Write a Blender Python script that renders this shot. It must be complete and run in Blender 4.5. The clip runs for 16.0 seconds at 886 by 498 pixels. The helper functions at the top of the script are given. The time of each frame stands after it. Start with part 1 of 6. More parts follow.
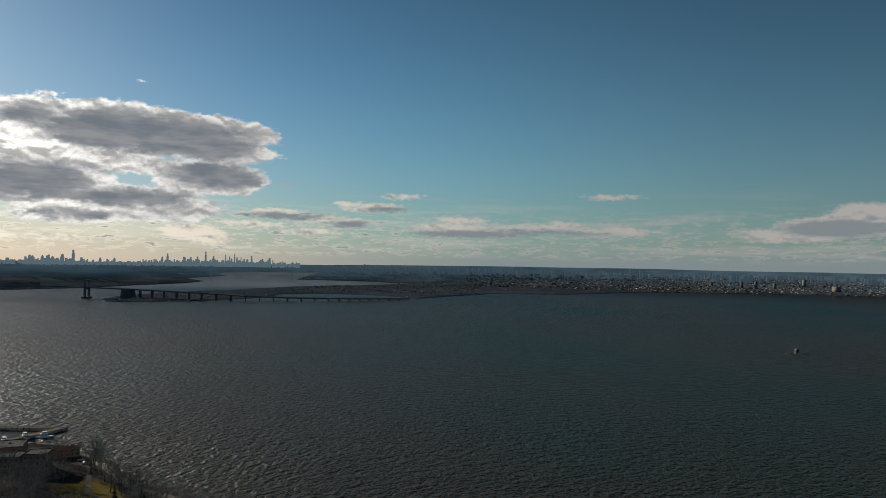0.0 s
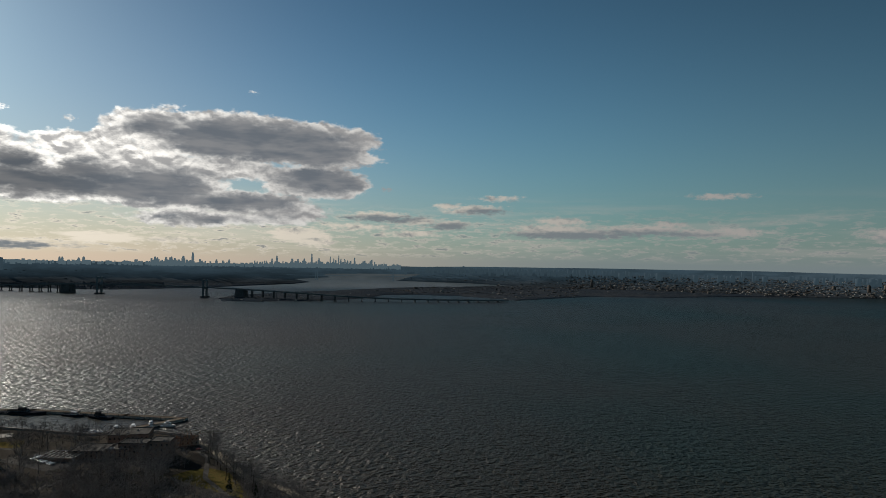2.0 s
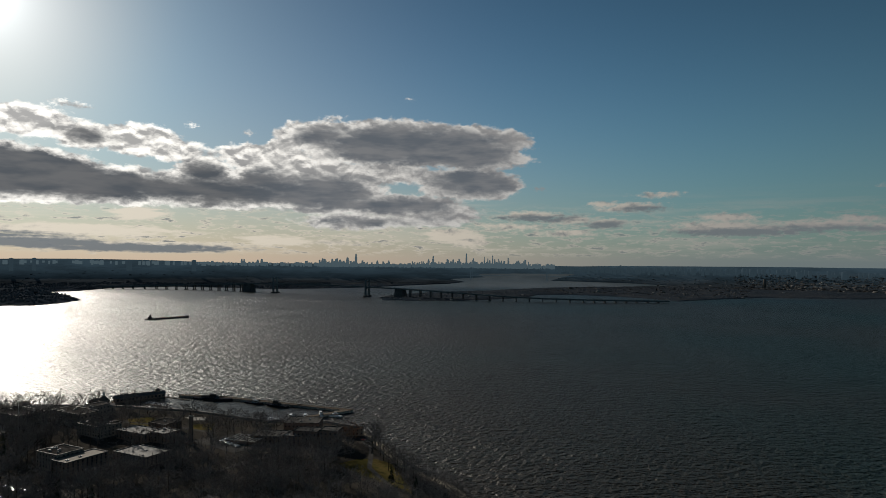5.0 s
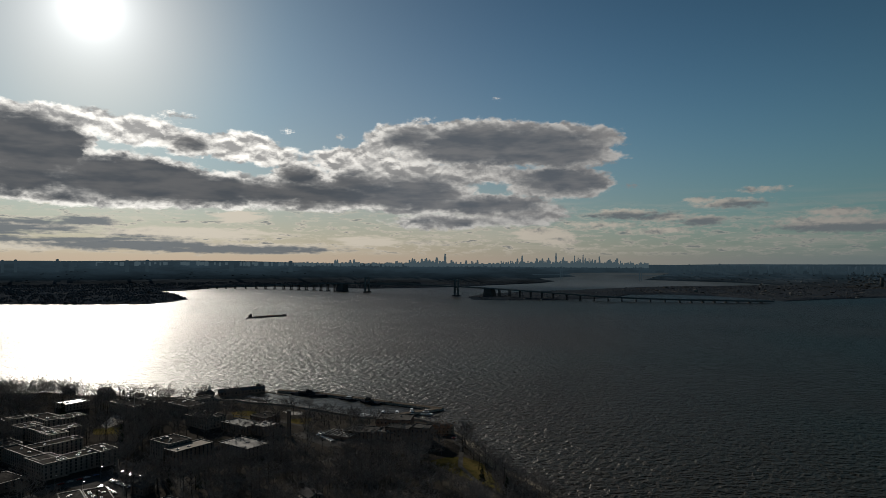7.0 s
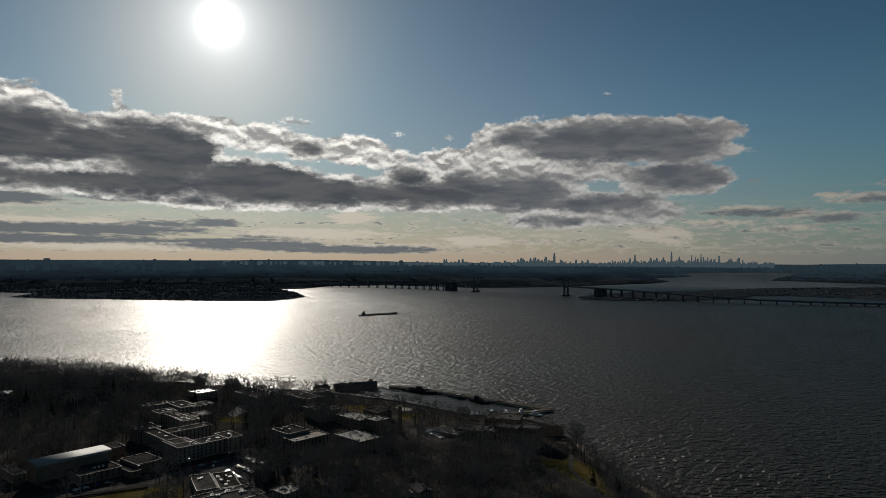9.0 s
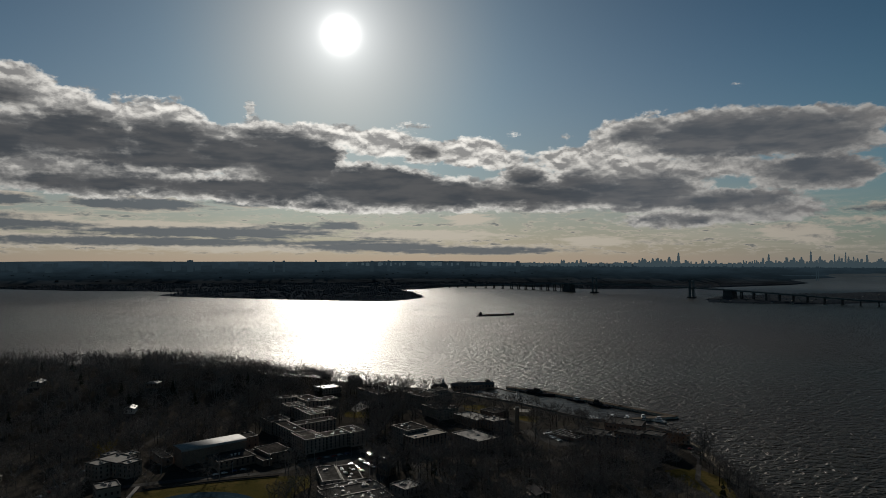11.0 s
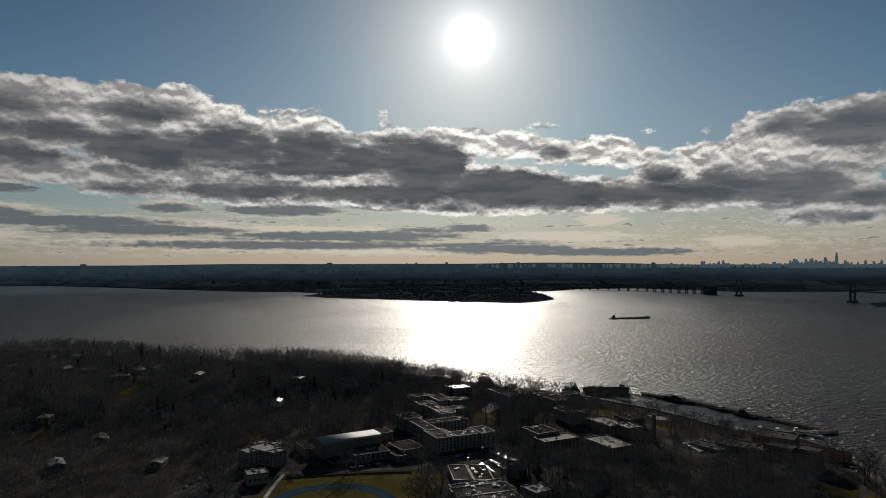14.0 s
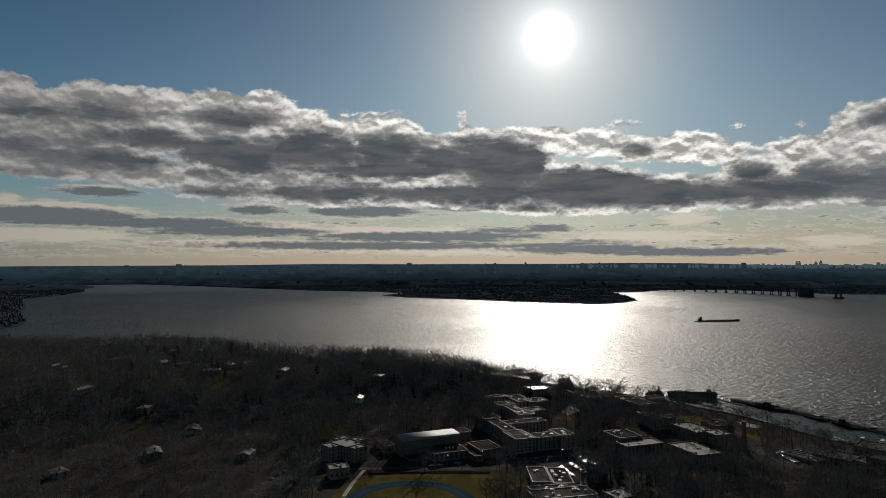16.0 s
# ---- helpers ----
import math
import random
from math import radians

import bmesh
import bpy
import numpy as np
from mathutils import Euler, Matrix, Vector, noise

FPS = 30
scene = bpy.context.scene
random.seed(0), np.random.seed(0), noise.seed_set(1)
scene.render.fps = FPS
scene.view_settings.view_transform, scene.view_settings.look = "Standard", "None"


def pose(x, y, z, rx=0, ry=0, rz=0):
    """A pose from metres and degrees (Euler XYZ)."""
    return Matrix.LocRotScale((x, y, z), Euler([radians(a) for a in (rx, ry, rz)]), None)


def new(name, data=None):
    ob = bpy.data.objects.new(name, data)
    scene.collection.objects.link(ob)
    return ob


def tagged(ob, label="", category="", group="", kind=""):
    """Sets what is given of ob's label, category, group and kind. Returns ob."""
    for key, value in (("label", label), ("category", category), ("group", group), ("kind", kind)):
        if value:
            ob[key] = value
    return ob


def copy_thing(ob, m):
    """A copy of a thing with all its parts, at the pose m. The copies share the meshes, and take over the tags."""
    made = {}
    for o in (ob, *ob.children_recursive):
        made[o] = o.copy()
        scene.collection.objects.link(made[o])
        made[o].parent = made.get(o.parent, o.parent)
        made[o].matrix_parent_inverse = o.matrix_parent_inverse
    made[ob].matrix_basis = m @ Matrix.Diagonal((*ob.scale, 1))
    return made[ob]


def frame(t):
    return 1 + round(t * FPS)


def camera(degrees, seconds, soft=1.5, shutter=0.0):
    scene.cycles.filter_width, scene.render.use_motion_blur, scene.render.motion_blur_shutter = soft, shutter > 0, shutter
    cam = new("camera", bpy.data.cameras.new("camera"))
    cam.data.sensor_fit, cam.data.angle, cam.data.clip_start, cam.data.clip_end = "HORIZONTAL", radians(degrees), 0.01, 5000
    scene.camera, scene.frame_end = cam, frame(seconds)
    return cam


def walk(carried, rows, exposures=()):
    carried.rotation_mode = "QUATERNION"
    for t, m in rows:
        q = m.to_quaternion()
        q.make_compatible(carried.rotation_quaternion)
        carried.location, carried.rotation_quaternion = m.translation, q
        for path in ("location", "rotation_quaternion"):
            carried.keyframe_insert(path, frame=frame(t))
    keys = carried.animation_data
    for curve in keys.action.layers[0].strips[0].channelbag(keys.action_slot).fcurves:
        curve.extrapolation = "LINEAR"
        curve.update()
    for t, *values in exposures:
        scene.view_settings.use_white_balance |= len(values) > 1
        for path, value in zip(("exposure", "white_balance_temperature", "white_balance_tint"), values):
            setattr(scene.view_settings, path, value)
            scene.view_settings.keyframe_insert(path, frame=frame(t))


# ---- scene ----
cam = camera(66.93, 16.0, soft=0.7)
EYE = 175.0
ROWS = [
    (0.0, 0.00, -0.00, -0.00, 5.03, 1.15, -1.01),
    (0.5, -0.11, 0.19, -0.14, 6.97, 1.19, -1.08),
    (1.0, -0.22, 0.38, -0.28, 9.05, 1.16, -1.00),
    (1.5, -0.33, 0.58, -0.42, 11.28, 1.16, -0.96),
    (2.0, -0.43, 0.77, -0.57, 13.45, 1.16, -1.07),
    (2.5, -0.54, 0.96, -0.71, 15.61, 1.09, -0.91),
    (3.0, -0.65, 1.15, -0.85, 17.96, 1.07, -0.93),
    (3.5, -0.76, 1.34, -0.99, 20.32, 1.07, -0.81),
    (4.0, -0.87, 1.53, -1.13, 22.60, 1.05, -0.79),
    (6.5, -1.43, 2.48, -1.83, 32.02, 0.89, -0.29),
    (7.0, -1.54, 2.67, -1.97, 34.10, 0.88, -0.25),
    (7.5, -1.66, 2.86, -2.10, 36.29, 0.83, -0.15),
    (8.0, -1.77, 3.05, -2.24, 38.57, 0.82, -0.20),
    (8.5, -1.89, 3.25, -2.36, 40.98, 0.80, -0.22),
    (9.0, -2.00, 3.44, -2.49, 43.35, 0.80, -0.23),
    (9.5, -2.12, 3.63, -2.61, 45.93, 0.81, -0.20),
    (12.0, -2.70, 4.59, -3.19, 57.77, 0.96, -0.01),
    (12.5, -2.81, 4.78, -3.31, 59.79, 1.02, -0.05),
    (13.0, -2.93, 4.96, -3.42, 61.24, 1.00, 0.04),
    (13.5, -3.05, 5.15, -3.54, 62.66, 1.02, 0.13),
    (14.0, -3.17, 5.33, -3.65, 64.35, 1.04, 0.24),
    (14.5, -3.29, 5.50, -3.76, 66.04, 1.04, 0.24),
    (15.0, -3.41, 5.68, -3.87, 67.81, 1.05, 0.17),
    (15.5, -3.53, 5.86, -3.99, 69.42, 1.06, 0.22),
    (16.0, -3.65, 6.04, -4.10, 71.07, 1.09, 0.20),
]
# t, x, y, z over EYE, yaw, pitch, roll
EXPOSURES = [(0.0, 0.32), (2.0, 0.03), (4.0, -0.2), (7.0, -0.5), (9.5, -0.76), (12.0, -0.90), (12.6, -0.72), (13.5, -0.60), (16.0, -0.58)]
walk(cam, [(t, pose(x, y, EYE + z, 90 + pitch, roll, yaw)) for t, x, y, z, yaw, pitch, roll in ROWS],
     exposures=EXPOSURES)
# ---- sun, sky and clouds ----
SUN_AZ, SUN_EL = 62.0, 18.4          # degrees to the left of +y, and above the horizon
sun = new("sun", bpy.data.lights.new("sun", "SUN"))
sun.data.energy, sun.data.angle, sun.data.color = 5.0, radians(0.53), (1.0, 0.93, 0.82)
sun.matrix_world = pose(0, 0, 400, 90 - SUN_EL, 0, SUN_AZ + 180)

# cloud lobes: azimuth, elevation, half width, half height, in degrees; the DARK ones are the shaded undersides of the others
CLOUD_LENS = [
    (37.2, 10.2, 3.0, 1.13), (33.4, 9.9, 3.9, 1.41), (30.5, 9.8, 6.2, 1.88), (23.8, 9.4, 3.3, 1.67), (36.3, 8.8, 1.9, 0.47), (36.2, 9.8, 2.5, 1.21),
    (29.5, 9.8, 5.6, 1.8), (24.5, 9.6, 3.7, 1.78), (21.9, 10.1, 2.4, 0.9), (21.4, 8.6, 1.8, 0.46), (24.2, 6.5, 3.9, 1.22), (21.3, 6.3, 1.1, 0.74),
    (31.4, 7.2, 5.4, 0.6), (36.6, 5.3, 4.7, 1.39), (29.6, 4.6, 4.4, 0.79), (26.1, 4.1, 1.9, 0.54), (33.6, 3.2, 3.2, 0.42), (38.2, 6.7, 1.4, 0.48)]
CLOUD_BANK = [
    (65.2, 8.5, 3.4, 2.23), (63.1, 10.5, 1.9, 0.66), (61.4, 10.3, 0.8, 0.75), (58.6, 9.8, 2.5, 1.03), (54.7, 9.1, 1.6, 0.89), (50.8, 9.0, 2.6, 1.09),
    (49.0, 8.5, 2.3, 0.64), (60.4, 6.0, 7.2, 1.98), (54.2, 5.5, 6.8, 1.44), (46.2, 6.9, 2.1, 1.21), (44.8, 5.4, 8.4, 1.23), (42.0, 8.3, 2.8, 0.85),
    (40.4, 8.8, 1.4, 0.85), (41.1, 6.7, 2.8, 1.23), (36.3, 5.7, 4.1, 1.44), (30.9, 4.6, 4.1, 0.77), (27.1, 3.5, 2.3, 0.48), (33.8, 3.2, 2.9, 0.43),
    (38.7, 7.6, 2.9, 0.85), (66.8, 4.7, 1.5, 0.36), (63.8, 4.6, 1.6, 0.33)]
CLOUD_PUFFS = [
    (55.4, 11.2, 0.7, 0.22), (43.0, 10.2, 0.4, 0.19), (47.2, 10.5, 0.3, 0.14), (36.5, 11.6, 0.6, 0.19), (29.5, 13.5, 0.2, 0.09),
    (81.7, 12.6, 0.8, 0.21), (79.4, 12.2, 0.4, 0.39), (77.1, 12.2, 1.6, 0.39), (75.1, 12.6, 0.6, 0.18), (69.4, 12.2, 0.4, 0.59),
    (69.2, 11.2, 0.7, 0.64), (56.3, 11.3, 0.7, 0.23), (57.0, 10.6, 0.8, 0.19), (49.3, 9.1, 0.5, 0.19), (35.7, 11.8, 0.6, 0.16),
    (18.4, 6.1, 0.4, 0.14), (22.3, 9.6, 2.7, 0.36)]
CLOUD_LEFT = [
    (89.6, 11.6, 3.1, 1.98), (85.8, 12.3, 2.3, 1.48), (82.9, 11.7, 2.0, 0.76), (80.9, 10.6, 3.3, 1.12), (77.9, 11.0, 2.1, 0.7),
    (75.8, 10.7, 2.8, 1.43), (73.1, 9.8, 2.2, 1.09), (68.5, 10.1, 2.8, 1.02), (65.0, 9.2, 2.5, 1.88), (86.0, 8.9, 7.1, 1.75), (75.8, 8.5, 8.3, 1.63),
    (67.1, 7.9, 4.7, 1.69), (80.0, 5.8, 7.2, 0.89), (68.5, 5.7, 11.1, 0.94), (89.2, 5.8, 3.2, 0.57), (90.3, 7.1, 2.1, 0.48),
    (104.1, 11.9, 2.0, 1.56), (101.1, 11.4, 2.2, 1.13), (97.7, 11.9, 3.7, 1.5), (94.5, 12.1, 2.9, 1.28), (101.1, 9.6, 5.1, 1.15),
    (102.5, 7.2, 3.9, 0.73), (98.1, 7.5, 5.0, 1.1)]
CLOUD_FILL = [(94.1, 9.7, 3.1, 1.13), (101.5, 8.2, 6.1, 1.72), (92.0, 6.7, 6.7, 0.63), (81.8, 6.7, 7.0, 0.56), (35.3, 7.3, 5.8, 0.67), (85.9, 6.8, 6.0, 0.51)]
CLOUD_SHEETS = [
    (86.7, 4.4, 1.6, 0.34), (77.9, 4.3, 3.7, 0.5), (68.5, 4.6, 2.2, 0.28), (64.7, 4.5, 1.3, 0.29), (87.8, 2.8, 5.4, 0.46), (78.7, 2.5, 5.5, 0.32),
    (72.2, 2.3, 7.7, 0.47), (85.9, 1.5, 6.8, 0.26), (77.9, 1.3, 8.5, 0.27), (58.9, 1.1, 4.3, 0.34), (55.1, 2.0, 4.3, 0.29), (61.8, 2.8, 1.3, 0.19),
    (66.6, 1.0, 7.5, 0.24), (51.0, 3.4, 1.2, 0.32), (51.2, 0.8, 5.3, 0.23), (40.6, 1.5, 1.6, 0.24), (25.7, 2.1, 1.7, 0.43), (98.3, 5.5, 1.8, 0.3),
    (101.4, 3.7, 5.4, 0.71), (104.1, 4.4, 0.6, 0.36), (93.3, 3.1, 5.4, 0.36), (102.5, 2.1, 4.9, 0.33)]
CLOUD_RIGHT = [
    (19.0, 3.8, 2.5, 0.37), (15.8, 3.5, 1.9, 0.33), (13.0, 3.2, 1.5, 0.38), (20.8, 2.9, 2.5, 0.23), (16.2, 2.4, 2.2, 0.24), (10.8, 4.5, 2.4, 0.38),
    (13.0, 4.8, 0.9, 0.24), (8.7, 5.5, 1.3, 0.19), (4.3, 2.9, 2.9, 0.39), (2.4, 2.6, 5.3, 0.43), (3.4, 3.6, 1.8, 0.34), (-2.9, 2.9, 3.3, 0.38),
    (-7.6, 2.7, 3.2, 0.33), (-10.3, 2.8, 1.8, 0.28), (-8.9, 5.6, 1.6, 0.19), (-25.4, 3.1, 4.0, 0.83), (-22.4, 2.5, 3.4, 0.51),
    (-27.1, 4.0, 2.1, 0.82), (24.3, 1.5, 1.5, 0.32), (26.0, 2.5, 1.3, 0.18), (35.4, 1.4, 1.8, 0.17), (-5.2, 3.4, 1.1, 0.24)]
DARK_LENS = [
    (37.2, 10.1, 1.5, 0.56), (30.5, 9.8, 5.1, 1.32), (25.7, 9.4, 4.3, 1.31), (31.9, 9.5, 3.7, 1.43), (26.4, 9.0, 4.2, 1.32), (28.3, 10.0, 2.5, 0.69),
    (23.6, 6.8, 3.4, 0.91), (36.9, 5.3, 4.2, 0.98), (30.2, 4.6, 3.4, 0.52), (34.0, 3.2, 2.0, 0.25), (21.8, 6.5, 1.1, 0.37)]
DARK_BANK = [
    (65.8, 8.1, 3.0, 1.86), (63.4, 8.2, 1.1, 1.66), (58.8, 6.3, 5.4, 1.65), (54.2, 5.5, 6.4, 1.08), (54.7, 9.0, 0.9, 0.44), (46.2, 6.8, 1.6, 0.75),
    (44.8, 5.4, 7.9, 0.85), (41.8, 6.4, 2.1, 0.66), (36.7, 5.7, 3.3, 1.05), (31.4, 4.6, 2.9, 0.48), (33.3, 3.2, 1.9, 0.24), (66.3, 4.7, 1.0, 0.2),
    (63.8, 4.6, 1.2, 0.21), (66.6, 5.9, 2.1, 1.21)]
DARK_LEFT = [
    (89.2, 8.6, 5.3, 1.46), (82.1, 9.4, 4.0, 1.46), (88.2, 11.6, 2.2, 0.72), (75.8, 9.4, 2.7, 1.35), (70.4, 8.7, 4.6, 1.11), (66.6, 8.7, 3.7, 1.5),
    (69.0, 10.1, 1.6, 0.37), (80.0, 5.8, 6.8, 0.67), (70.3, 5.9, 10.1, 0.8), (75.7, 7.8, 7.0, 0.72), (89.2, 5.6, 2.5, 0.37), (103.6, 8.6, 1.4, 0.44),
    (95.3, 9.6, 3.6, 0.69), (97.3, 7.9, 4.3, 0.6), (102.9, 6.1, 2.6, 0.49), (102.5, 10.9, 2.1, 0.48), (98.1, 11.3, 2.3, 0.5)]
DARK_SHEETS = [
    (86.7, 4.3, 1.3, 0.21), (77.9, 4.3, 3.3, 0.32), (68.5, 4.6, 2.0, 0.14), (88.5, 2.5, 4.6, 0.29), (72.2, 2.1, 6.8, 0.28), (76.6, 1.4, 7.8, 0.18),
    (58.9, 1.0, 3.9, 0.24), (66.6, 1.5, 5.6, 0.19), (64.1, 2.8, 2.5, 0.21), (51.2, 0.7, 4.8, 0.18), (98.1, 5.4, 1.7, 0.21), (101.6, 3.5, 4.8, 0.5),
    (93.3, 3.1, 4.6, 0.27), (18.6, 3.6, 2.1, 0.19), (13.2, 3.1, 1.2, 0.19), (2.4, 2.4, 4.8, 0.24), (-3.4, 2.6, 2.8, 0.19), (9.6, 4.3, 1.2, 0.19),
    (-25.4, 3.0, 2.9, 0.5)]


class Nodes:
    """Short hand for a node tree."""

    def __init__(self, tree):
        self.tree = tree
        tree.nodes.clear()

    def add(self, kind):
        return self.tree.nodes.new(kind)

    def put(self, socket, value):
        if isinstance(value, bpy.types.NodeSocket):
            self.tree.links.new(value, socket)
        else:
            socket.default_value = value

    def math(self, op, a, b=0.0, c=0.0, clamp=False):
        n = self.add("ShaderNodeMath")
        n.operation, n.use_clamp = op, clamp
        for s, v in zip(n.inputs, (a, b, c)):
            self.put(s, v)
        return n.outputs[0]

    def vec(self, op, a, b=(0, 0, 0), c=None, out=0):
        n = self.add("ShaderNodeVectorMath")
        n.operation = op
        self.put(n.inputs[0], a)
        self.put(n.inputs[1], b)
        if c is not None:
            self.put(n.inputs[2], c)
        return n.outputs[out]

    def span(self, value, lo, hi, to_lo=0.0, to_hi=1.0, smooth=True):
        n = self.add("ShaderNodeMapRange")
        n.interpolation_type = "SMOOTHSTEP" if smooth else "LINEAR"
        for s, v in zip(n.inputs, (value, lo, hi, to_lo, to_hi)):
            self.put(s, v)
        return n.outputs[0]

    def noise(self, vector, scale, detail=4.0, rough=0.55, distort=0.0, out=0):
        n = self.add("ShaderNodeTexNoise")
        self.put(n.inputs["Vector"], vector)
        for key, v in (("Scale", scale), ("Detail", detail), ("Roughness", rough), ("Distortion", distort)):
            n.inputs[key].default_value = v
        return n.outputs[out]

    def cells(self, vector, scale):
        n = self.add("ShaderNodeTexVoronoi")
        n.feature = "SMOOTH_F1"
        self.put(n.inputs["Vector"], vector)
        n.inputs["Scale"].default_value, n.inputs["Smoothness"].default_value = scale, 0.35
        return self.math("SUBTRACT", 0.42, n.outputs["Distance"])

    def mix(self, fac, a, b, blend="MIX"):
        n = self.add("ShaderNodeMix")
        n.data_type, n.blend_type = "RGBA", blend
        self.put(n.inputs[0], fac)
        self.put(n.inputs[6], a)
        self.put(n.inputs[7], b)
        return n.outputs[2]

    def scale(self, colour, by):
        n = self.add("ShaderNodeVectorMath")
        n.operation = "SCALE"
        self.put(n.inputs[0], colour)
        self.put(n.inputs["Scale"], by)
        return n.outputs[0]


def build_world():
    world = bpy.data.worlds.new("sky")
    scene.world = world
    world.use_nodes = True
    g = Nodes(world.node_tree)
    way = g.add("ShaderNodeTexCoord").outputs["Generated"]
    xyz = g.add("ShaderNodeSeparateXYZ")
    g.put(xyz.inputs[0], way)
    az = g.math("MULTIPLY", g.math("ARCTAN2", g.math("MULTIPLY", xyz.outputs[0], -1.0), xyz.outputs[1]), 180 / math.pi)
    el = g.math("MULTIPLY", g.math("ARCSINE", xyz.outputs[2]), 180 / math.pi)
    at = g.add("ShaderNodeCombineXYZ")
    g.put(at.inputs[0], az)
    g.put(at.inputs[1], el)
    flat = at.outputs[0]

    # clear sky
    sky = g.add("ShaderNodeTexSky")
    sky.sky_type, sky.sun_disc = "NISHITA", False
    sky.sun_elevation, sky.sun_rotation = radians(SUN_EL), radians(-SUN_AZ)
    sky.altitude, sky.air_density, sky.dust_density, sky.ozone_density = 100.0, 1.0, 0.25, 2.0
    clear = g.scale(sky.outputs[0], g.math("MULTIPLY", g.span(el, 6.0, 30.0, 1.0, 0.62), SKY_GAIN))

    # the glare round the sun
    s = Vector((-math.sin(radians(SUN_AZ)) * math.cos(radians(SUN_EL)), math.cos(radians(SUN_AZ)) * math.cos(radians(SUN_EL)), math.sin(radians(SUN_EL))))
    off = g.math("MULTIPLY", g.math("ARCCOSINE", g.math("MINIMUM", g.vec("DOT_PRODUCT", way, tuple(s), out=1), 1.0)), 180 / math.pi)
    disc = g.math("POWER", 2.718, g.math("MULTIPLY", g.math("MULTIPLY", off, off), -1.15))
    halo = g.math("MULTIPLY", g.math("POWER", 2.718, g.math("MULTIPLY", off, -0.20)), 1.0)
    veil = g.math("MULTIPLY", g.math("POWER", 2.718, g.math("MULTIPLY", off, -0.06)), 0.16)
    rim = g.math("MULTIPLY", g.math("POWER", 2.718, g.math("MULTIPLY", off, -0.75)), 1.4)
    glare = g.math("ADD", g.math("ADD", g.math("MULTIPLY", disc, 5.0), rim), halo)
    toward = g.span(off, 75.0, 15.0)
    clear = g.mix(1.0, clear, g.mix(g.span(off, 15.0, 4.0), g.mix(toward, (0.62, 0.97, 0.99, 1), (0.37, 0.86, 1.08, 1)), (0.80, 0.95, 0.94, 1)), "MULTIPLY")

    clear = g.scale(clear, g.span(off, 55.0, 110.0, 1.0, 0.68))

    # haze near the horizon, warmer under the sun
    warm = g.span(off, 66.0, 14.0)
    haze = g.mix(warm, (0.170, 0.202, 0.222, 1), (0.70, 0.515, 0.375, 1))
    low = g.math("POWER", 2.718, g.math("MULTIPLY", g.math("MAXIMUM", el, 0.0), g.math("MULTIPLY_ADD", warm, 0.12, -0.24)))
    clear = g.mix(g.math("MULTIPLY", low, g.math("MULTIPLY_ADD", warm, 0.08, 0.86)), clear, haze)

    # clouds
    tall = g.vec("MULTIPLY", flat, (1.0, 1.7, 1.0))
    half = (0.5, 0.5, 0.5)
    wide_bend = g.vec("MULTIPLY", g.vec("SUBTRACT", g.noise(tall, 0.45, 4.0, 0.55, out=1), half), (1.5, 0.7, 0.0))
    fine_bend = g.vec("MULTIPLY", g.vec("SUBTRACT", g.noise(tall, 1.8, 4.0, 0.6, out=1), half), (0.75, 0.45, 0.0))
    bent = g.vec("ADD", g.vec("ADD", flat, wide_bend), fine_bend)
    bent_low = g.vec("ADD", flat, g.vec("ADD", g.vec("MULTIPLY", wide_bend, (0.5, 0.18, 0)), g.vec("MULTIPLY", fine_bend, (0.8, 0.35, 0))))

    def lobes(table, point, blend=0.35):
        """Depth inside the lobes in degrees, negative outside."""
        total = None
        for a, e, w, h in table:
            d = g.vec("LENGTH", g.vec("MULTIPLY", g.vec("SUBTRACT", point, (a, e, 0)), (1 / w, 1 / h, 0)), out=1)
            d = g.math("MULTIPLY_ADD", d, -h, h)
            total = d if total is None else g.math("SMOOTH_MAX", total, d, blend)
        return total

    def heaped(point):
        """Heaped, cauliflower-like relief, about 0."""
        curl = g.vec("ADD", point, g.vec("MULTIPLY", g.vec("SUBTRACT", g.noise(point, 1.1, 4.0, 0.6, out=1), half), (1.1, 1.1, 0)))
        knobs = g.math("ADD", g.math("MULTIPLY", g.cells(curl, 0.75), 0.50), g.math("MULTIPLY", g.cells(curl, 2.1), 0.26))
        return g.math("ADD", knobs, g.math("MULTIPLY", g.math("SUBTRACT", g.noise(point, 2.0, 5.0, 0.56), 0.5), 0.48))

    def wool(point, size, detail=5.0):
        return g.math("SUBTRACT", g.noise(point, size, detail, 0.58), 0.5)

    relief = heaped(tall)

    def swell(point):
        """The larger heaps alone, for the light on them."""
        curl = g.vec("ADD", point, g.vec("MULTIPLY", g.vec("SUBTRACT", g.noise(point, 0.8, 3.0, 0.55, out=1), half), (1.5, 1.5, 0)))
        return g.math("ADD", g.math("MULTIPLY", g.cells(curl, 0.55), 0.75), g.math("MULTIPLY", g.math("SUBTRACT", g.noise(curl, 1.0, 3.0, 0.5), 0.5), 0.75))

    slope = g.math("SUBTRACT", swell(tall), swell(g.vec("ADD", tall, (-0.08, 0.50, 0))))
    drawn = g.vec("MULTIPLY", flat, (0.45, 1.9, 1.0))
    near = g.math("ADD", lobes(CLOUD_LENS + CLOUD_BANK + CLOUD_LEFT + CLOUD_FILL, bent), g.math("MULTIPLY_ADD", relief, 0.58, 0.36))
    puffs = g.math("ADD", lobes(CLOUD_PUFFS, bent_low, 0.1), g.math("ADD", g.math("MULTIPLY_ADD", relief, 0.22, 0.14), g.math("MULTIPLY", wool(tall, 3.4), 0.75)))
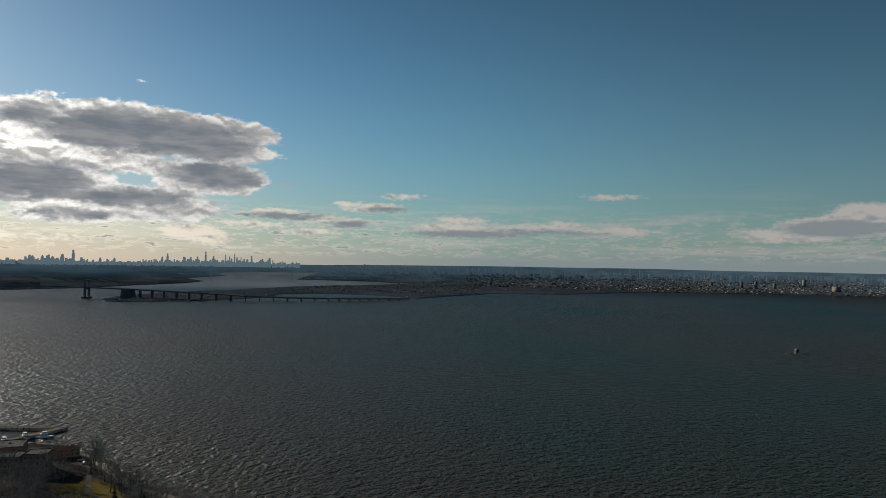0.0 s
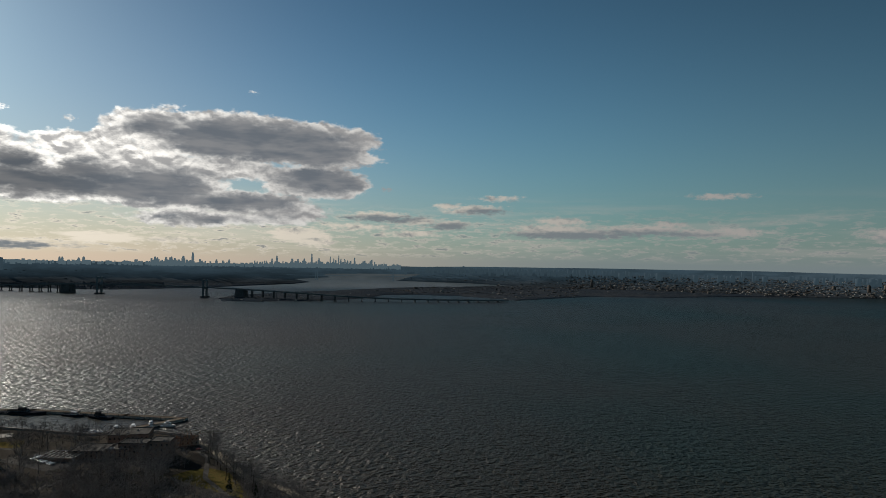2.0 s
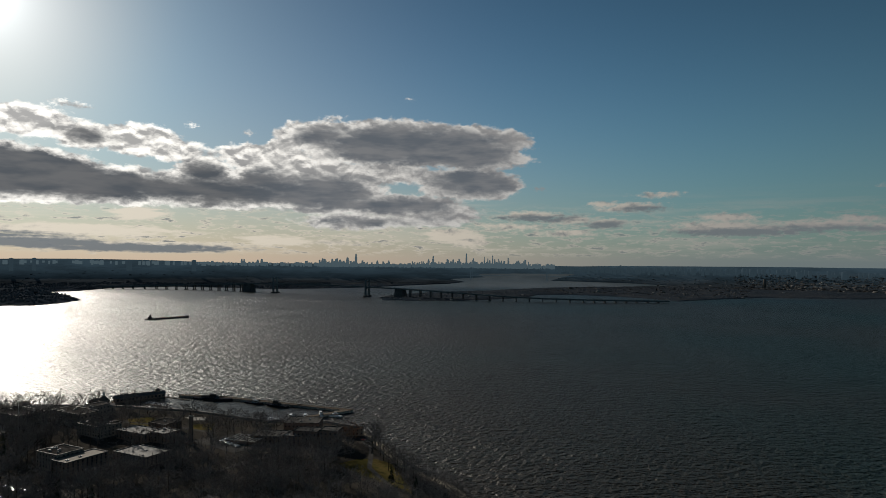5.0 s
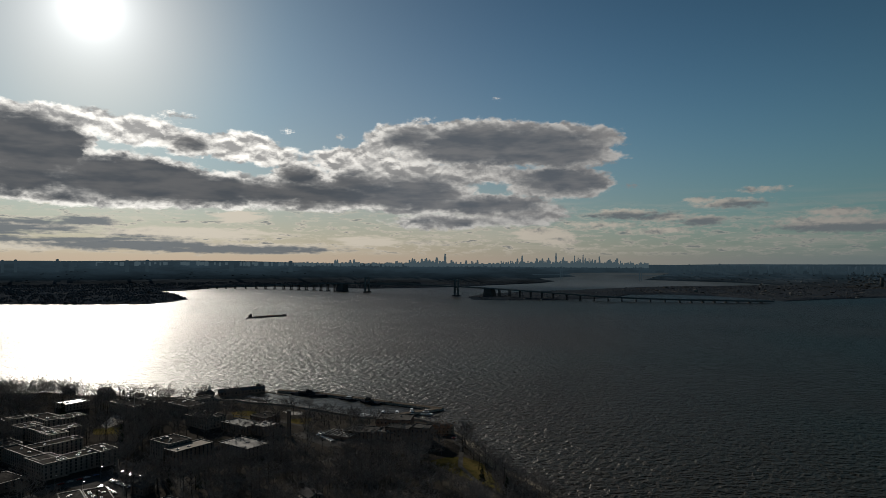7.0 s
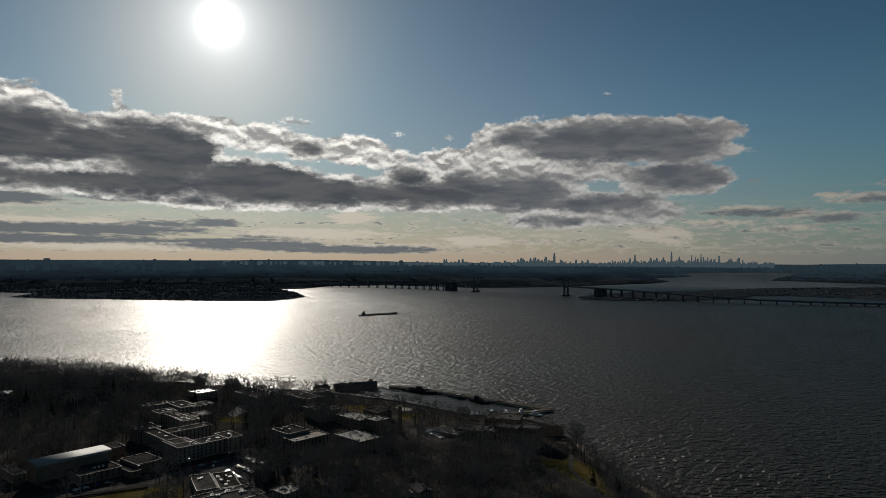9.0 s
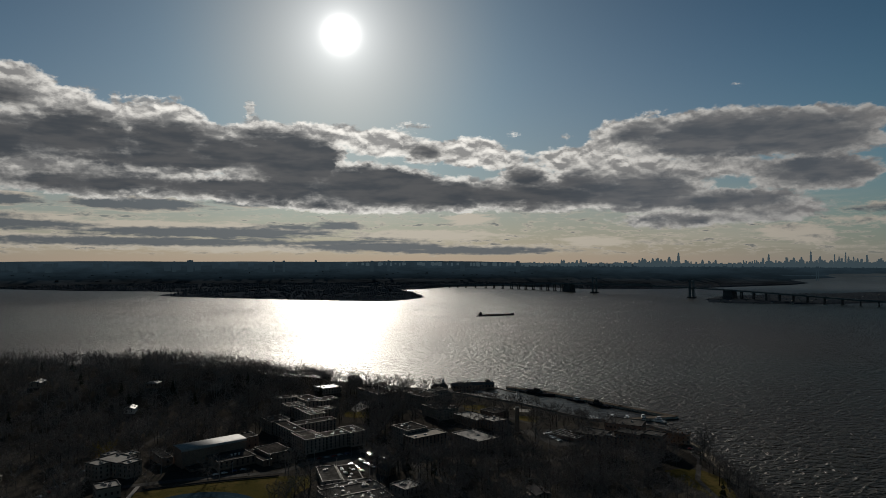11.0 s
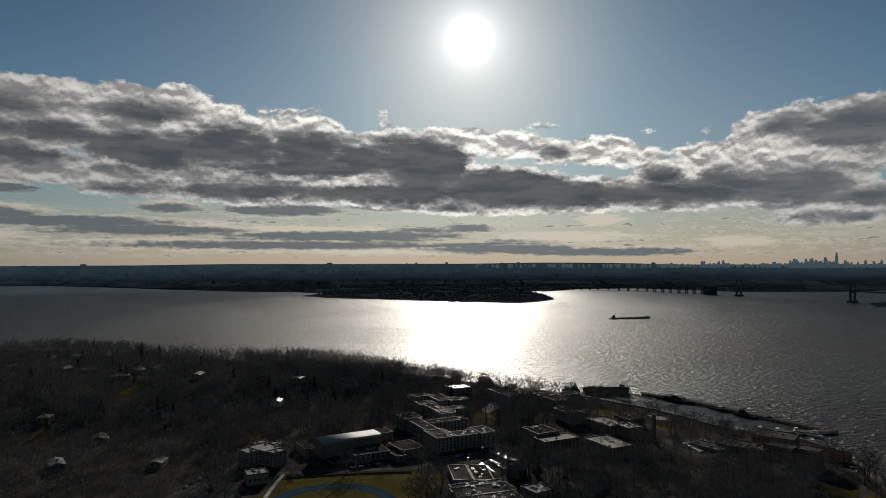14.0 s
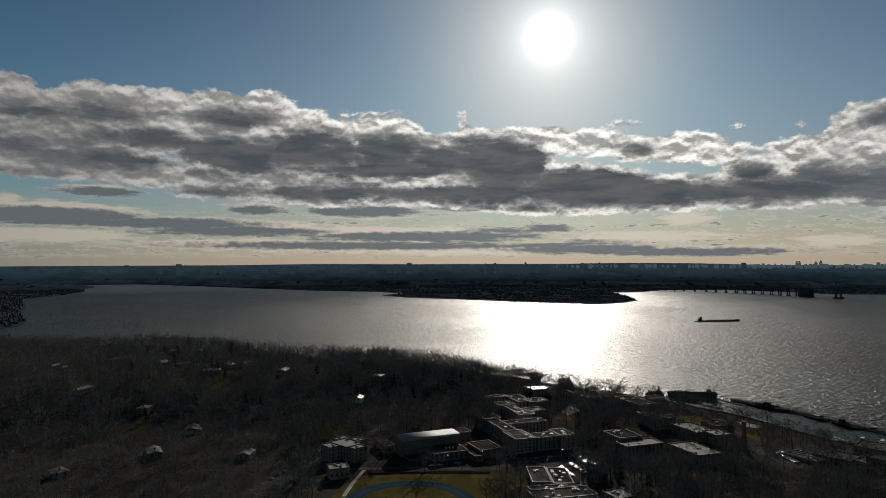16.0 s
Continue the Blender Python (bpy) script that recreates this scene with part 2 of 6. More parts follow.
    soft_dark = g.math("ADD", g.math("MULTIPLY", wool(drawn, 0.8, 6.0), 1.35), g.math("MULTIPLY_ADD", relief, 0.42, 0.32))
    shade = g.math("ADD", lobes(DARK_LENS + DARK_BANK + DARK_LEFT, bent, 0.5), soft_dark)
    small = g.math("ADD", g.math("MULTIPLY", wool(g.vec("MULTIPLY", flat, (0.9, 2.0, 1)), 1.7, 6.0), 0.75), g.math("MULTIPLY_ADD", relief, 0.16, 0.13))
    low_heaps = g.math("ADD", lobes(CLOUD_RIGHT, bent_low, 0.12), small)
    streaky = g.math("MULTIPLY_ADD", wool(g.vec("MULTIPLY", flat, (0.55, 3.6, 1)), 0.9, 8.0), 0.95, 0.21)
    sheet = g.math("ADD", lobes(CLOUD_SHEETS, bent_low, 0.12), streaky)
    low_shade = g.math("ADD", lobes(DARK_SHEETS, bent_low, 0.1), g.math("MULTIPLY_ADD", g.math("ADD", small, streaky), 0.45, 0.03))

    # rows of small puffs and thin streaks over the horizon
    rows = g.math("ADD", g.noise(g.vec("MULTIPLY", flat, (0.62, 2.9, 1.0)), 1.0, 7.0, 0.62), g.math("MULTIPLY", relief, 0.10))
    streak = g.math("MULTIPLY", g.span(rows, 0.48, 0.60), g.math("MULTIPLY", g.span(el, 5.2, 2.4), g.span(el, 0.15, 0.8)))
    veil_rows = g.noise(g.vec("MULTIPLY", g.vec("ADD", flat, (3, 11, 0)), (0.07, 1.1, 1.0)), 1.0, 5.0, 0.55)
    thin_veil = g.math("MULTIPLY", g.span(veil_rows, 0.46, 0.66), g.math("MULTIPLY", g.span(el, 6.5, 3.0), g.span(el, 0.1, 1.0)))

    close = g.span(off, 44.0, 8.0)
    lit_far = g.mix(toward, (0.33, 0.31, 0.295, 1), (0.82, 0.735, 0.60, 1))
    core_far = g.mix(toward, (0.17, 0.19, 0.205, 1), (0.135, 0.155, 0.175, 1))
    lit = g.mix(close, (0.60, 0.585, 0.56, 1), (1.75, 1.69, 1.57, 1))
    middle = g.mix(close, (0.30, 0.295, 0.295, 1), (0.50, 0.495, 0.485, 1))
    core = g.mix(g.span(wool(drawn, 0.5, 3.0), -0.16, 0.16), (0.165, 0.170, 0.178, 1), (0.098, 0.112, 0.130, 1))

    core = g.scale(core, g.span(az, 46.0, 37.0, 1.0, 1.35))
    out = g.mix(g.math("MULTIPLY", thin_veil, 0.32), clear, lit_far)
    out = g.mix(g.math("MULTIPLY", streak, g.span(off, 60.0, 25.0, 0.55, 0.8)), out, g.mix(g.span(rows, 0.55, 0.66), lit_far, core_far))
    out = g.mix(g.math("MULTIPLY", g.span(sheet, -0.10, 0.18), 0.94), out, g.mix(g.span(low_shade, -0.14, 0.14), lit_far, core_far))
    out = g.mix(g.math("MULTIPLY", g.span(low_heaps, -0.05, 0.28), 0.92), out, g.mix(g.span(low_shade, -0.14, 0.22), g.mix(g.span(slope, -0.45, 0.05), core_far, lit_far), core_far))
    sun_glow = g.vec("ADD", g.scale((1.0, 0.98, 0.95), glare), g.scale((0.86, 0.96, 1.0), veil))
    behind = g.vec("ADD", out, sun_glow)
    behind = g.mix(g.math("MULTIPLY", g.span(puffs, 0.0, 0.34), 0.85), behind, g.mix(g.span(slope, -0.2, 0.25), middle, lit))
    cover = g.span(near, 0.0, 0.30)
    front = g.mix(g.span(g.math("SUBTRACT", g.math("MULTIPLY", slope, 1.1), g.math("MULTIPLY", near, 0.16)), -0.34, 0.20), middle, lit)
    front = g.mix(g.math("MULTIPLY", g.span(shade, -0.80, 0.72), g.span(near, 0.02, 0.65)), front, core)
    front = g.vec("ADD", front, g.scale((1.0, 0.98, 0.95), g.math("MULTIPLY", halo, 0.16)))
    out = g.mix(cover, behind, front)
    # below the horizon
    out = g.mix(g.span(el, -0.2, -3.0), out, (0.05, 0.055, 0.06, 1))
    bg = g.add("ShaderNodeBackground")
    g.put(bg.inputs[0], out)
    bg.inputs[1].default_value = 1.0
    g.put(g.add("ShaderNodeOutputWorld").inputs[0], bg.outputs[0])


SKY_GAIN = 0.055
build_world()


# ---- materials ----
def surface(name, colour, rough=0.8, vary=0.35, grain=1.0, patch=0.05, bump=0.0, metal=0.0, per_object=0.0, per_island=0.0, spec=0.0, glow=None):
    """A painted, mineral or wooden surface: its colour varied by fine grain and by larger patches, in metres."""
    m = bpy.data.materials.new(name)
    m.use_nodes = True
    g = Nodes(m.node_tree)
    where = g.add("ShaderNodeTexCoord").outputs["Object"]
    fine = g.noise(where, grain, 4.0, 0.6)
    wide = g.noise(where, patch, 3.0, 0.55)
    level = g.math("MULTIPLY", g.span(fine, 0.25, 0.75, 1 - vary, 1 + vary), g.span(wide, 0.25, 0.75, 1 - vary, 1 + vary))
    if per_object:
        level = g.math("MULTIPLY", level, g.span(g.add("ShaderNodeObjectInfo").outputs["Random"], 0, 1, 1 - per_object, 1 + per_object, False))
    if per_island:
        level = g.math("MULTIPLY", level, g.span(g.add("ShaderNodeNewGeometry").outputs["Random Per Island"], 0, 1, 1 - per_island, 1 + per_island, False))
    b = g.add("ShaderNodeBsdfPrincipled")
    g.put(b.inputs["Base Color"], g.scale(colour, level))
    g.put(b.inputs["Roughness"], g.span(fine, 0.2, 0.8, max(rough - 0.1, 0.03), min(rough + 0.1, 1.0)))
    b.inputs["Metallic"].default_value = metal
    b.inputs["Specular IOR Level"].default_value = spec
    if glow:
        b.inputs["Emission Color"].default_value, b.inputs["Emission Strength"].default_value = (*glow, 1), 1.0
    if bump:
        n = g.add("ShaderNodeBump")
        n.inputs["Strength"].default_value, n.inputs["Distance"].default_value = 0.6, bump
        g.put(n.inputs["Height"], fine)
        g.put(b.inputs["Normal"], n.outputs[0])
    g.put(g.add("ShaderNodeOutputMaterial").inputs[0], b.outputs[0])
    return m


def blend_surface(name, first, second, third, size, rough=0.9, bump=0.0):
    """Ground of three mingled colours, with patches of the given size in metres."""
    m = bpy.data.materials.new(name)
    m.use_nodes = True
    g = Nodes(m.node_tree)
    where = g.add("ShaderNodeTexCoord").outputs["Object"]
    wide, mid, fine = g.noise(where, 1 / size, 4.0, 0.6), g.noise(where, 5 / size, 5.0, 0.65), g.noise(where, 40 / size, 3.0, 0.6)
    colour = g.mix(g.span(wide, 0.42, 0.58), (*first, 1), (*second, 1))
    colour = g.mix(g.span(mid, 0.50, 0.66), colour, (*third, 1))
    colour = g.scale(colour, g.span(fine, 0.2, 0.8, 0.55, 1.45))
    b = g.add("ShaderNodeBsdfPrincipled")
    g.put(b.inputs["Base Color"], colour)
    b.inputs["Roughness"].default_value = rough
    b.inputs["Specular IOR Level"].default_value = 0.0
    if bump:
        n = g.add("ShaderNodeBump")
        n.inputs["Strength"].default_value, n.inputs["Distance"].default_value = 0.7, bump
        g.put(n.inputs["Height"], mid)
        g.put(b.inputs["Normal"], n.outputs[0])
    g.put(g.add("ShaderNodeOutputMaterial").inputs[0], b.outputs[0])
    return m


def horizon_haze_surface(name):
    """The backdrop of land towards the horizon, with haze as glow, paler farther off."""
    m = bpy.data.materials.new(name)
    m.use_nodes = True
    g = Nodes(m.node_tree)
    where = g.add("ShaderNodeTexCoord").outputs["Object"]
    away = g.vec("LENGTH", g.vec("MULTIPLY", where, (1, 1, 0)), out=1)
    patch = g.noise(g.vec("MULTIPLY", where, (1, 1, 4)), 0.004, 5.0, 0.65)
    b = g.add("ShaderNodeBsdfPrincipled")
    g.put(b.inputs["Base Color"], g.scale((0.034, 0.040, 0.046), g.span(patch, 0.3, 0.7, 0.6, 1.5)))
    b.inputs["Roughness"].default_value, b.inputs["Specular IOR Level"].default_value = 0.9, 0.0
    # air haze imitated by a blue emission that grows with distance
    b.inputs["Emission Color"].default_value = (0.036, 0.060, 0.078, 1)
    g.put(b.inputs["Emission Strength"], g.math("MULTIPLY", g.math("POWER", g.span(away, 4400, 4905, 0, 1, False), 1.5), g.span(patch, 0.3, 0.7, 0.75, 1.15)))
    g.put(g.add("ShaderNodeOutputMaterial").inputs[0], b.outputs[0])
    return m


def water_surface(name, wave=1.0, rough=0.355, far=False):
    m = bpy.data.materials.new(name)
    m.use_nodes = True
    g = Nodes(m.node_tree)
    where = g.add("ShaderNodeTexCoord").outputs["Object"]

    def crests(angle, stretch):
        turn = g.add("ShaderNodeMapping")
        turn.vector_type = "TEXTURE"
        turn.inputs["Rotation"].default_value = (0, 0, radians(angle))
        turn.inputs["Scale"].default_value = (stretch, 1.0, 1.0)
        g.put(turn.inputs[0], where)
        return turn.outputs[0]

    along = crests(34, 2.4)
    swell = g.noise(along, 0.155, 2.0, 0.5, 0.5)
    cross = g.noise(crests(88, 2.0), 0.19, 2.0, 0.5, 0.4)
    chop = g.noise(along, 0.42, 2.0, 0.5, 0.6)
    ripple = g.noise(where, 0.9, 3.0, 0.6)
    height = g.math("ADD", g.math("ADD", g.math("MULTIPLY", swell, 2.0), g.math("MULTIPLY", cross, 1.5)), g.math("ADD", g.math("MULTIPLY", chop, 1.1), g.math("MULTIPLY", ripple, 0.12)))
    gust = g.noise(where, 0.0022, 4.0, 0.55)
    n = g.add("ShaderNodeBump")
    g.put(n.inputs["Strength"], 1.0)
    away = g.vec("LENGTH", g.vec("MULTIPLY", where, (1, 1, 0)), out=1)
    calm = g.span(away, 2200, 4300, 1.0, 0.12)
    g.put(n.inputs["Distance"], g.math("MULTIPLY", calm, g.span(gust, 0.3, 0.7, 2.1 * wave, 3.5 * wave)))
    g.put(n.inputs["Height"], height)
    b = g.add("ShaderNodeBsdfPrincipled")
    # silty green-brown water, greener where the bottom is deep, with a few breaking crests
    deep = g.mix(g.span(g.noise(where, 0.0011, 3.0, 0.5), 0.42, 0.62), (0.020, 0.0150, 0.0092, 1), (0.008, 0.0165, 0.0135, 1))
    crest = g.math("MULTIPLY", g.span(g.noise(along, 0.22, 6.0, 0.65, 0.6), 0.735, 0.765), g.span(gust, 0.4, 0.6))
    g.put(b.inputs["Base Color"], g.mix(g.math("MULTIPLY", crest, wave), deep, (0.6, 0.6, 0.6, 1)))
    b.inputs["Roughness"].default_value = rough
    b.inputs["IOR"].default_value = 1.19
    b.inputs["Specular Tint"].default_value = (1.0, 0.87, 0.73, 1)
    g.put(b.inputs["Normal"], n.outputs[0])
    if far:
        # pale reflected sky put in as emission, stronger far off and westward
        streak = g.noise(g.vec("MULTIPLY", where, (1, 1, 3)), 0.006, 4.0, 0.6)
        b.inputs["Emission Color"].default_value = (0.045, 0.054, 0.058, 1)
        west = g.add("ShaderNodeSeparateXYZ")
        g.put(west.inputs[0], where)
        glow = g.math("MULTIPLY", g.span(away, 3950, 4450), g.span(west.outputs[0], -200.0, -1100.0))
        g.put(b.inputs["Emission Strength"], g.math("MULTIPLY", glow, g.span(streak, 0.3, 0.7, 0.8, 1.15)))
    g.put(g.add("ShaderNodeOutputMaterial").inputs[0], b.outputs[0])
    return m


FAR_WATER = water_surface("far_water_sky_glow", far=True)
WATER = water_surface("bay_water")
CALM = water_surface("basin_water", 0.30, 0.30)
LITTER = blend_surface("leaf_litter", (0.046, 0.041, 0.036), (0.061, 0.054, 0.047), (0.044, 0.042, 0.033), 45, bump=0.3)
GRASS = blend_surface("winter_grass", (0.078, 0.066, 0.022), (0.11, 0.084, 0.032), (0.055, 0.056, 0.020), 22, bump=0.05)
BEACH = blend_surface("beach_sand", (0.30, 0.26, 0.20), (0.22, 0.19, 0.15), (0.15, 0.13, 0.10), 9)
ASPHALT = surface("worn_asphalt", (0.085, 0.081, 0.076), 0.75, 0.3, 0.8, 0.06)
CONCRETE = surface("concrete", (0.38, 0.355, 0.32), 0.8, 0.22, 0.6, 0.05)
TRACK = surface("blue_running_track", (0.030, 0.055, 0.076), 0.7, 0.15, 0.7, 0.05)
BLUE_LINE = surface("lane_paint", (0.10, 0.14, 0.18), 0.7, 0.1, 1.0, 0.1)
STONE = surface("grey_stone", (0.26, 0.228, 0.20), 0.85, 0.2, 0.5, 0.06, per_object=0.08)
BRICK = surface("brown_brick", (0.21, 0.155, 0.125), 0.85, 0.2, 0.9, 0.06, per_object=0.08)
CREAM = surface("cream_render", (0.30, 0.268, 0.225), 0.8, 0.14, 0.4, 0.05)
WHITE = surface("white_paint", (0.62, 0.60, 0.57), 0.6, 0.08, 0.6, 0.08)
ROOF_DARK = surface("dark_roofing_felt", (0.060, 0.055, 0.051), 0.75, 0.45, 0.35, 0.05)
ROOF_GREY = surface("grey_roof_membrane", (0.105, 0.10, 0.093), 0.75, 0.4, 0.3, 0.05)
ROOF_TAN = surface("tan_gravel_roof", (0.20, 0.165, 0.13), 0.75, 0.25, 0.5, 0.05, spec=0.03)
ROOF_PALE = surface("pale_roof_membrane", (0.22, 0.205, 0.185), 0.7, 0.25, 0.3, 0.05, spec=0.05)
ROOF_GLOSS = surface("wet_roof_membrane", (0.30, 0.29, 0.27), 0.5, 0.4, 0.25, 0.06, spec=0.16)
METAL_ROOF = surface("pale_standing_seam_metal", (0.33, 0.325, 0.315), 0.62, 0.15, 0.4, 0.05, spec=0.07)
SLATE = surface("glossy_slate", (0.20, 0.195, 0.19), 0.32, 0.25, 0.8, 0.1, spec=0.6)
# bare crowns tinted bluish in their colour for distance haze
FAR_CROWN = surface("haze_blue_bare_crowns", (0.074, 0.080, 0.089), 0.95, 0.3, 0.05, 0.004, per_island=0.18)
SHINGLE = surface("grey_shingles", (0.13, 0.12, 0.115), 0.75, 0.3, 1.2, 0.1, per_object=0.3)
COPING = surface("pale_stone_coping", (0.098, 0.090, 0.083), 0.55, 0.7, 0.3, 0.12, spec=0.02)
PANE = surface("dark_window_glass", (0.020, 0.024, 0.028), 0.12, 0.1, 0.8, 0.1, spec=0.6)
STEEL = surface("galvanised_steel", (0.42, 0.43, 0.44), 0.38, 0.15, 2.0, 0.2, metal=0.7)
DARK_STEEL = surface("dark_painted_steel", (0.05, 0.055, 0.06), 0.5, 0.2, 0.5, 0.05)
BRIDGE_PAINT = surface("grey_green_bridge_paint", (0.16, 0.185, 0.195), 0.6, 0.12, 0.1, 0.02)
BRIDGE_STONE = surface("weathered_anchorage_concrete", (0.105, 0.10, 0.10), 0.85, 0.2, 0.08, 0.02)
WOOD = surface("weathered_timber", (0.15, 0.125, 0.10), 0.85, 0.25, 0.6, 0.08, per_object=0.2)
HULL_DARK = surface("dark_hull_paint", (0.035, 0.036, 0.042), 0.5, 0.25, 0.3, 0.05)
HULL_WHITE = surface("white_gelcoat", (0.72, 0.72, 0.72), 0.3, 0.1, 0.4, 0.1, spec=0.5)
RUST = surface("rust_red_deck", (0.14, 0.075, 0.055), 0.8, 0.3, 0.3, 0.05)
BARK = surface("grey_brown_bark", (0.07, 0.06, 0.052), 0.95, 0.3, 1.5, 0.2, spec=0.0)
TWIG = surface("bare_twigs", (0.190, 0.174, 0.165), 0.95, 0.3, 0.5, 0.03, per_object=0.2, per_island=0.2, spec=0.0)
TWIG_ORANGE = surface("orange_willow_twigs", (0.26, 0.155, 0.10), 0.9, 0.2, 0.5, 0.1, per_island=0.3, spec=0.0)
TWIG_YELLOW = surface("yellow_willow_twigs", (0.26, 0.20, 0.055), 0.9, 0.2, 0.5, 0.1, per_island=0.3, spec=0.0)
NEEDLE = surface("dark_conifer_needles", (0.022, 0.034, 0.018), 0.9, 0.25, 0.6, 0.1, per_island=0.4, spec=0.0)
# blue haze of distance put into the three wood colours
FAR_WOOD = blend_surface("haze_blue_winter_woods", (0.028, 0.037, 0.048), (0.038, 0.045, 0.054), (0.050, 0.054, 0.058), 420)
FAR_HOUSE = surface("distant_buildings", (0.06, 0.062, 0.065), 0.8, 0.15, 0.02, 0.002, per_island=0.8)
FAR_BRONX = surface("distant_brick_buildings", (0.075, 0.068, 0.062), 0.8, 0.15, 0.02, 0.002, per_island=0.7)
FAR_PALE = surface("distant_pale_buildings", (0.25, 0.235, 0.215), 0.8, 0.15, 0.02, 0.002, per_island=0.55)
FAR_BRICK = surface("distant_brick_towers", (0.16, 0.14, 0.125), 0.8, 0.2, 0.05, 0.004, per_object=0.3)
# base colour carries the blue-grey of haze
FAR_TOWER = surface("haze_blue_tower_blocks", (0.05, 0.06, 0.07), 0.7, 0.1, 0.02, 0.002, per_object=0.12, per_island=0.12)
# haze over the far city put in as a blue-grey glow
SKYLINE_HAZE = surface("city_in_haze_glow", (0.05, 0.06, 0.07), 0.7, 0.1, 0.02, 0.002, per_object=0.2, per_island=0.2, glow=(0.070, 0.102, 0.120))
# bluish glow stands for haze on suburbs, far blocks and the far bridge
FAR_HAZE = surface("buildings_in_haze_glow", (0.03, 0.04, 0.05), 0.9, 0.3, 0.02, 0.002, per_island=0.3, glow=(0.028, 0.046, 0.059))
BACKDROP = horizon_haze_surface("land_in_haze_glow")
CAR_PAINTS = [surface("car_paint_" + word, c, 0.2, 0.05, 0.5, 0.1, metal=0.2, spec=0.6)
              for word, c in (("white", (0.7, 0.7, 0.7)), ("silver", (0.4, 0.41, 0.42)), ("black", (0.02, 0.02, 0.022)), ("red", (0.25, 0.03, 0.025)), ("blue", (0.03, 0.06, 0.16)))]
VENT = surface("bare_metal_roof_plant", (0.20, 0.20, 0.20), 0.5, 0.3, 1.0, 0.2, spec=0.15)
RUBBER = surface("tyre_rubber", (0.02, 0.02, 0.02), 0.85, 0.1, 2.0, 0.3)
LAMP_GLASS = surface("lamp_glass", (0.6, 0.6, 0.58), 0.15, 0.05, 2.0, 0.3, spec=0.6)


# ---- mesh helpers ----
class Shape:
    """Collects corners and faces of one mesh."""

    def __init__(self):
        self.v, self.f = [], []

    def add(self, corners, faces):
        n = len(self.v)
        self.v += [tuple(c) for c in corners]
        self.f += [tuple(i + n for i in f) for f in faces]
        return self

    def box(self, x0, x1, y0, y1, z0, z1, m=None, taper=1.0):
        cx, cy = (x0 + x1) / 2, (y0 + y1) / 2
        top = [(cx + (x - cx) * taper, cy + (y - cy) * taper, z1) for x, y in ((x0, y0), (x1, y0), (x1, y1), (x0, y1))]
        c = [(x0, y0, z0), (x1, y0, z0), (x1, y1, z0), (x0, y1, z0), *top]
        if m is not None:
            c = [m @ Vector(p) for p in c]
        return self.add(c, [(3, 2, 1, 0), (4, 5, 6, 7), (0, 1, 5, 4), (1, 2, 6, 5), (2, 3, 7, 6), (3, 0, 4, 7)])

    def tube(self, points, radii, sides=6, caps=True):
        """A tube along points, with a radius at each."""
        rings, points = [], [Vector(p) for p in points]
        for i, p in enumerate(points):
            way = (points[min(i + 1, len(points) - 1)] - points[max(i - 1, 0)]).normalized()
            side = way.cross(Vector((0, 0, 1)) if abs(way.z) < 0.9 else Vector((1, 0, 0))).normalized()
            up = side.cross(way)
            rings.append([p + radii[i] * (math.cos(a) * side + math.sin(a) * up) for a in (2 * math.pi * k / sides for k in range(sides))])
        faces = [(j * sides + k, j * sides + (k + 1) % sides, (j + 1) * sides + (k + 1) % sides, (j + 1) * sides + k)
                 for j in range(len(rings) - 1) for k in range(sides)]
        if caps:
            faces += [tuple(range(sides))[::-1], tuple(range((len(rings) - 1) * sides, len(rings) * sides))]
        return self.add([c for r in rings for c in r], faces)

    def lathe(self, profile, sides=16, centre=(0, 0)):
        """A round body from (radius, height) pairs."""
        c = [(centre[0] + r * math.cos(2 * math.pi * k / sides), centre[1] + r * math.sin(2 * math.pi * k / sides), z) for r, z in profile for k in range(sides)]
        f = [(j * sides + k, j * sides + (k + 1) % sides, (j + 1) * sides + (k + 1) % sides, (j + 1) * sides + k) for j in range(len(profile) - 1) for k in range(sides)]
        f += [tuple(range(sides))[::-1], tuple(range((len(profile) - 1) * sides, len(profile) * sides))]
        return self.add(c, f)

    def prism(self, outline, z0, z1):
        """An upright body over an outline that runs counter-clockwise."""
        n = len(outline)
        c = [(x, y, z0) for x, y in outline] + [(x, y, z1) for x, y in outline]
        return self.add(c, [tuple(range(n))[::-1], tuple(range(n, 2 * n))] + [(i, (i + 1) % n, n + (i + 1) % n, n + i) for i in range(n)])

    def gable(self, x0, x1, y0, y1, z0, z1, over=0.4):
        """A gable roof with its ridge along x."""
        x0, x1, y0, y1, ym = x0 - over, x1 + over, y0 - over, y1 + over, (y0 + y1) / 2
        c = [(x0, y0, z0), (x1, y0, z0), (x1, y1, z0), (x0, y1, z0), (x0, ym, z1), (x1, ym, z1)]
        return self.add(c, [(3, 2, 1, 0), (0, 1, 5, 4), (2, 3, 4, 5), (1, 2, 5), (3, 0, 4)])

    def hip(self, x0, x1, y0, y1, z0, z1, over=0.4, inset=None):
        x0, x1, y0, y1 = x0 - over, x1 + over, y0 - over, y1 + over
        k = (y1 - y0) / 2 if inset is None else inset
        ym = (y0 + y1) / 2
        c = [(x0, y0, z0), (x1, y0, z0), (x1, y1, z0), (x0, y1, z0), (x0 + k, ym, z1), (x1 - k, ym, z1)]
        return self.add(c, [(3, 2, 1, 0), (0, 1, 5, 4), (2, 3, 4, 5), (1, 2, 5), (3, 0, 4)])

    def mesh(self, name, material, smooth=False):
        me = bpy.data.meshes.new(name)
        me.from_pydata(self.v, [], self.f)
        me.materials.append(material)
        if smooth:
            me.shade_smooth()
        me.update()
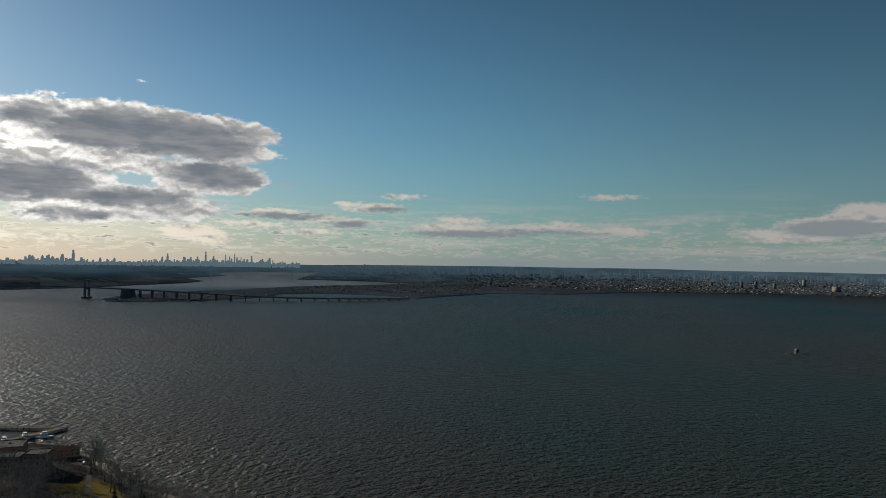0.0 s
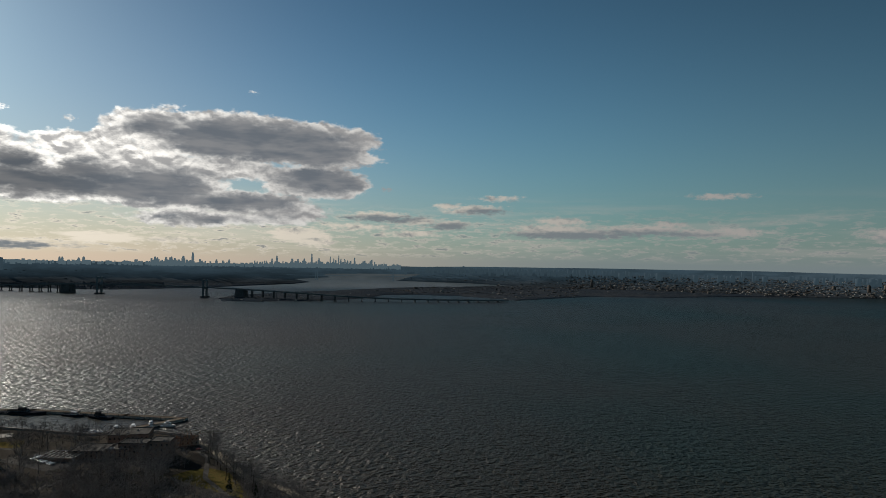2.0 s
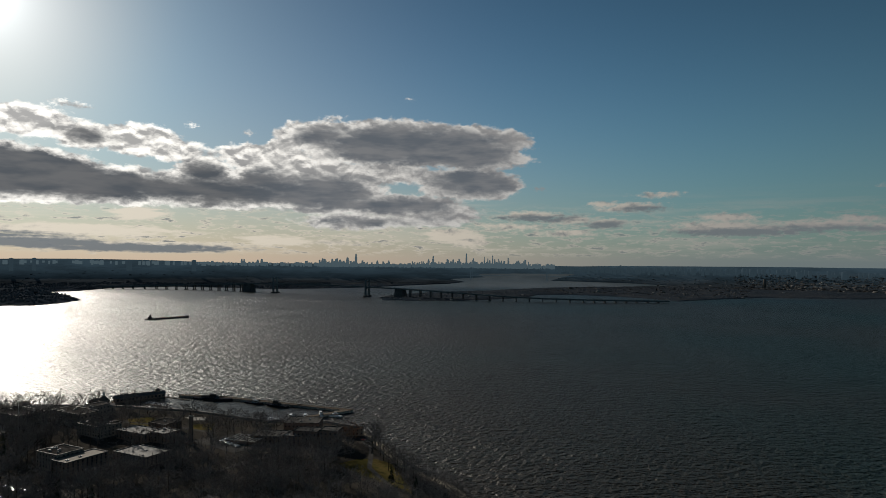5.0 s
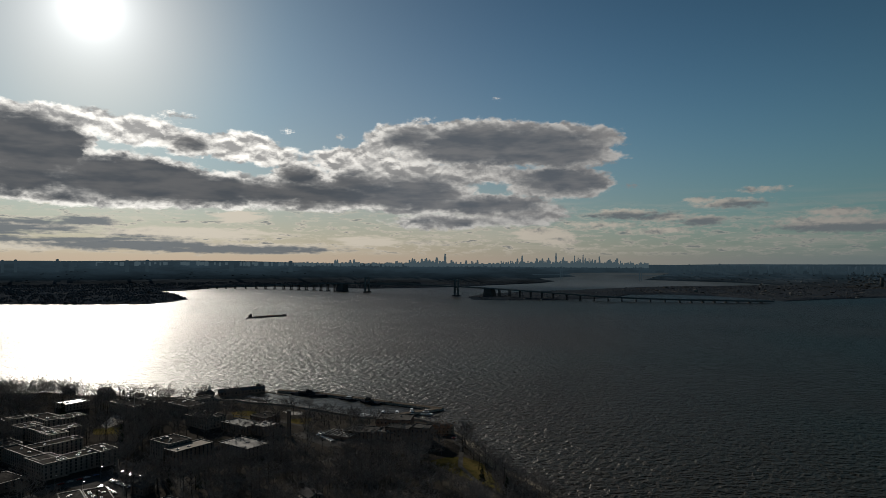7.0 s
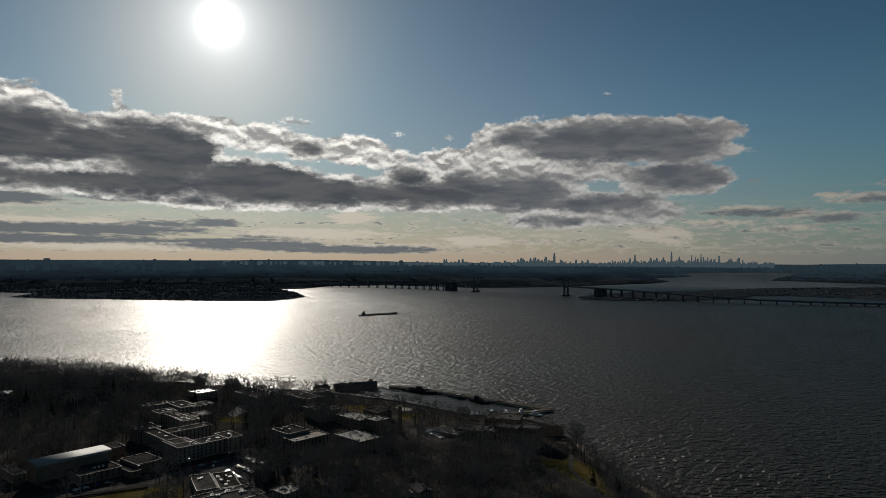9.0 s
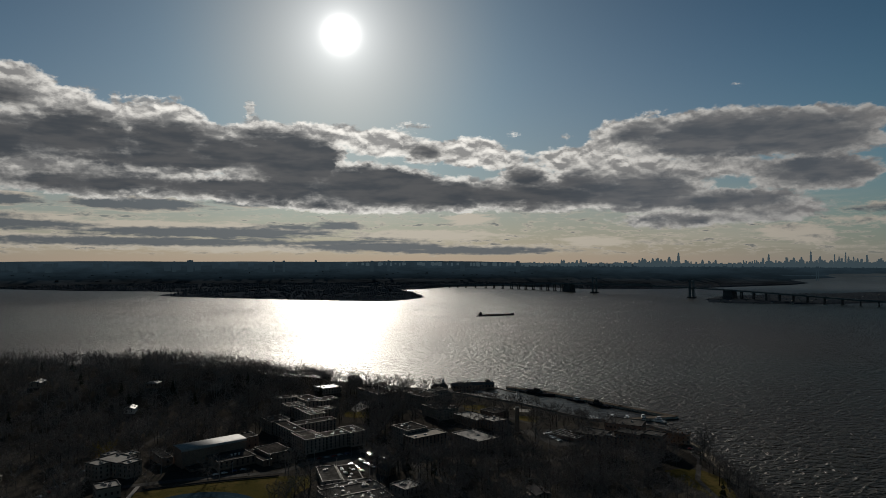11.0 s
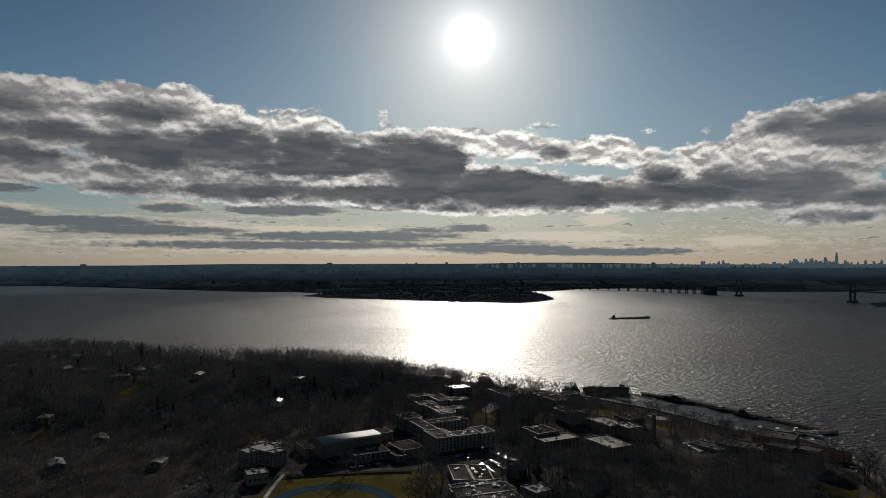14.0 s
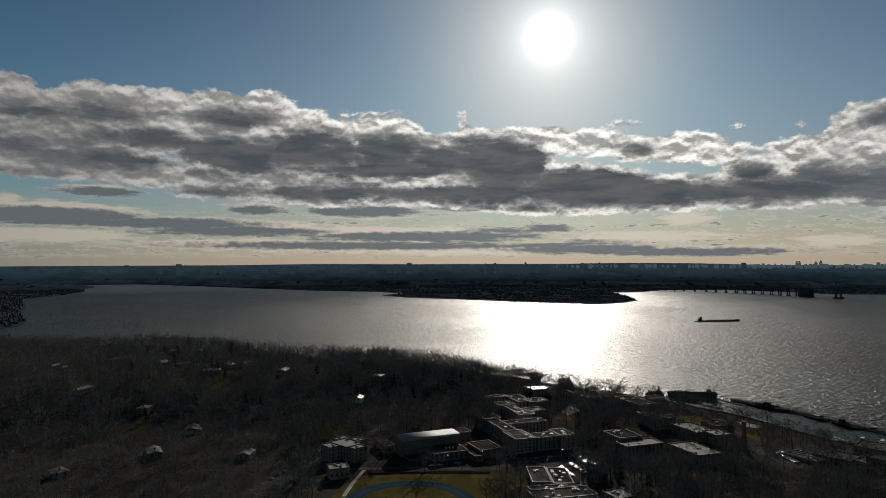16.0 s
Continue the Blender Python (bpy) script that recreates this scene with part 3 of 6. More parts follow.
        return me


def empty(name, m):
    ob = new(name)
    ob.matrix_world = m
    return ob


def part(name, shape, material, parent, label="", at=None, smooth=False):
    """One mesh object under a thing or under a part; shape may also be a mesh that is shared."""
    ob = new(name, shape if isinstance(shape, bpy.types.Mesh) else shape.mesh(name, material, smooth))
    ob.parent = parent
    if at is not None:
        ob.matrix_local = at
    return tagged(ob, label)


def thing(name, shape, material, m, label, category, group="", kind=""):
    ob = new(name, shape if isinstance(shape, bpy.types.Mesh) else shape.mesh(name, material))
    ob.matrix_world = m
    return tagged(ob, label, category, group, kind)


def triangles(name, corners, material, faces=None):
    """A mesh from an array of corners; without faces, each three corners are a triangle."""
    corners = np.asarray(corners, dtype=np.float32).reshape(-1, 3)
    faces = np.arange(len(corners), dtype=np.int32).reshape(-1, 3) if faces is None else np.asarray(faces, dtype=np.int32)
    me = bpy.data.meshes.new(name)
    me.vertices.add(len(corners))
    me.vertices.foreach_set("co", corners.ravel())
    me.loops.add(faces.size)
    me.loops.foreach_set("vertex_index", faces.ravel())
    me.polygons.add(len(faces))
    me.polygons.foreach_set("loop_start", np.arange(0, faces.size, faces.shape[1], dtype=np.int32))
    me.update(calc_edges=True)
    me.validate()
    me.materials.append(material)
    return me


# The scene ends at 5 km: what lies farther off is drawn in towards the eye's place, in proportion, beyond this radius.
NEAR_R, RIM = 3900.0, 1020.0


def drawn_in(p):
    p = np.asarray(p, dtype=np.float64)
    r = np.hypot(p[..., 0], p[..., 1])
    q = np.maximum(r - NEAR_R, 0)
    k = np.where(r > NEAR_R, (NEAR_R + RIM * q / (q + RIM)) / np.maximum(r, 1), 1.0)[..., None]
    eye = np.array([0, 0, EYE])
    return eye + (p - eye) * k


def inside(x, y, outline):
    """Which of the points lie in the outline."""
    x, y = np.asarray(x, dtype=np.float64), np.asarray(y, dtype=np.float64)
    res = np.zeros(x.shape, dtype=bool)
    for (x0, y0), (x1, y1) in zip(outline, outline[1:] + outline[:1]):
        if y0 != y1:
            res ^= ((y0 > y) != (y1 > y)) & (x < (x1 - x0) * (y - y0) / (y1 - y0) + x0)
    return res


def edge_distance(x, y, line):
    """Distance to a polyline."""
    best = np.full(np.shape(x), 1e9)
    for (x0, y0), (x1, y1) in zip(line, line[1:]):
        dx, dy = x1 - x0, y1 - y0
        t = np.clip(((x - x0) * dx + (y - y0) * dy) / (dx * dx + dy * dy + 1e-9), 0, 1)
        best = np.minimum(best, np.hypot(x - x0 - t * dx, y - y0 - t * dy))
    return best


def ripple_field(x, y, size, seed):
    """Smooth random heights about 0, of the given size."""
    rng = np.random.RandomState(seed)
    total = np.zeros(np.shape(x))
    for k in range(10):
        a, f = rng.rand() * 6.283, (0.6 + 1.6 * rng.rand()) * 6.283 / size
        total += np.sin(f * (x * math.cos(a) + y * math.sin(a)) + rng.rand() * 6.283) / (0.7 + 0.1 * k)
    return total / 5


# ---- water, shores and ground ----
# the home shore, counter-clockwise from the beach
HOME = [(420, -200), (300, 60), (120, 220), (-20, 300), (-100, 365), (-165, 425), (-226, 474), (-277, 496), (-313, 529), (-345, 556), (-384, 580), (-425, 585),
        (-462, 572), (-482, 557), (-530, 556), (-585, 554), (-615, 548), (-632, 540), (-664, 536), (-700, 522), (-735, 505), (-790, 478), (-835, 462), (-872, 430),
        (-880, 405), (-950, 362), (-1020, 290), (-1090, 175), (-1220, 88), (-1335, -15), (-1355, -120), (-1400, -260), (-1540, -390), (-1640, -560), (-1500, -1000),
        (-600, -1200), (300, -900)]
# the shores across the bay, from the far right to the far left
ACROSS = [(60000, 30000), (9000, 9000), (4200, 5200), (2510, 4636), (2115, 4688), (1748, 4678), (1164, 4563), (763, 4365), (367, 3946), (-56, 3816), (-255, 3464),
          (-396, 3180), (-522, 3287), (-723, 3433), (-967, 3446), (-1105, 3315), (-1075, 2988), (-1165, 2759), (-1259, 2594), (-1396, 2500), (-1508, 2455),
          (-1620, 2600), (-1691, 2816), (-1673, 3043), (-1616, 3326), (-1494, 3534), (-1467, 3791), (-1375, 4123), (-1240, 4416), (-989, 4688), (-663, 5302),
          (-1094, 5645), (-1827, 5843), (-2109, 7166), (-2542, 9271), (-3161, 8982), (-3507, 8195), (-3167, 7250), (-2747, 6504), (-2728, 5607), (-2265, 4933), (-2178, 4478), (-2243, 4010)]
QUEENS = [(-2300, 3454), (-2500, 3050), (-2581, 2975), (-2860, 2950), (-3190, 2830), (-3290, 2515), (-3125, 2169), (-3152, 1939), (-3063, 1986), (-2832, 1933),
          (-2458, 1730), (-2352, 1566), (-2319, 1453), (-2450, 1323), (-2626, 1201), (-2881, 1036), (-3100, 884), (-3304, 809), (-3400, 878), (-3485, 994),
          (-3746, 900), (-4042, 591), (-4555, 261), (-5159, -98), (-5749, -527), (-5795, -930), (-5222, -760), (-4910, -790), (-4439, -710), (-3965, -765),
          (-3656, -842), (-2959, -674), (-2631, -607), (-2245, -503), (-2097, -495), (-2022, -513), (-1900, -640), (-2000, -1500), (-30000, -30000), (-60000, 60000)]
FAR_SHORE = ACROSS + QUEENS


def ground_z(x, y):
    """Height of the home ground over the water."""
    x, y = np.asarray(x, dtype=np.float64), np.asarray(y, dtype=np.float64)
    d = edge_distance(x, y, HOME + HOME[:1])
    t = np.clip((d - 4) / 130, 0, 1)
    land = 1.8 + 8.2 * t * t * (3 - 2 * t) + ripple_field(x, y, 260, 3) * 1.2 * t
    rise = np.clip((-x - 670) / 230, 0, 1) * np.clip((d - 6) / 75, 0, 1)
    land = land + 22 * rise * rise * (3 - 2 * rise)
    land = np.where(d < 12, np.minimum(land, 0.15 + d * 0.16), land)
    return np.where(inside(x, y, HOME), land, -0.15 - np.minimum(d, 60) * 0.12)


def at_ground(x, y, up=0.0):
    return float(ground_z(np.array([x]), np.array([y]))[0]) + up


def far_z(x, y):
    """Height of the land across the bay: a low shore, then wooded and built-up rises."""
    d = edge_distance(x, y, FAR_SHORE)
    r = np.hypot(x, y)
    t = np.clip(d / 320, 0, 1)
    hills = 0.5 + 0.4 * ripple_field(x, y, 2100, 5)
    canopy = 3.2 * np.abs(ripple_field(x, y, 120, 8)) + 2.2 * np.abs(ripple_field(x, y, 47, 9))
    z = 2.5 + t * (9 * hills + 1.5) + np.clip(d / 60, 0, 1) * canopy * np.clip(2 - r / 9000, 0.25, 1)
    az = np.degrees(np.arctan2(-x, y))
    gap = np.clip((az - 9) / 6, 0, 1) * np.clip((50 - az) / 6, 0, 1)
    rise = np.clip((r - 15000) / 8000, 0, 1) * (1 - gap) * 70 * (0.85 + 0.3 * ripple_field(x, y, 9000, 12))
    return np.where(inside(x, y, FAR_SHORE), np.maximum(z, 1.5) + rise, -4.0)


def grid_mesh(name, points, material, keep=None):
    """A sheet from a (rows, columns, 3) array."""
    rows, cols = points.shape[:2]
    i = np.arange(rows * cols).reshape(rows, cols)
    quads = np.stack([i[:-1, :-1], i[1:, :-1], i[1:, 1:], i[:-1, 1:]], -1).reshape(-1, 4)
    if keep is not None:
        quads = quads[keep[quads].any(1)]
    return triangles(name, points.reshape(-1, 3), material, quads)


def build_water():
    r = np.concatenate([np.linspace(0, 3900, 40), np.geomspace(4000, 24000, 50)])
    a = np.radians(np.linspace(-180, 180, 361))
    rr, aa = np.meshgrid(r, a, indexing="ij")
    p = drawn_in(np.stack([-np.sin(aa) * rr, np.cos(aa) * rr, 0 * rr], -1))
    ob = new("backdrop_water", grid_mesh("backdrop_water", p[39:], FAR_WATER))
    ob.data.shade_smooth()
    tagged(ob, "pale river and bay water near the horizon, reflected sky as glow", "water", kind="structure")
    ob = new("water", grid_mesh("water", p[:40], WATER))
    ob.data.shade_smooth()
    tagged(ob, "dark choppy grey-green bay water with sun glitter", "water", kind="structure")


def build_far_land():
    a = np.radians(np.arange(-50, 131, 0.22))
    r = np.concatenate([np.geomspace(1750, 9000, 200), np.geomspace(9300, 24000, 32)])
    rr, aa = np.meshgrid(r, a, indexing="ij")
    x, y = -np.sin(aa) * rr, np.cos(aa) * rr
    z = far_z(x, y)
    p = drawn_in(np.stack([x, y, z], -1))
    k = int(np.searchsorted(r, 4700))
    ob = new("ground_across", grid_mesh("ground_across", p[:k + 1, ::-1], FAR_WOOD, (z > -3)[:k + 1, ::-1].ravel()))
    tagged(ob, "dark low wooded and built-up shores across the bay", "land", kind="structure")
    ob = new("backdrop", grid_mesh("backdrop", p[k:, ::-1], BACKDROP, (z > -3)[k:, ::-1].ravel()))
    tagged(ob, "hazy blue land on the horizon", "land", kind="structure")


def build_home_ground():
    x, y = np.meshgrid(np.arange(-1760, 440, 7.0), np.arange(-1240, 640, 7.0), indexing="ij")
    z = ground_z(x, y)
    ob = new("ground", grid_mesh("ground", np.stack([x, y, z], -1), LITTER, (z > -2.5).ravel()))
    ob.data.shade_smooth()
    tagged(ob, "brown leaf-strewn winter ground of the near shore", "ground", kind="structure")


def draped(name, outline, material, label, category, up=0.06, step=3.0):
    """A sheet that lies on the home ground inside an outline."""
    xs, ys = [p[0] for p in outline], [p[1] for p in outline]
    bm = bmesh.new()
    bm.faces.new([bm.verts.new((px, py, 0)) for px, py in outline])
    for lo, hi, axis in ((min(xs), max(xs), Vector((1, 0, 0))), (min(ys), max(ys), Vector((0, 1, 0)))):
        for k in range(1, int((hi - lo) / step)):
            bmesh.ops.bisect_plane(bm, geom=bm.verts[:] + bm.edges[:] + bm.faces[:], plane_co=axis * (lo + k * step), plane_no=axis)
    z = ground_z(np.array([v.co.x for v in bm.verts]), np.array([v.co.y for v in bm.verts]))
    for v, h in zip(bm.verts, z):
        v.co.z = max(h, 0.1) + up
    bmesh.ops.recalc_face_normals(bm, faces=bm.faces)
    me = bpy.data.meshes.new(name)
    bm.to_mesh(me)
    bm.free()
    if me.polygons and me.polygons[0].normal.z < 0:
        me.flip_normals()
    me.materials.append(material)
    return tagged(new(name, me), label, category, kind="structure")


def ribbon(points, width):
    """The outline of a road along points."""
    left, right = [], []
    for i, p in enumerate(points):
        a, b = Vector(points[max(i - 1, 0)]), Vector(points[min(i + 1, len(points) - 1)])
        n = (b - a).normalized() * width / 2
        left.append((p[0] - n.y, p[1] + n.x))
        right.append((p[0] + n.y, p[1] - n.x))
    return right + left[::-1]


build_water()
build_far_land()
build_home_ground()
LAWNS = [[(-600, 478), (-594, 505), (-566, 486), (-545, 461), (-575, 461)], [(-532, 496), (-520, 519), (-494, 491), (-508, 480)],
         [(-325, 462), (-322, 484), (-311, 495), (-292, 491), (-275, 474), (-253, 450), (-238, 432), (-262, 440), (-300, 450)],
         [(-505, 110), (-478, 203), (-466, 226), (-442, 214), (-420, 178), (-360, 180), (-350, 70), (-440, 60), (-468, 84)],
         [(-636, 346), (-617, 368), (-590, 352), (-613, 335)], [(-857, 14), (-842, 25), (-811, 11), (-822, 1)], [(-745, -60), (-719, -46), (-690, -57), (-714, -70)]]
for outline in LAWNS:
    draped("lawn", outline, GRASS, "yellow-green winter lawn on the campus ground", "lawn")
ROADS = [([(-500, 30), (-540, 70), (-600, 120), (-680, 190), (-760, 300)], 4.5), ([(-524, 108), (-512, 140), (-496, 180), (-486, 210), (-496, 240), (-503, 290), (-490, 380)], 7), ([(-455, 310), (-430, 301), (-408, 286)], 7),
         ([(-430, 300), (-400, 330), (-385, 400), (-380, 450)], 6), ([(-600, 300), (-560, 310), (-500, 306)], 6), ([(-360, 545), (-330, 520), (-300, 470), (-240, 420)], 4),
         ([(-480, 20), (-500, 70), (-480, 84)], 6), ([(-620, 310), (-700, 340), (-740, 400)], 6), ([(-480, 480), (-540, 480), (-600, 460)], 6)]
for line, width in ROADS:
    draped("road", ribbon(line, width), ASPHALT, "worn grey asphalt campus road", "road", 0.10)
draped("parking_lot", [(-506, 240), (-507, 312), (-446, 300), (-424, 262), (-474, 258)], ASPHALT, "grey asphalt car park between flat roofs", "car park", 0.14)
draped("parking_lot", [(-515, 38), (-480, 70), (-500, 88), (-535, 62)], ASPHALT, "grey asphalt yard beside the field", "car park", 0.14)
draped("parking_lot", [(-470, 440), (-410, 430), (-400, 470), (-460, 490)], ASPHALT, "grey asphalt car park beside the chimney", "car park", 0.14)
draped("footpath", ribbon([(-517, 117), (-490, 103), (-463, 91)], 3), CONCRETE, "pale concrete footpath beside the field", "path", 0.16)
draped("plaza", [(-642, 358), (-672, 387), (-664, 396), (-640, 380), (-624, 353)], CONCRETE, "pale paved square between the halls", "plaza", 0.12)
draped("court", [(-569, 524), (-552, 537), (-538, 526), (-548, 515)], CONCRETE, "pale paved court beside the basin", "court", 0.12)
draped("beach", ribbon([(-384, 574), (-345, 549), (-313, 521), (-277, 489), (-228, 467), (-168, 420)], 9), BEACH, "narrow pale sand beach below bare trees", "beach", 0.08)


def oval(cx, cy, half, radius, n=24):
    a = [math.pi / 2 + math.pi * k / n for k in range(n + 1)]
    return [(cx - half + radius * math.cos(t), cy + radius * math.sin(t)) for t in a] + [(cx + half - radius * math.cos(t), cy - radius * math.sin(t)) for t in a]


def build_track():
    cx, cy, z = -391, 129, at_ground(-440, 129, 0.45)
    ob = empty("running_track", pose(cx, cy, z))
    outer, inner = oval(0, 0, 42, 45), oval(0, 0, 42, 34)
    s = Shape()
    n = len(outer)
    s.add([(x, y, 0.1) for x, y in outer + inner] + [(x, y, -1.5) for x, y in outer], [(i, (i + 1) % n, n + (i + 1) % n, n + i) for i in range(n)]
          + [((i + 1) % n, i, 2 * n + i, 2 * n + (i + 1) % n) for i in range(n)])
    part("running_surface", s, TRACK, ob, "blue running lanes")
    part("infield", Shape().prism(inner, -1.5, 0.05), GRASS, ob, "worn green infield")
    for k in (4,):
        a, b = oval(0, 0, 42, 45 - 1.5 * k + 0.12), oval(0, 0, 42, 45 - 1.5 * k - 0.12)
        part("lane_line", Shape().add([(x, y, 0.115) for x, y in a + b], [(i, (i + 1) % n, n + (i + 1) % n, n + i) for i in range(n)]), BLUE_LINE, ob)
    tagged(ob, "blue oval running track round a worn grass field", "running track")


build_track()


# ---- campus buildings ----
WINDOW_SIZES = {}


def window_mesh(w, h):
    """One window: a dark pane in a pale frame that stands 6 cm proud."""
    key = (round(w, 1), round(h, 1))
    if key not in WINDOW_SIZES:
        s = Shape().box(-w / 2, w / 2, -0.03, 0.05, 0, h)
        WINDOW_SIZES[key] = s.mesh("window", PANE)
    return WINDOW_SIZES[key]


def add_windows(parent, x0, x1, y0, y1, z0, height, storeys, pitch=3.2, sides="SEWN", size=(1.3, 1.7)):
    """Windows on the faces of a box."""
    me = window_mesh(*size)
    for side in sides:
        along = (x0, x1) if side in "SN" else (y0, y1)
        n = max(1, int((along[1] - along[0] - 1.2) / pitch))
        gap = (along[1] - along[0]) / n
        for j in range(storeys):
            z = z0 + (j + 0.32) * height / storeys
            for k in range(n):
                a = along[0] + (k + 0.5) * gap
                at = {"S": pose(a, y0, z), "N": pose(a, y1, z, 0, 0, 180), "W": pose(x0, a, z, 0, 0, -90), "E": pose(x1, a, z, 0, 0, 90)}[side]
                part("window", me, PANE, parent, at=at)


def flat_building(name, wings, wall, roof, label, category="building", turn=0.0, windows=True, storeys=4, sides="SE", clutter=3, seed=1, up=0.0, pitch=3.4, parapet=0.7):
    """A flat-roofed building of one or more wings: x0, x1, y0, y1, roof height in the world."""
    rng = random.Random(seed)
    cx, cy = sum(w[0] + w[1] for w in wings) / (2 * len(wings)), sum(w[2] + w[3] for w in wings) / (2 * len(wings))
    g0 = min(at_ground(x, y) for w in wings for x in w[:2] for y in w[2:4])
    ob = empty(name, pose(cx, cy, g0, 0, 0, turn))
    for k, (x0, x1, y0, y1, top) in enumerate(wings):
        x0, x1, y0, y1, h = x0 - cx + 0.02 * k, x1 - cx - 0.02 * k, y0 - cy + 0.02 * k, y1 - cy - 0.02 * k, top - g0 + 0.03 * k + up
        part("wall", Shape().box(x0, x1, y0, y1, -1.5, h), wall, ob)
        part("roof", Shape().box(x0 + 0.5, x1 - 0.5, y0 + 0.5, y1 - 0.5, h - 0.3, h + 0.12), roof, ob, "flat roof")
        rim = Shape()
        for a in ((x0 - 0.12, x1 + 0.12, y0 - 0.12, y0 + 0.4), (x0 - 0.12, x1 + 0.12, y1 - 0.4, y1 + 0.12), (x0 - 0.12, x0 + 0.4, y0 + 0.4, y1 - 0.4), (x1 - 0.4, x1 + 0.12, y0 + 0.4, y1 - 0.4)):
            rim.box(*a, h - 0.1, h + parapet)
        part("parapet", rim, COPING, ob, "pale stone coping")
        for _ in range(clutter if (x1 - x0) * (y1 - y0) > 150 else 1):
            w, d, t = rng.uniform(0.5, 1.5), rng.uniform(0.5, 1.3), rng.uniform(0.5, 1.3)
            px, py = rng.uniform(x0 + 3, x1 - 3), rng.uniform(y0 + 3, y1 - 3)
            unit = part("roof_unit", Shape().box(px - w, px + w, py - d, py + d, h + 0.1, h + 0.1 + t, taper=0.94), VENT, ob, "grey rooftop machine")
            part("fan_cap", Shape().lathe([(0.6 * min(w, d), h + 0.1 + t), (0.6 * min(w, d), h + 0.35 + t), (0.3 * min(w, d), h + 0.5 + t)], 10, (px, py)), VENT, unit)
        if windows:
            add_windows(ob, x0, x1, y0, y1, 1.0, h - 1.6, storeys, pitch, sides)
    return tagged(ob, label, category, "campus buildings")


flat_building("barracks", [(-606, -532, 250, 262, 21), (-615, -593, 247, 266, 21.5), (-546, -517, 246, 264.5, 21.5), (-535, -519.5, 264.8, 289, 20.5), (-539, -516, 288, 302, 21.2), (-584, -571, 262.3, 303, 20.6)],
              STONE, ROOF_DARK, "long grey stone barracks with comb-like wings and pale copings", storeys=4, seed=2, clutter=3)
flat_building("barracks", [(-650, -606, 291, 302, 21), (-661, -644, 287, 305, 21.5), (-617, -598, 288.5, 305, 21.4), (-628, -613, 302.5, 324, 20.7)], STONE, ROOF_DARK,
              "grey stone barracks with wings behind the long one", storeys=4, seed=3, clutter=3)
flat_building("barracks", [(-690, -656, 314, 331, 21), (-697, -685, 291, 316, 21.4), (-667, -650, 325, 347, 21.2)], STONE, ROOF_DARK,
              "grey stone barracks at the edge of the woods", storeys=4, seed=4, clutter=3)
flat_building("academic_hall", [(-696, -650, 396, 423, 20), (-690, -668, 423.3, 440, 19)], STONE, ROOF_DARK, "grey stone hall with a dark flat roof near the water", storeys=3, seed=5)
flat_building("academic_hall", [(-648, -604, 428, 449, 20), (-641, -625, 449.3, 476, 20)], STONE, ROOF_DARK, "grey stone hall with a dark flat roof beside the chapel", storeys=3, seed=6)
flat_building("academic_hall", [(-576, -544, 405, 428, 20)], CREAM, ROOF_DARK, "pale hall with a flat roof crowded with plant", storeys=3, seed=27, clutter=9)
flat_building("academic_hall", [(-515, -490, 329, 351, 22)], STONE, ROOF_DARK, "tall stone hall with a dark cluttered roof", storeys=4, seed=7, clutter=6)
flat_building("academic_hall", [(-489, -472, 324, 359, 20)], BRICK, ROOF_TAN, "brown hall with a tan terrace roof and pale coping", storeys=4, seed=8, clutter=2)
flat_building("academic_hall", [(-475, -438, 366, 390, 18)], STONE, ROOF_PALE, "stone hall with a large pale roof under a bare tree", storeys=3, seed=9, clutter=2)
flat_building("power_house", [(-499, -481, 421, 438, 18.4), (-535, -499.5, 415, 436, 17)], BRICK, ROOF_PALE, "brick power house with a pale flat roof", storeys=3, seed=10)
flat_building("workshop", [(-537, -515, 451, 471, 16)], BRICK, ROOF_DARK, "low dark brick workshop beside the lawn", storeys=2, seed=11, clutter=1)
flat_building("museum_hall", [(-437, -403, 524, 550, 14)], BRICK, ROOF_GREY, "low brick hall with a grey flat roof beside the pier", turn=27, storeys=2, seed=12, sides="SEW")
flat_building("museum_hall", [(-399, -376, 495, 511, 17), (-375.5, -358, 499, 515, 17.6)], BRICK, ROOF_GREY, "dark brick hall with stepped grey roofs", turn=17, storeys=3, seed=13, clutter=1)
flat_building("museum_hall", [(-430, -402, 474, 497, 14), (-401.5, -386, 480, 500, 13.4)], BRICK, ROOF_GREY, "brick hall with grey roofs and small windows", turn=20, storeys=3, seed=14)
flat_building("infirmary", [(-574.6, -550.6, 102.5, 120, 20), (-582, -574.8, 111, 124, 20), (-570, -559, 120.2, 129, 20), (-550.4, -541, 104, 117, 20), (-572, -557, 92, 102.3, 20)], STONE, ROOF_PALE,
              "cross-shaped stone building with a pale edged roof", turn=25, storeys=3, seed=15, clutter=2)
flat_building("field_house", [(-517, -503, 88, 103, 17)], CREAM, ROOF_PALE, "small cream block with a pale roof beside the field", storeys=1, seed=16, clutter=4)
flat_building("mess_hall", [(-416, -398, 207, 250, 15), (-397.8, -381, 215, 247, 15), (-430, -416.3, 212, 252, 12.6)], STONE, ROOF_GREY, "low hall with grey roofs and pale copings", turn=-6, storeys=2, seed=17, clutter=9)
flat_building("mess_hall", [(-470, -434, 227, 241, 13.4)], STONE, ROOF_GREY, "low block with a grey roof beside the car park", turn=-19, storeys=1, seed=18, clutter=2)
flat_building("mess_hall", [(-402, -385, 256, 272, 15)], STONE, ROOF_PALE, "low hall with a pale boxed roof", turn=6, storeys=2, seed=19, clutter=4)
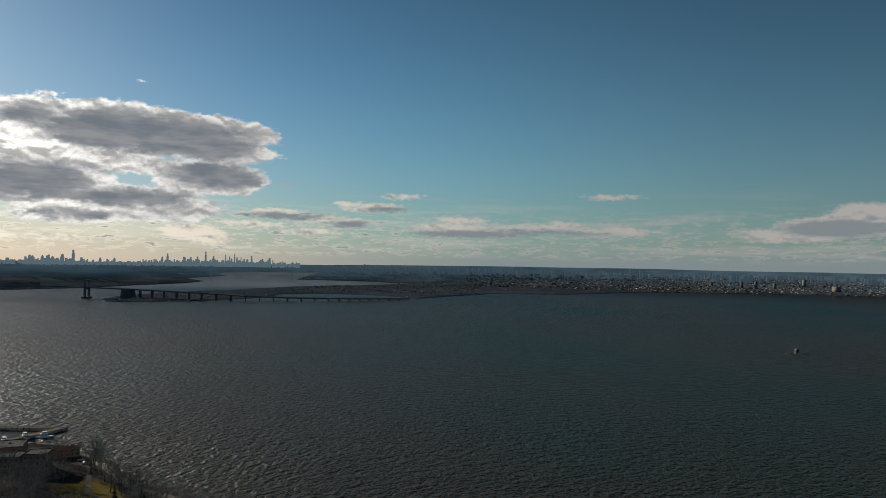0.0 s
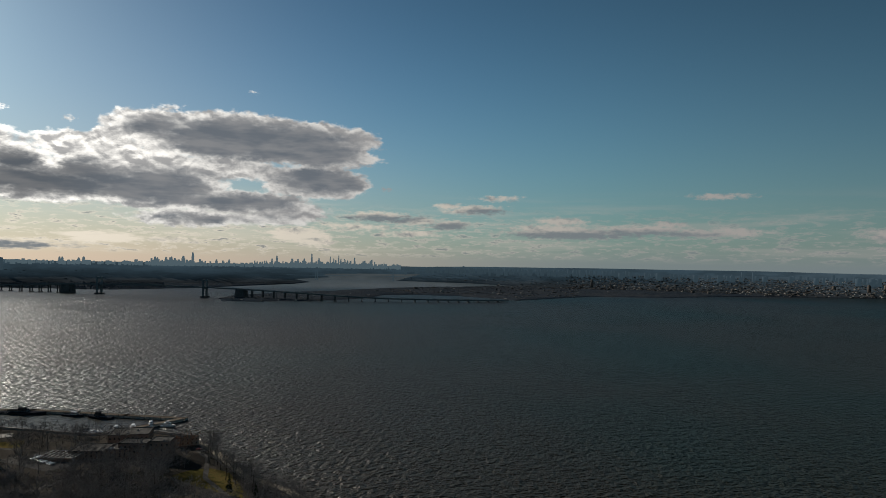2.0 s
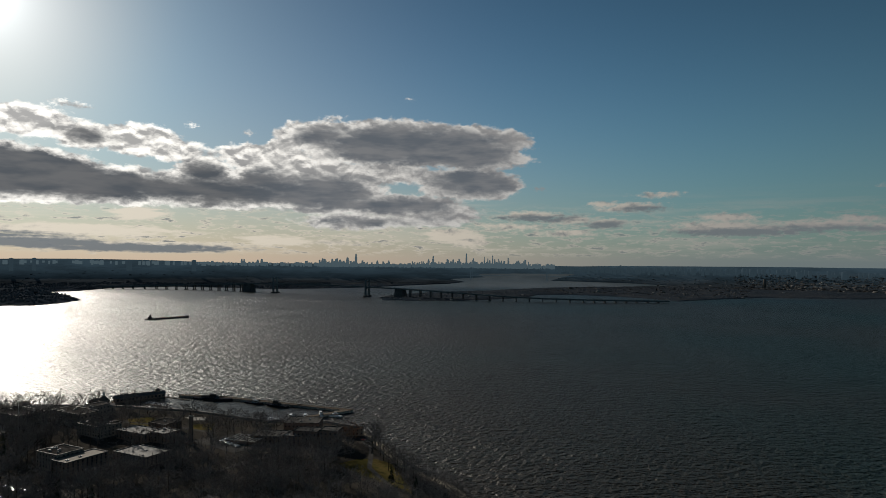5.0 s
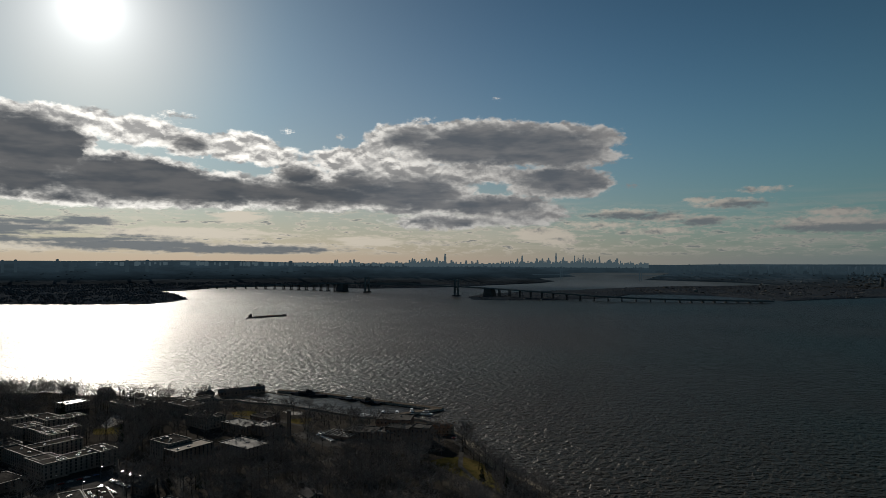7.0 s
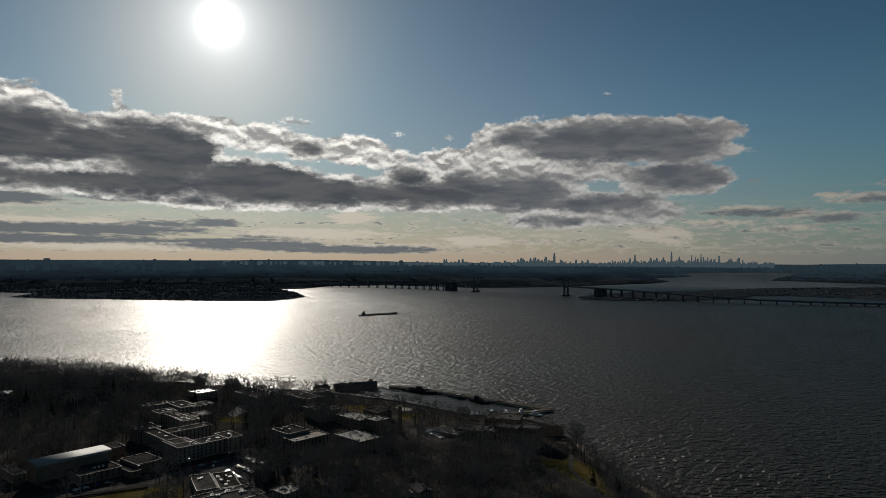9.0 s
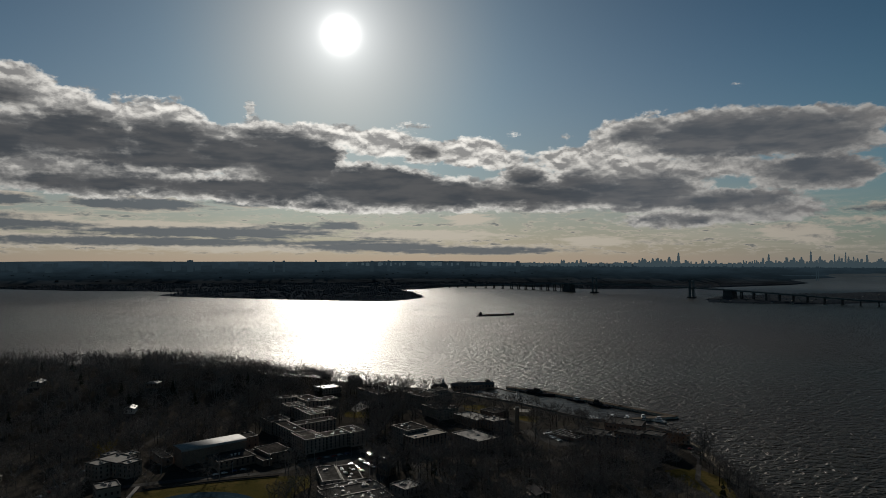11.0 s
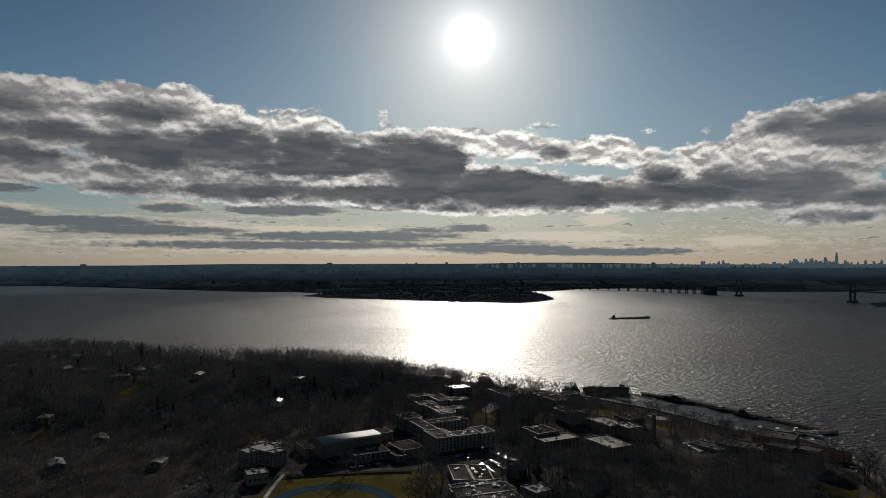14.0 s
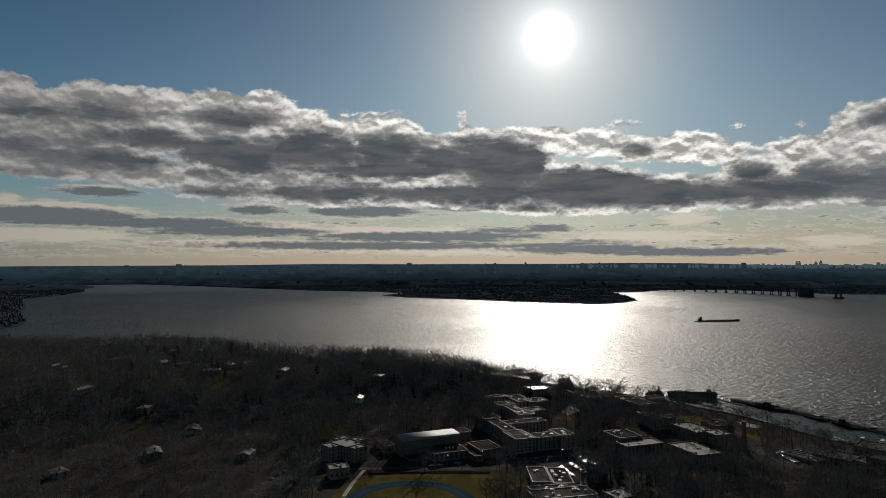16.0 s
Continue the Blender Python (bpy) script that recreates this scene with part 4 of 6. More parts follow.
flat_building("plant_hall", [(-465, -429, 241.5, 256, 12.6)], STONE, ROOF_DARK, "low block with a dark roof full of gleaming ducts", turn=-19, storeys=1, seed=20, clutter=9)
flat_building("guest_hall", [(-738, -716, 361, 386, 20)], CREAM, ROOF_GLOSS, "pale hall with a gleaming flat roof among the trees", storeys=2, seed=21, clutter=3)


def build_gate_house():
    """A small brick house with a cupola between the car park and the mess hall."""
    x, y = -438, 275
    ob = empty("gate_house", pose(x, y, at_ground(x, y), 0, 0, 10))
    part("wall", Shape().box(-6, 6, -5, 5, -1.5, 5.6), BRICK, ob)
    part("roof", Shape().hip(-6, 6, -5, 5, 5.6, 8.6, 0.5, 4.0), SHINGLE, ob, "dark hipped roof")
    cupola = part("cupola", Shape().box(-1.3, 1.3, -1.3, 1.3, 7.4, 10.6), CREAM, ob)
    part("cupola_roof", Shape().lathe([(2.1, 10.6), (1.3, 11.4), (0.2, 12.6)], 4), SLATE, cupola)
    add_windows(ob, -6, 6, -5, 5, 0.6, 5.0, 2, 3.0, "SEW", (1.0, 1.4))
    tagged(ob, "small brick house with a cupola on its hipped roof", "house", "campus buildings")


def build_pergola():
    """A low shed whose roof has worn away to pale beams."""
    x, y = -427, 464
    ob = empty("shed_frame", pose(x, y, at_ground(x, y), 0, 0, 12))
    part("wall", Shape().box(-14, 14, -10, -9.6, -1.5, 3.2).box(-14, 14, 9.6, 10, -1.5, 3.2).box(-14, -13.6, -9.6, 9.6, -1.5, 3.2).box(13.6, 14, -9.6, 9.6, -1.5, 3.2), BRICK, ob)
    for k in range(8):
        part("beam", Shape().box(-13.9 + 3.9 * k, -13.4 + 3.9 * k, -10.2, 10.2, 3.2, 3.7), WHITE, ob, "pale roof beam")
    for k in range(3):
        part("purlin", Shape().box(-14.2, 14.2, -9.9 + 9.6 * k, -9.5 + 9.6 * k, 3.704, 3.95), WHITE, ob)
    part("deck", Shape().box(-13.5, 13.5, -9.5, 9.5, 2.2, 2.5), ROOF_DARK, ob, "dark roof deck below the beams")
    tagged(ob, "low shed with pale bare roof beams", "shed", "campus buildings")


build_gate_house()
build_pergola()


def build_gym():
    cx, cy = -550, 178
    g0 = at_ground(cx, cy)
    ob = empty("gymnasium", pose(cx, cy, g0, 0, 0, 4))
    top = 25.5 - g0
    part("hall", Shape().box(-8.1, 10.7, -26, 26, -1.5, top - 1.9), BRICK, ob, "dark brick hall")
    # steep barrel vault along y
    n, s = 26, Shape()
    ring = [(1.3 - 9.6 * math.cos(math.pi * k / n), top - 2.0 + 2.0 * max(math.sin(math.pi * k / n), 0.0) ** 0.34) for k in range(n + 1)]
    c = [(x, y, z) for y in (-26.5, 26.5) for x, z in ring] + [(1.3 + (x - 1.3) * 0.97, y, z - 0.5) for y in (-26.5, 26.5) for x, z in ring]
    m = n + 1
    f = [(k, m + k, m + k + 1, k + 1) for k in range(n)] + [(2 * m + k, 2 * m + k + 1, 3 * m + k + 1, 3 * m + k) for k in range(n)]
    f += [(k, k + 1, 2 * m + k + 1, 2 * m + k) for k in range(n)] + [(m + k + 1, m + k, 3 * m + k, 3 * m + k + 1) for k in range(n)] + [(0, 2 * m, 3 * m, m), (n, m + n, 3 * m + n, 2 * m + n)]
    part("vault_roof", s.add(c, f), METAL_ROOF, ob, "pale curved metal roof", smooth=True)
    for y in (-26.6, 26.6):
        gable = [(x, y, z - 0.4) for x, z in ring]
        part("gable_wall", Shape().add(gable, [tuple(range(len(ring))) if y > 0 else tuple(range(len(ring)))[::-1]]), BRICK, ob)
    for x0, x1, y0, y1, h, word in ((11.3, 35, -7, 23, 17, "front"), (14, 40, 31.5, 52, 17, "side"), (11.3, 47, 23.4, 31.2, 15, "side"), (-36, -6, -35, -27, 16, "end"), (-20, -4, 27, 44, 21, "end"), (11.3, 24, -24, -7.4, 12, "front")):
        h -= g0
        wing = part("wing", Shape().box(x0, x1, y0, y1, -1.5, h), BRICK, ob)
        part("roof", Shape().box(x0 + 0.5, x1 - 0.5, y0 + 0.5, y1 - 0.5, h - 0.2, h + 0.15), ROOF_DARK, wing, "flat felt roof")
        rim = Shape()
        for a in ((x0 - 0.1, x1 + 0.1, y0 - 0.1, y0 + 0.35), (x0 - 0.1, x1 + 0.1, y1 - 0.35, y1 + 0.1), (x0 - 0.1, x0 + 0.35, y0 + 0.35, y1 - 0.35), (x1 - 0.35, x1 + 0.1, y0 + 0.35, y1 - 0.35)):
            rim.box(*a, h - 0.05, h + 0.6)
        part("parapet", rim, COPING, wing)
        add_windows(ob, x0, x1, y0, y1, 1.0, h - 1.5, 2, 4.0, "E")
    for y in (8, 11, 14):
        part("roof_vent", Shape().lathe([(0.7, 17 - g0), (0.7, 18 - g0), (1.0, 18.2 - g0), (0.2, 18.8 - g0)], 10, (24, y)), WHITE, ob, "white roof vent")
    tagged(ob, "gymnasium with a pale curved metal roof and flat-roofed wings", "gymnasium", "campus buildings")


def build_chimney():
    g0 = at_ground(-461, 432)
    ob = empty("chimney", pose(-461, 432, g0))
    h = 35 - g0
    part("shaft", Shape().lathe([(2.4, -1), (2.2, 2), (1.75, h - 2.0), (1.75, h - 0.8)], 14), BRICK, ob)
    part("cap", Shape().lathe([(1.75, h - 0.8), (2.05, h - 0.6), (2.05, h), (1.5, h), (1.4, h - 0.6)], 14), CONCRETE, ob, "pale capping ring")
    part("plinth", Shape().box(-3, 3, -3, 3, -1.5, 1.6, taper=0.92), BRICK, ob)
    part("ladder", Shape().box(2.2, 2.4, -0.3, 0.3, 2, h - 1), DARK_STEEL, ob)
    tagged(ob, "tall round brick chimney of the power house", "chimney")


def build_chapel():
    x, y = -653, 486
    g0 = at_ground(x, y)
    ob = empty("chapel", pose(x, y, g0, 0, 0, -36))
    part("nave", Shape().box(-9, 9, -6, 14, -1.5, 9), CREAM, ob)
    part("nave_roof", Shape().hip(-9, 9, -6, 14, 9, 12, 0.4, 8.0), SHINGLE, ob, "low grey roof")
    for k in range(4):
        part("column", Shape().lathe([(0.62, -1.5), (0.55, 0.2), (0.5, 7.6), (0.65, 8.0)], 10, (-6 + 4 * k, -9)), WHITE, ob, "white portico column")
    part("pediment", Shape().box(-8, 8, -10, -6.1, 8.0, 8.9).add([(-8.3, -10.3, 8.9), (8.3, -10.3, 8.9), (0, -10.3, 11.6), (-8.3, -6.1, 8.9), (8.3, -6.1, 8.9), (0, -6.1, 11.6)],
         [(0, 1, 2), (4, 3, 5), (0, 2, 5, 3), (1, 4, 5, 2), (0, 3, 4, 1)]), WHITE, ob, "white pediment")
    part("drum", Shape().lathe([(4.4, 9), (4.4, 14), (4.8, 14.2), (4.8, 14.8)], 16, (0, 3)), CREAM, ob)
    part("dome", Shape().lathe([(4.5, 14.8), (4.1, 16.4), (3.1, 18.0), (1.7, 19.1), (1.3, 19.3)], 16, (0, 3)), SHINGLE, ob, "dark dome", smooth=True)
    lantern = part("lantern", Shape().lathe([(1.3, 19.3), (1.3, 21.6), (1.6, 21.7), (1.2, 22.6), (0.3, 23.4)], 10, (0, 3)), WHITE, ob, "white lantern")
    part("finial", Shape().tube([(0, 3, 23.3), (0, 3, 25.0)], [0.12, 0.05], 5), STEEL, lantern)
    add_windows(ob, -9, 9, -6, 14, 1, 7, 1, 4, "EW", (1.4, 4.2))
    tagged(ob, "domed chapel with white columns on the waterfront", "chapel", "campus buildings")


build_gym()
build_chimney()
build_chapel()


def house(x, y, turn, w, d, h, wall, roof, label="wooded house with a grey gable roof", hip=False, name="house"):
    g0 = at_ground(x, y)
    ob = empty(name, pose(x, y, g0, 0, 0, turn))
    part("wall", Shape().box(-w / 2, w / 2, -d / 2, d / 2, -2, h), wall, ob)
    (part("roof", Shape().hip(-w / 2, w / 2, -d / 2, d / 2, h, h + d * 0.14, 0.5), roof, ob) if hip else
     part("roof", Shape().gable(-w / 2, w / 2, -d / 2, d / 2, h, h + d * 0.18, 0.5), roof, ob))
    stack = part("chimney", Shape().box(w * 0.22, w * 0.22 + 1.1, -0.5, 0.6, h, h + d * 0.2 + 1.3), BRICK, ob, "brick chimney stack")
    part("flue", Shape().lathe([(0.28, h + d * 0.2 + 1.3), (0.28, h + d * 0.2 + 1.8)], 8, (w * 0.22 + 0.55, 0.05)), CONCRETE, stack)
    if d > 10:
        part("porch", Shape().box(-w * 0.3, w * 0.1, -d / 2 - 2.5, -d / 2 - 0.02, -2, 3.0), wall, ob)
    add_windows(ob, -w / 2, w / 2, -d / 2, d / 2, 0.4, h - 0.4, 2, 3.6, "SNEW", (1.1, 1.5))
    return tagged(ob, label, "house", "houses in the woods")


HOUSES = [(-1126, -87), (-998, -60), (-1009, -192), (-994, -178), (-902, 5), (-938, 28), (-948, 47), (-966, -32), (-1103, -7), (-1192, 22), (-1161, 61), (-1050, -126), (-1111, -49),
          (-613, -40), (-582, -105), (-587, 33), (-684, -12), (-1041, 226), (-1078, 162), (-870, 90), (-905, 250), (-820, 200), (-960, 140), (-747, 160), (-330, 330), (-840, -130), (-1250, -150), (-760, -60)]


def build_houses():
    rng = random.Random(7)
    house(-747, 160, -27, 14, 10, 4.5, WHITE, SLATE, "small white house with a pale sunlit roof in the woods")
    house(-835, 425, -30, 18, 13, 8, STONE, SHINGLE, "large stone house on the point above the water", True)
    house(-800, 452, -20, 40, 13, 9, STONE, SHINGLE, "long stone mansion above the water", True, "mansion")
    house(-748, 462, -28, 26, 12, 6, STONE, SHINGLE, "low stone house above the water", True)
    house(-374, 551, 40, 24, 10, 7, CREAM, ROOF_DARK, "pale boat house with a dark roof beside the beach", True)
    for x, y in HOUSES:
        if x == -747:
            continue
        w = rng.uniform(14, 24)
        pale = rng.random() < 0.4
        house(x, y, rng.choice((rng.uniform(-45, -10), rng.uniform(0, 180))), w, rng.uniform(9, 13), rng.uniform(3.6, 5.0), CREAM if pale else BRICK, rng.choice((SHINGLE, ROOF_GLOSS, ROOF_PALE, ROOF_GLOSS, ROOF_PALE)),
              "pale house with a gable roof among bare trees" if pale else "brick house with a gable roof among bare trees", rng.random() < 0.4)


build_houses()


# ---- waterfront, boats and lighthouse ----
def wall_along(name, line, width, z0, z1, material, label, category, cap=None, kind=""):
    """A quay or breakwater along a line."""
    ob = empty(name, pose(line[0][0], line[0][1], 0))
    for (x0, y0), (x1, y1) in zip(line, line[1:]):
        n = math.hypot(x1 - x0, y1 - y0)
        m = pose(x0 - line[0][0], y0 - line[0][1], 0, 0, 0, math.degrees(math.atan2(y1 - y0, x1 - x0)))
        part("quay_wall", Shape().box(-width * 0.4, n + width * 0.4, -width / 2, width / 2, z0, z1, m), material, ob)
        if cap:
            part("capping", Shape().box(-width * 0.4, n + width * 0.4, -width / 2 - 0.15, width / 2 + 0.15, z1 + 0.004, z1 + 0.35, m), cap, ob)
    return tagged(ob, label, category, kind=kind)


def build_pier():
    line = [(-664, 607), (-614, 623), (-560, 628.5), (-502, 633), (-436, 640)]
    ob = wall_along("pier", line, 7, -4, 2.2, CONCRETE, "long concrete breakwater pier round the boat basin", "pier", WOOD)
    n = math.hypot(24, 58)
    m = pose(228, 33, 0, 0, 0, math.degrees(math.atan2(-58, -24)))
    part("quay_wall", Shape().box(3, n, -3, 3, -4, 2.3, m), CONCRETE, ob)
    part("capping", Shape().box(3, n, -3.2, 3.2, 2.304, 2.6, m), WOOD, ob)
    pile = Shape().lathe([(0.28, -4), (0.26, 4.0), (0.1, 4.2)], 7).mesh("piling", WOOD)
    for (x0, y0), (x1, y1) in zip(line, line[1:]):
        k = int(math.hypot(x1 - x0, y1 - y0) / 6)
        for i in range(k):
            part("piling", pile, WOOD, ob, at=pose(x0 + (x1 - x0) * i / k + 664, y0 + (y1 - y0) * i / k - 607 - 4.2, 0))
    rail = Shape()
    for (x0, y0), (x1, y1) in zip(line, line[1:]):
        for z in (3.0, 3.5):
            rail.tube([(x0 + 664, y0 - 607 + 3.2, z), (x1 + 664, y1 - 607 + 3.2, z)], [0.06, 0.06], 4)
        k = int(math.hypot(x1 - x0, y1 - y0) / 4)
        for i in range(k):
            px, py = x0 + (x1 - x0) * i / k + 664, y0 + (y1 - y0) * i / k - 607 + 3.2
            rail.tube([(px, py, 2.4), (px, py, 3.5)], [0.06, 0.06], 4)
    part("railing", rail, STEEL, ob)


def build_basin():
    x = [(-462, 572), (-482, 557), (-530, 556), (-585, 554), (-615, 548), (-632, 540), (-664, 536), (-690, 590), (-652, 608), (-614, 619), (-560, 625), (-502, 629), (-440, 634), (-458, 580)]
    s = Shape()
    s.add([(px, py, 0.03) for px, py in x[::-1]], [tuple(range(len(x)))])
    tagged(new("basin_water", s.mesh("basin_water", CALM)), "calm grey water inside the boat basin", "water", kind="structure")
    wall_along("seawall", [(-462, 570), (-482, 555), (-530, 554), (-585, 552), (-615, 546), (-632, 538), (-664, 534)], 2.2, -3, 2.4, CONCRETE, "pale concrete seawall along the boat basin", "seawall", COPING)
    wall_along("seawall", [(-384, 580), (-425, 584), (-462, 574)], 2.2, -3, 2.4, CONCRETE, "pale concrete seawall beside the beach", "seawall", COPING)
    wall_along("seawall", [(-664, 534), (-700, 520), (-735, 503), (-790, 476)], 1.6, -3, 2.2, CONCRETE, "low concrete seawall below the campus", "seawall", COPING)
    # floats with finger piers
    ob = empty("floating_dock", pose(-655, 556, 0))
    part("walkway", Shape().box(-20, 20, -1.2, 1.2, -0.3, 0.55), WOOD, ob)
    for k in range(6):
        part("finger", Shape().box(-18 + 7 * k, -17 + 7 * k, 1.25, 13, -0.3, 0.5), WHITE, ob, "pale finger float")
    tagged(ob, "floating dock with pale finger piers", "dock")
    ob = empty("boat_boom", pose(-690, 596, 0))
    part("walkway", Shape().box(0, 50, -0.8, 0.8, -0.3, 0.6), WOOD, ob)
    pile = Shape().lathe([(0.25, -4), (0.22, 5.0), (0.08, 5.2)], 7).mesh("piling", WOOD)
    for k in range(9):
        part("piling", pile, WOOD, ob, at=pose(1 + 6 * k, 1.1, 0))
    tagged(ob, "narrow timber jetty with mooring piles", "jetty")


def build_boathouse():
    ob = empty("boathouse", pose(-690, 566, 0, 0, 0, 66))
    part("deck", Shape().box(-30, 30, -8, 8, 1.0, 1.8), WOOD, ob)
    part("wall", Shape().box(-28, 28, -5, 6, 1.8, 6.2), BRICK, ob)
    part("roof", Shape().gable(-28, 28, -5, 6, 6.2, 9.6, 0.9), SHINGLE, ob, "long dark gable roof")
    tower = part("lookout", Shape().box(18, 23, -2, 3, 7, 11.5), BRICK, ob)
    part("lookout_roof", Shape().hip(18, 23, -2, 3, 11.5, 13.2, 0.5, 2.9), SHINGLE, tower)
    for k in range(12):
        part("post", Shape().lathe([(0.3, -4), (0.3, 1.0)], 6, (-28 + 5 * k, -7)), WOOD, ob)
        part("post", Shape().lathe([(0.3, -4), (0.3, 1.0)], 6, (-28 + 5 * k, 7)), WOOD, ob)
    add_windows(ob, -28, 28, -5, 6, 1.8, 4.0, 1, 4.0, "SN", (2.2, 2.4))
    tagged(ob, "long boathouse with a dark gable roof on piles", "boathouse", "campus buildings")
    wing = empty("boat_shed", pose(-712, 528, 0, 0, 0, 30))
    part("wall", Shape().box(-10, 10, -5, 5, -1, 5.5), BRICK, wing)
    part("roof", Shape().hip(-10, 10, -5, 5, 5.5, 8.5, 0.7), SHINGLE, wing)
    add_windows(wing, -10, 10, -5, 5, 1.5, 4, 1, 3.5, "SE", (1.5, 1.8))
    tagged(wing, "small brick boat shed beside the boathouse", "shed", "campus buildings")


def hull(length, beam, depth, bow=0.28, sheer=0.5, n=14):
    """A hull with its keel at -0.4 depth and a raised, pointed bow along +x."""
    s, ring = Shape(), []
    for i in range(n + 1):
        t = i / n
        w = beam / 2 * (1 - max(0, (t - (1 - bow)) / bow) ** 2.0) * (1 - 0.25 * max(0, (0.12 - t) / 0.12))
        up = depth * 0.6 + sheer * depth * max(0, t - 0.55) ** 2 * 3
        x = -length / 2 + length * t
        w = max(w, 0.03)
        ring.append([(x, -w, up), (x, -w * 0.92, 0), (x, -w * 0.55, -depth * 0.4), (x, w * 0.55, -depth * 0.4), (x, w * 0.92, 0), (x, w, up)])
    c = [p for r in ring for p in r]
    f = [(6 * i + k, 6 * i + k + 1, 6 * i + 7 + k, 6 * i + 6 + k) for i in range(n) for k in range(5)] + [(6 * i + 5, 6 * i, 6 * i + 6, 6 * i + 11) for i in range(n)]
    f += [tuple(range(6))[::-1], tuple(range(6 * n, 6 * n + 6))]
    return s.add(c, f)


def ship(name, x, y, turn, length, beam, paint, house_paint, label, houses, masts, category="ship", z=0.0):
    ob = empty(name, pose(x, y, z, 0, 0, turn))
    part("hull", hull(length, beam, beam * 0.42), paint, ob)
    d = beam * 0.25
    for x0, x1, w, h0, h1 in houses:
        cabin = part("deckhouse", Shape().box(x0 * length, x1 * length, -w * beam / 2, w * beam / 2, d * h0, d * h1, taper=0.93), house_paint, ob)
        part("window_band", Shape().box(x0 * length - 0.05, x1 * length + 0.05, -w * beam / 2 - 0.01, w * beam / 2 + 0.01, d * (h0 + (h1 - h0) * 0.55), d * (h0 + (h1 - h0) * 0.8), taper=0.97), PANE, cabin)
    for px, h in masts:
        mast = part("mast", Shape().tube([(px * length, 0, d), (px * length, 0, d + h)], [0.16, 0.08], 6), STEEL, ob)
        part("yard", Shape().tube([(px * length, -h * 0.14, d + h * 0.75), (px * length, h * 0.14, d + h * 0.75)], [0.06, 0.06], 5), STEEL, mast)
    rail = Shape()
    for side in (-1, 1):
        rail.tube([(-length * 0.45, side * beam * 0.47, beam * 0.36), (length * 0.2, side * beam * 0.48, beam * 0.36)], [0.05, 0.05], 4)
    part("railing", rail, STEEL, ob)
    return tagged(ob, label, category, "boats in the basin" if category != "barge" else "")


def build_boats():
    ship("training_ship", -618, 613, 14, 52, 8.5, HULL_DARK, HULL_DARK, "dark training ship moored inside the pier", [(-0.3, 0.12, 0.7, 1, 2.2), (-0.08, 0.06, 0.5, 2.2, 3.4)], [(0.0, 9), (-0.25, 6), (0.3, 6)])
    ship("workboat", -560, 621, 3, 26, 6, HULL_DARK, STEEL, "low dark workboat moored along the pier", [(-0.1, 0.2, 0.6, 1, 3.0)], [(0.05, 6)])
    ship("workboat", -526, 622, 183, 30, 7.5, HULL_DARK, HULL_DARK, "dark tug-like workboat moored along the pier", [(-0.15, 0.2, 0.6, 1, 2.4), (0.0, 0.18, 0.45, 2.4, 3.6)], [(0.08, 7), (-0.3, 4)])
    ship("motor_yacht", -452, 607, 130, 19, 5, HULL_WHITE, HULL_WHITE, "white motor yacht inside the pier's end", [(-0.35, 0.2, 0.75, 1, 3.0), (-0.2, 0.1, 0.6, 3.0, 4.6)], [(0.0, 6)], "yacht")
    ship("motor_yacht", -436, 613, 20, 15, 4.4, HULL_WHITE, HULL_WHITE, "white cabin cruiser inside the pier's end", [(-0.3, 0.2, 0.75, 1, 3.2), (-0.15, 0.1, 0.6, 3.2, 4.8)], [(-0.05, 5)], "yacht")
    ship("motor_yacht", -466, 598, 125, 16, 4.4, HULL_WHITE, HULL_WHITE, "white motor yacht beside the quay", [(-0.35, 0.2, 0.75, 1, 3.0)], [(0.0, 7)], "yacht")
    ship("motor_yacht", -478, 588, 120, 14, 4.2, HULL_DARK, HULL_WHITE, "dark-hulled cruiser beside the quay", [(-0.3, 0.2, 0.75, 1, 3.2)], [(0.0, 8)], "yacht")
    rng = random.Random(5)
    for k in range(7):
        x = -500 + 8 * (k % 4) + rng.uniform(-1, 1)
        ob = ship("sailing_boat", x, 566 + 7 * (k // 4), rng.uniform(-10, 10), 9, 2.8, HULL_WHITE, HULL_WHITE, "small white sailing boat with a bare mast", [(-0.1, 0.2, 0.5, 1, 2.2)], [(0.08, 11)], "sailing boat")
    for k in range(5):
        ship("motorboat", -671 + 7 * k, 563, 90, 8, 2.6, HULL_WHITE, HULL_WHITE, "small white motorboat at a finger float", [(-0.05, 0.2, 0.6, 1, 2.2)], [(-0.1, 2)], "boat")


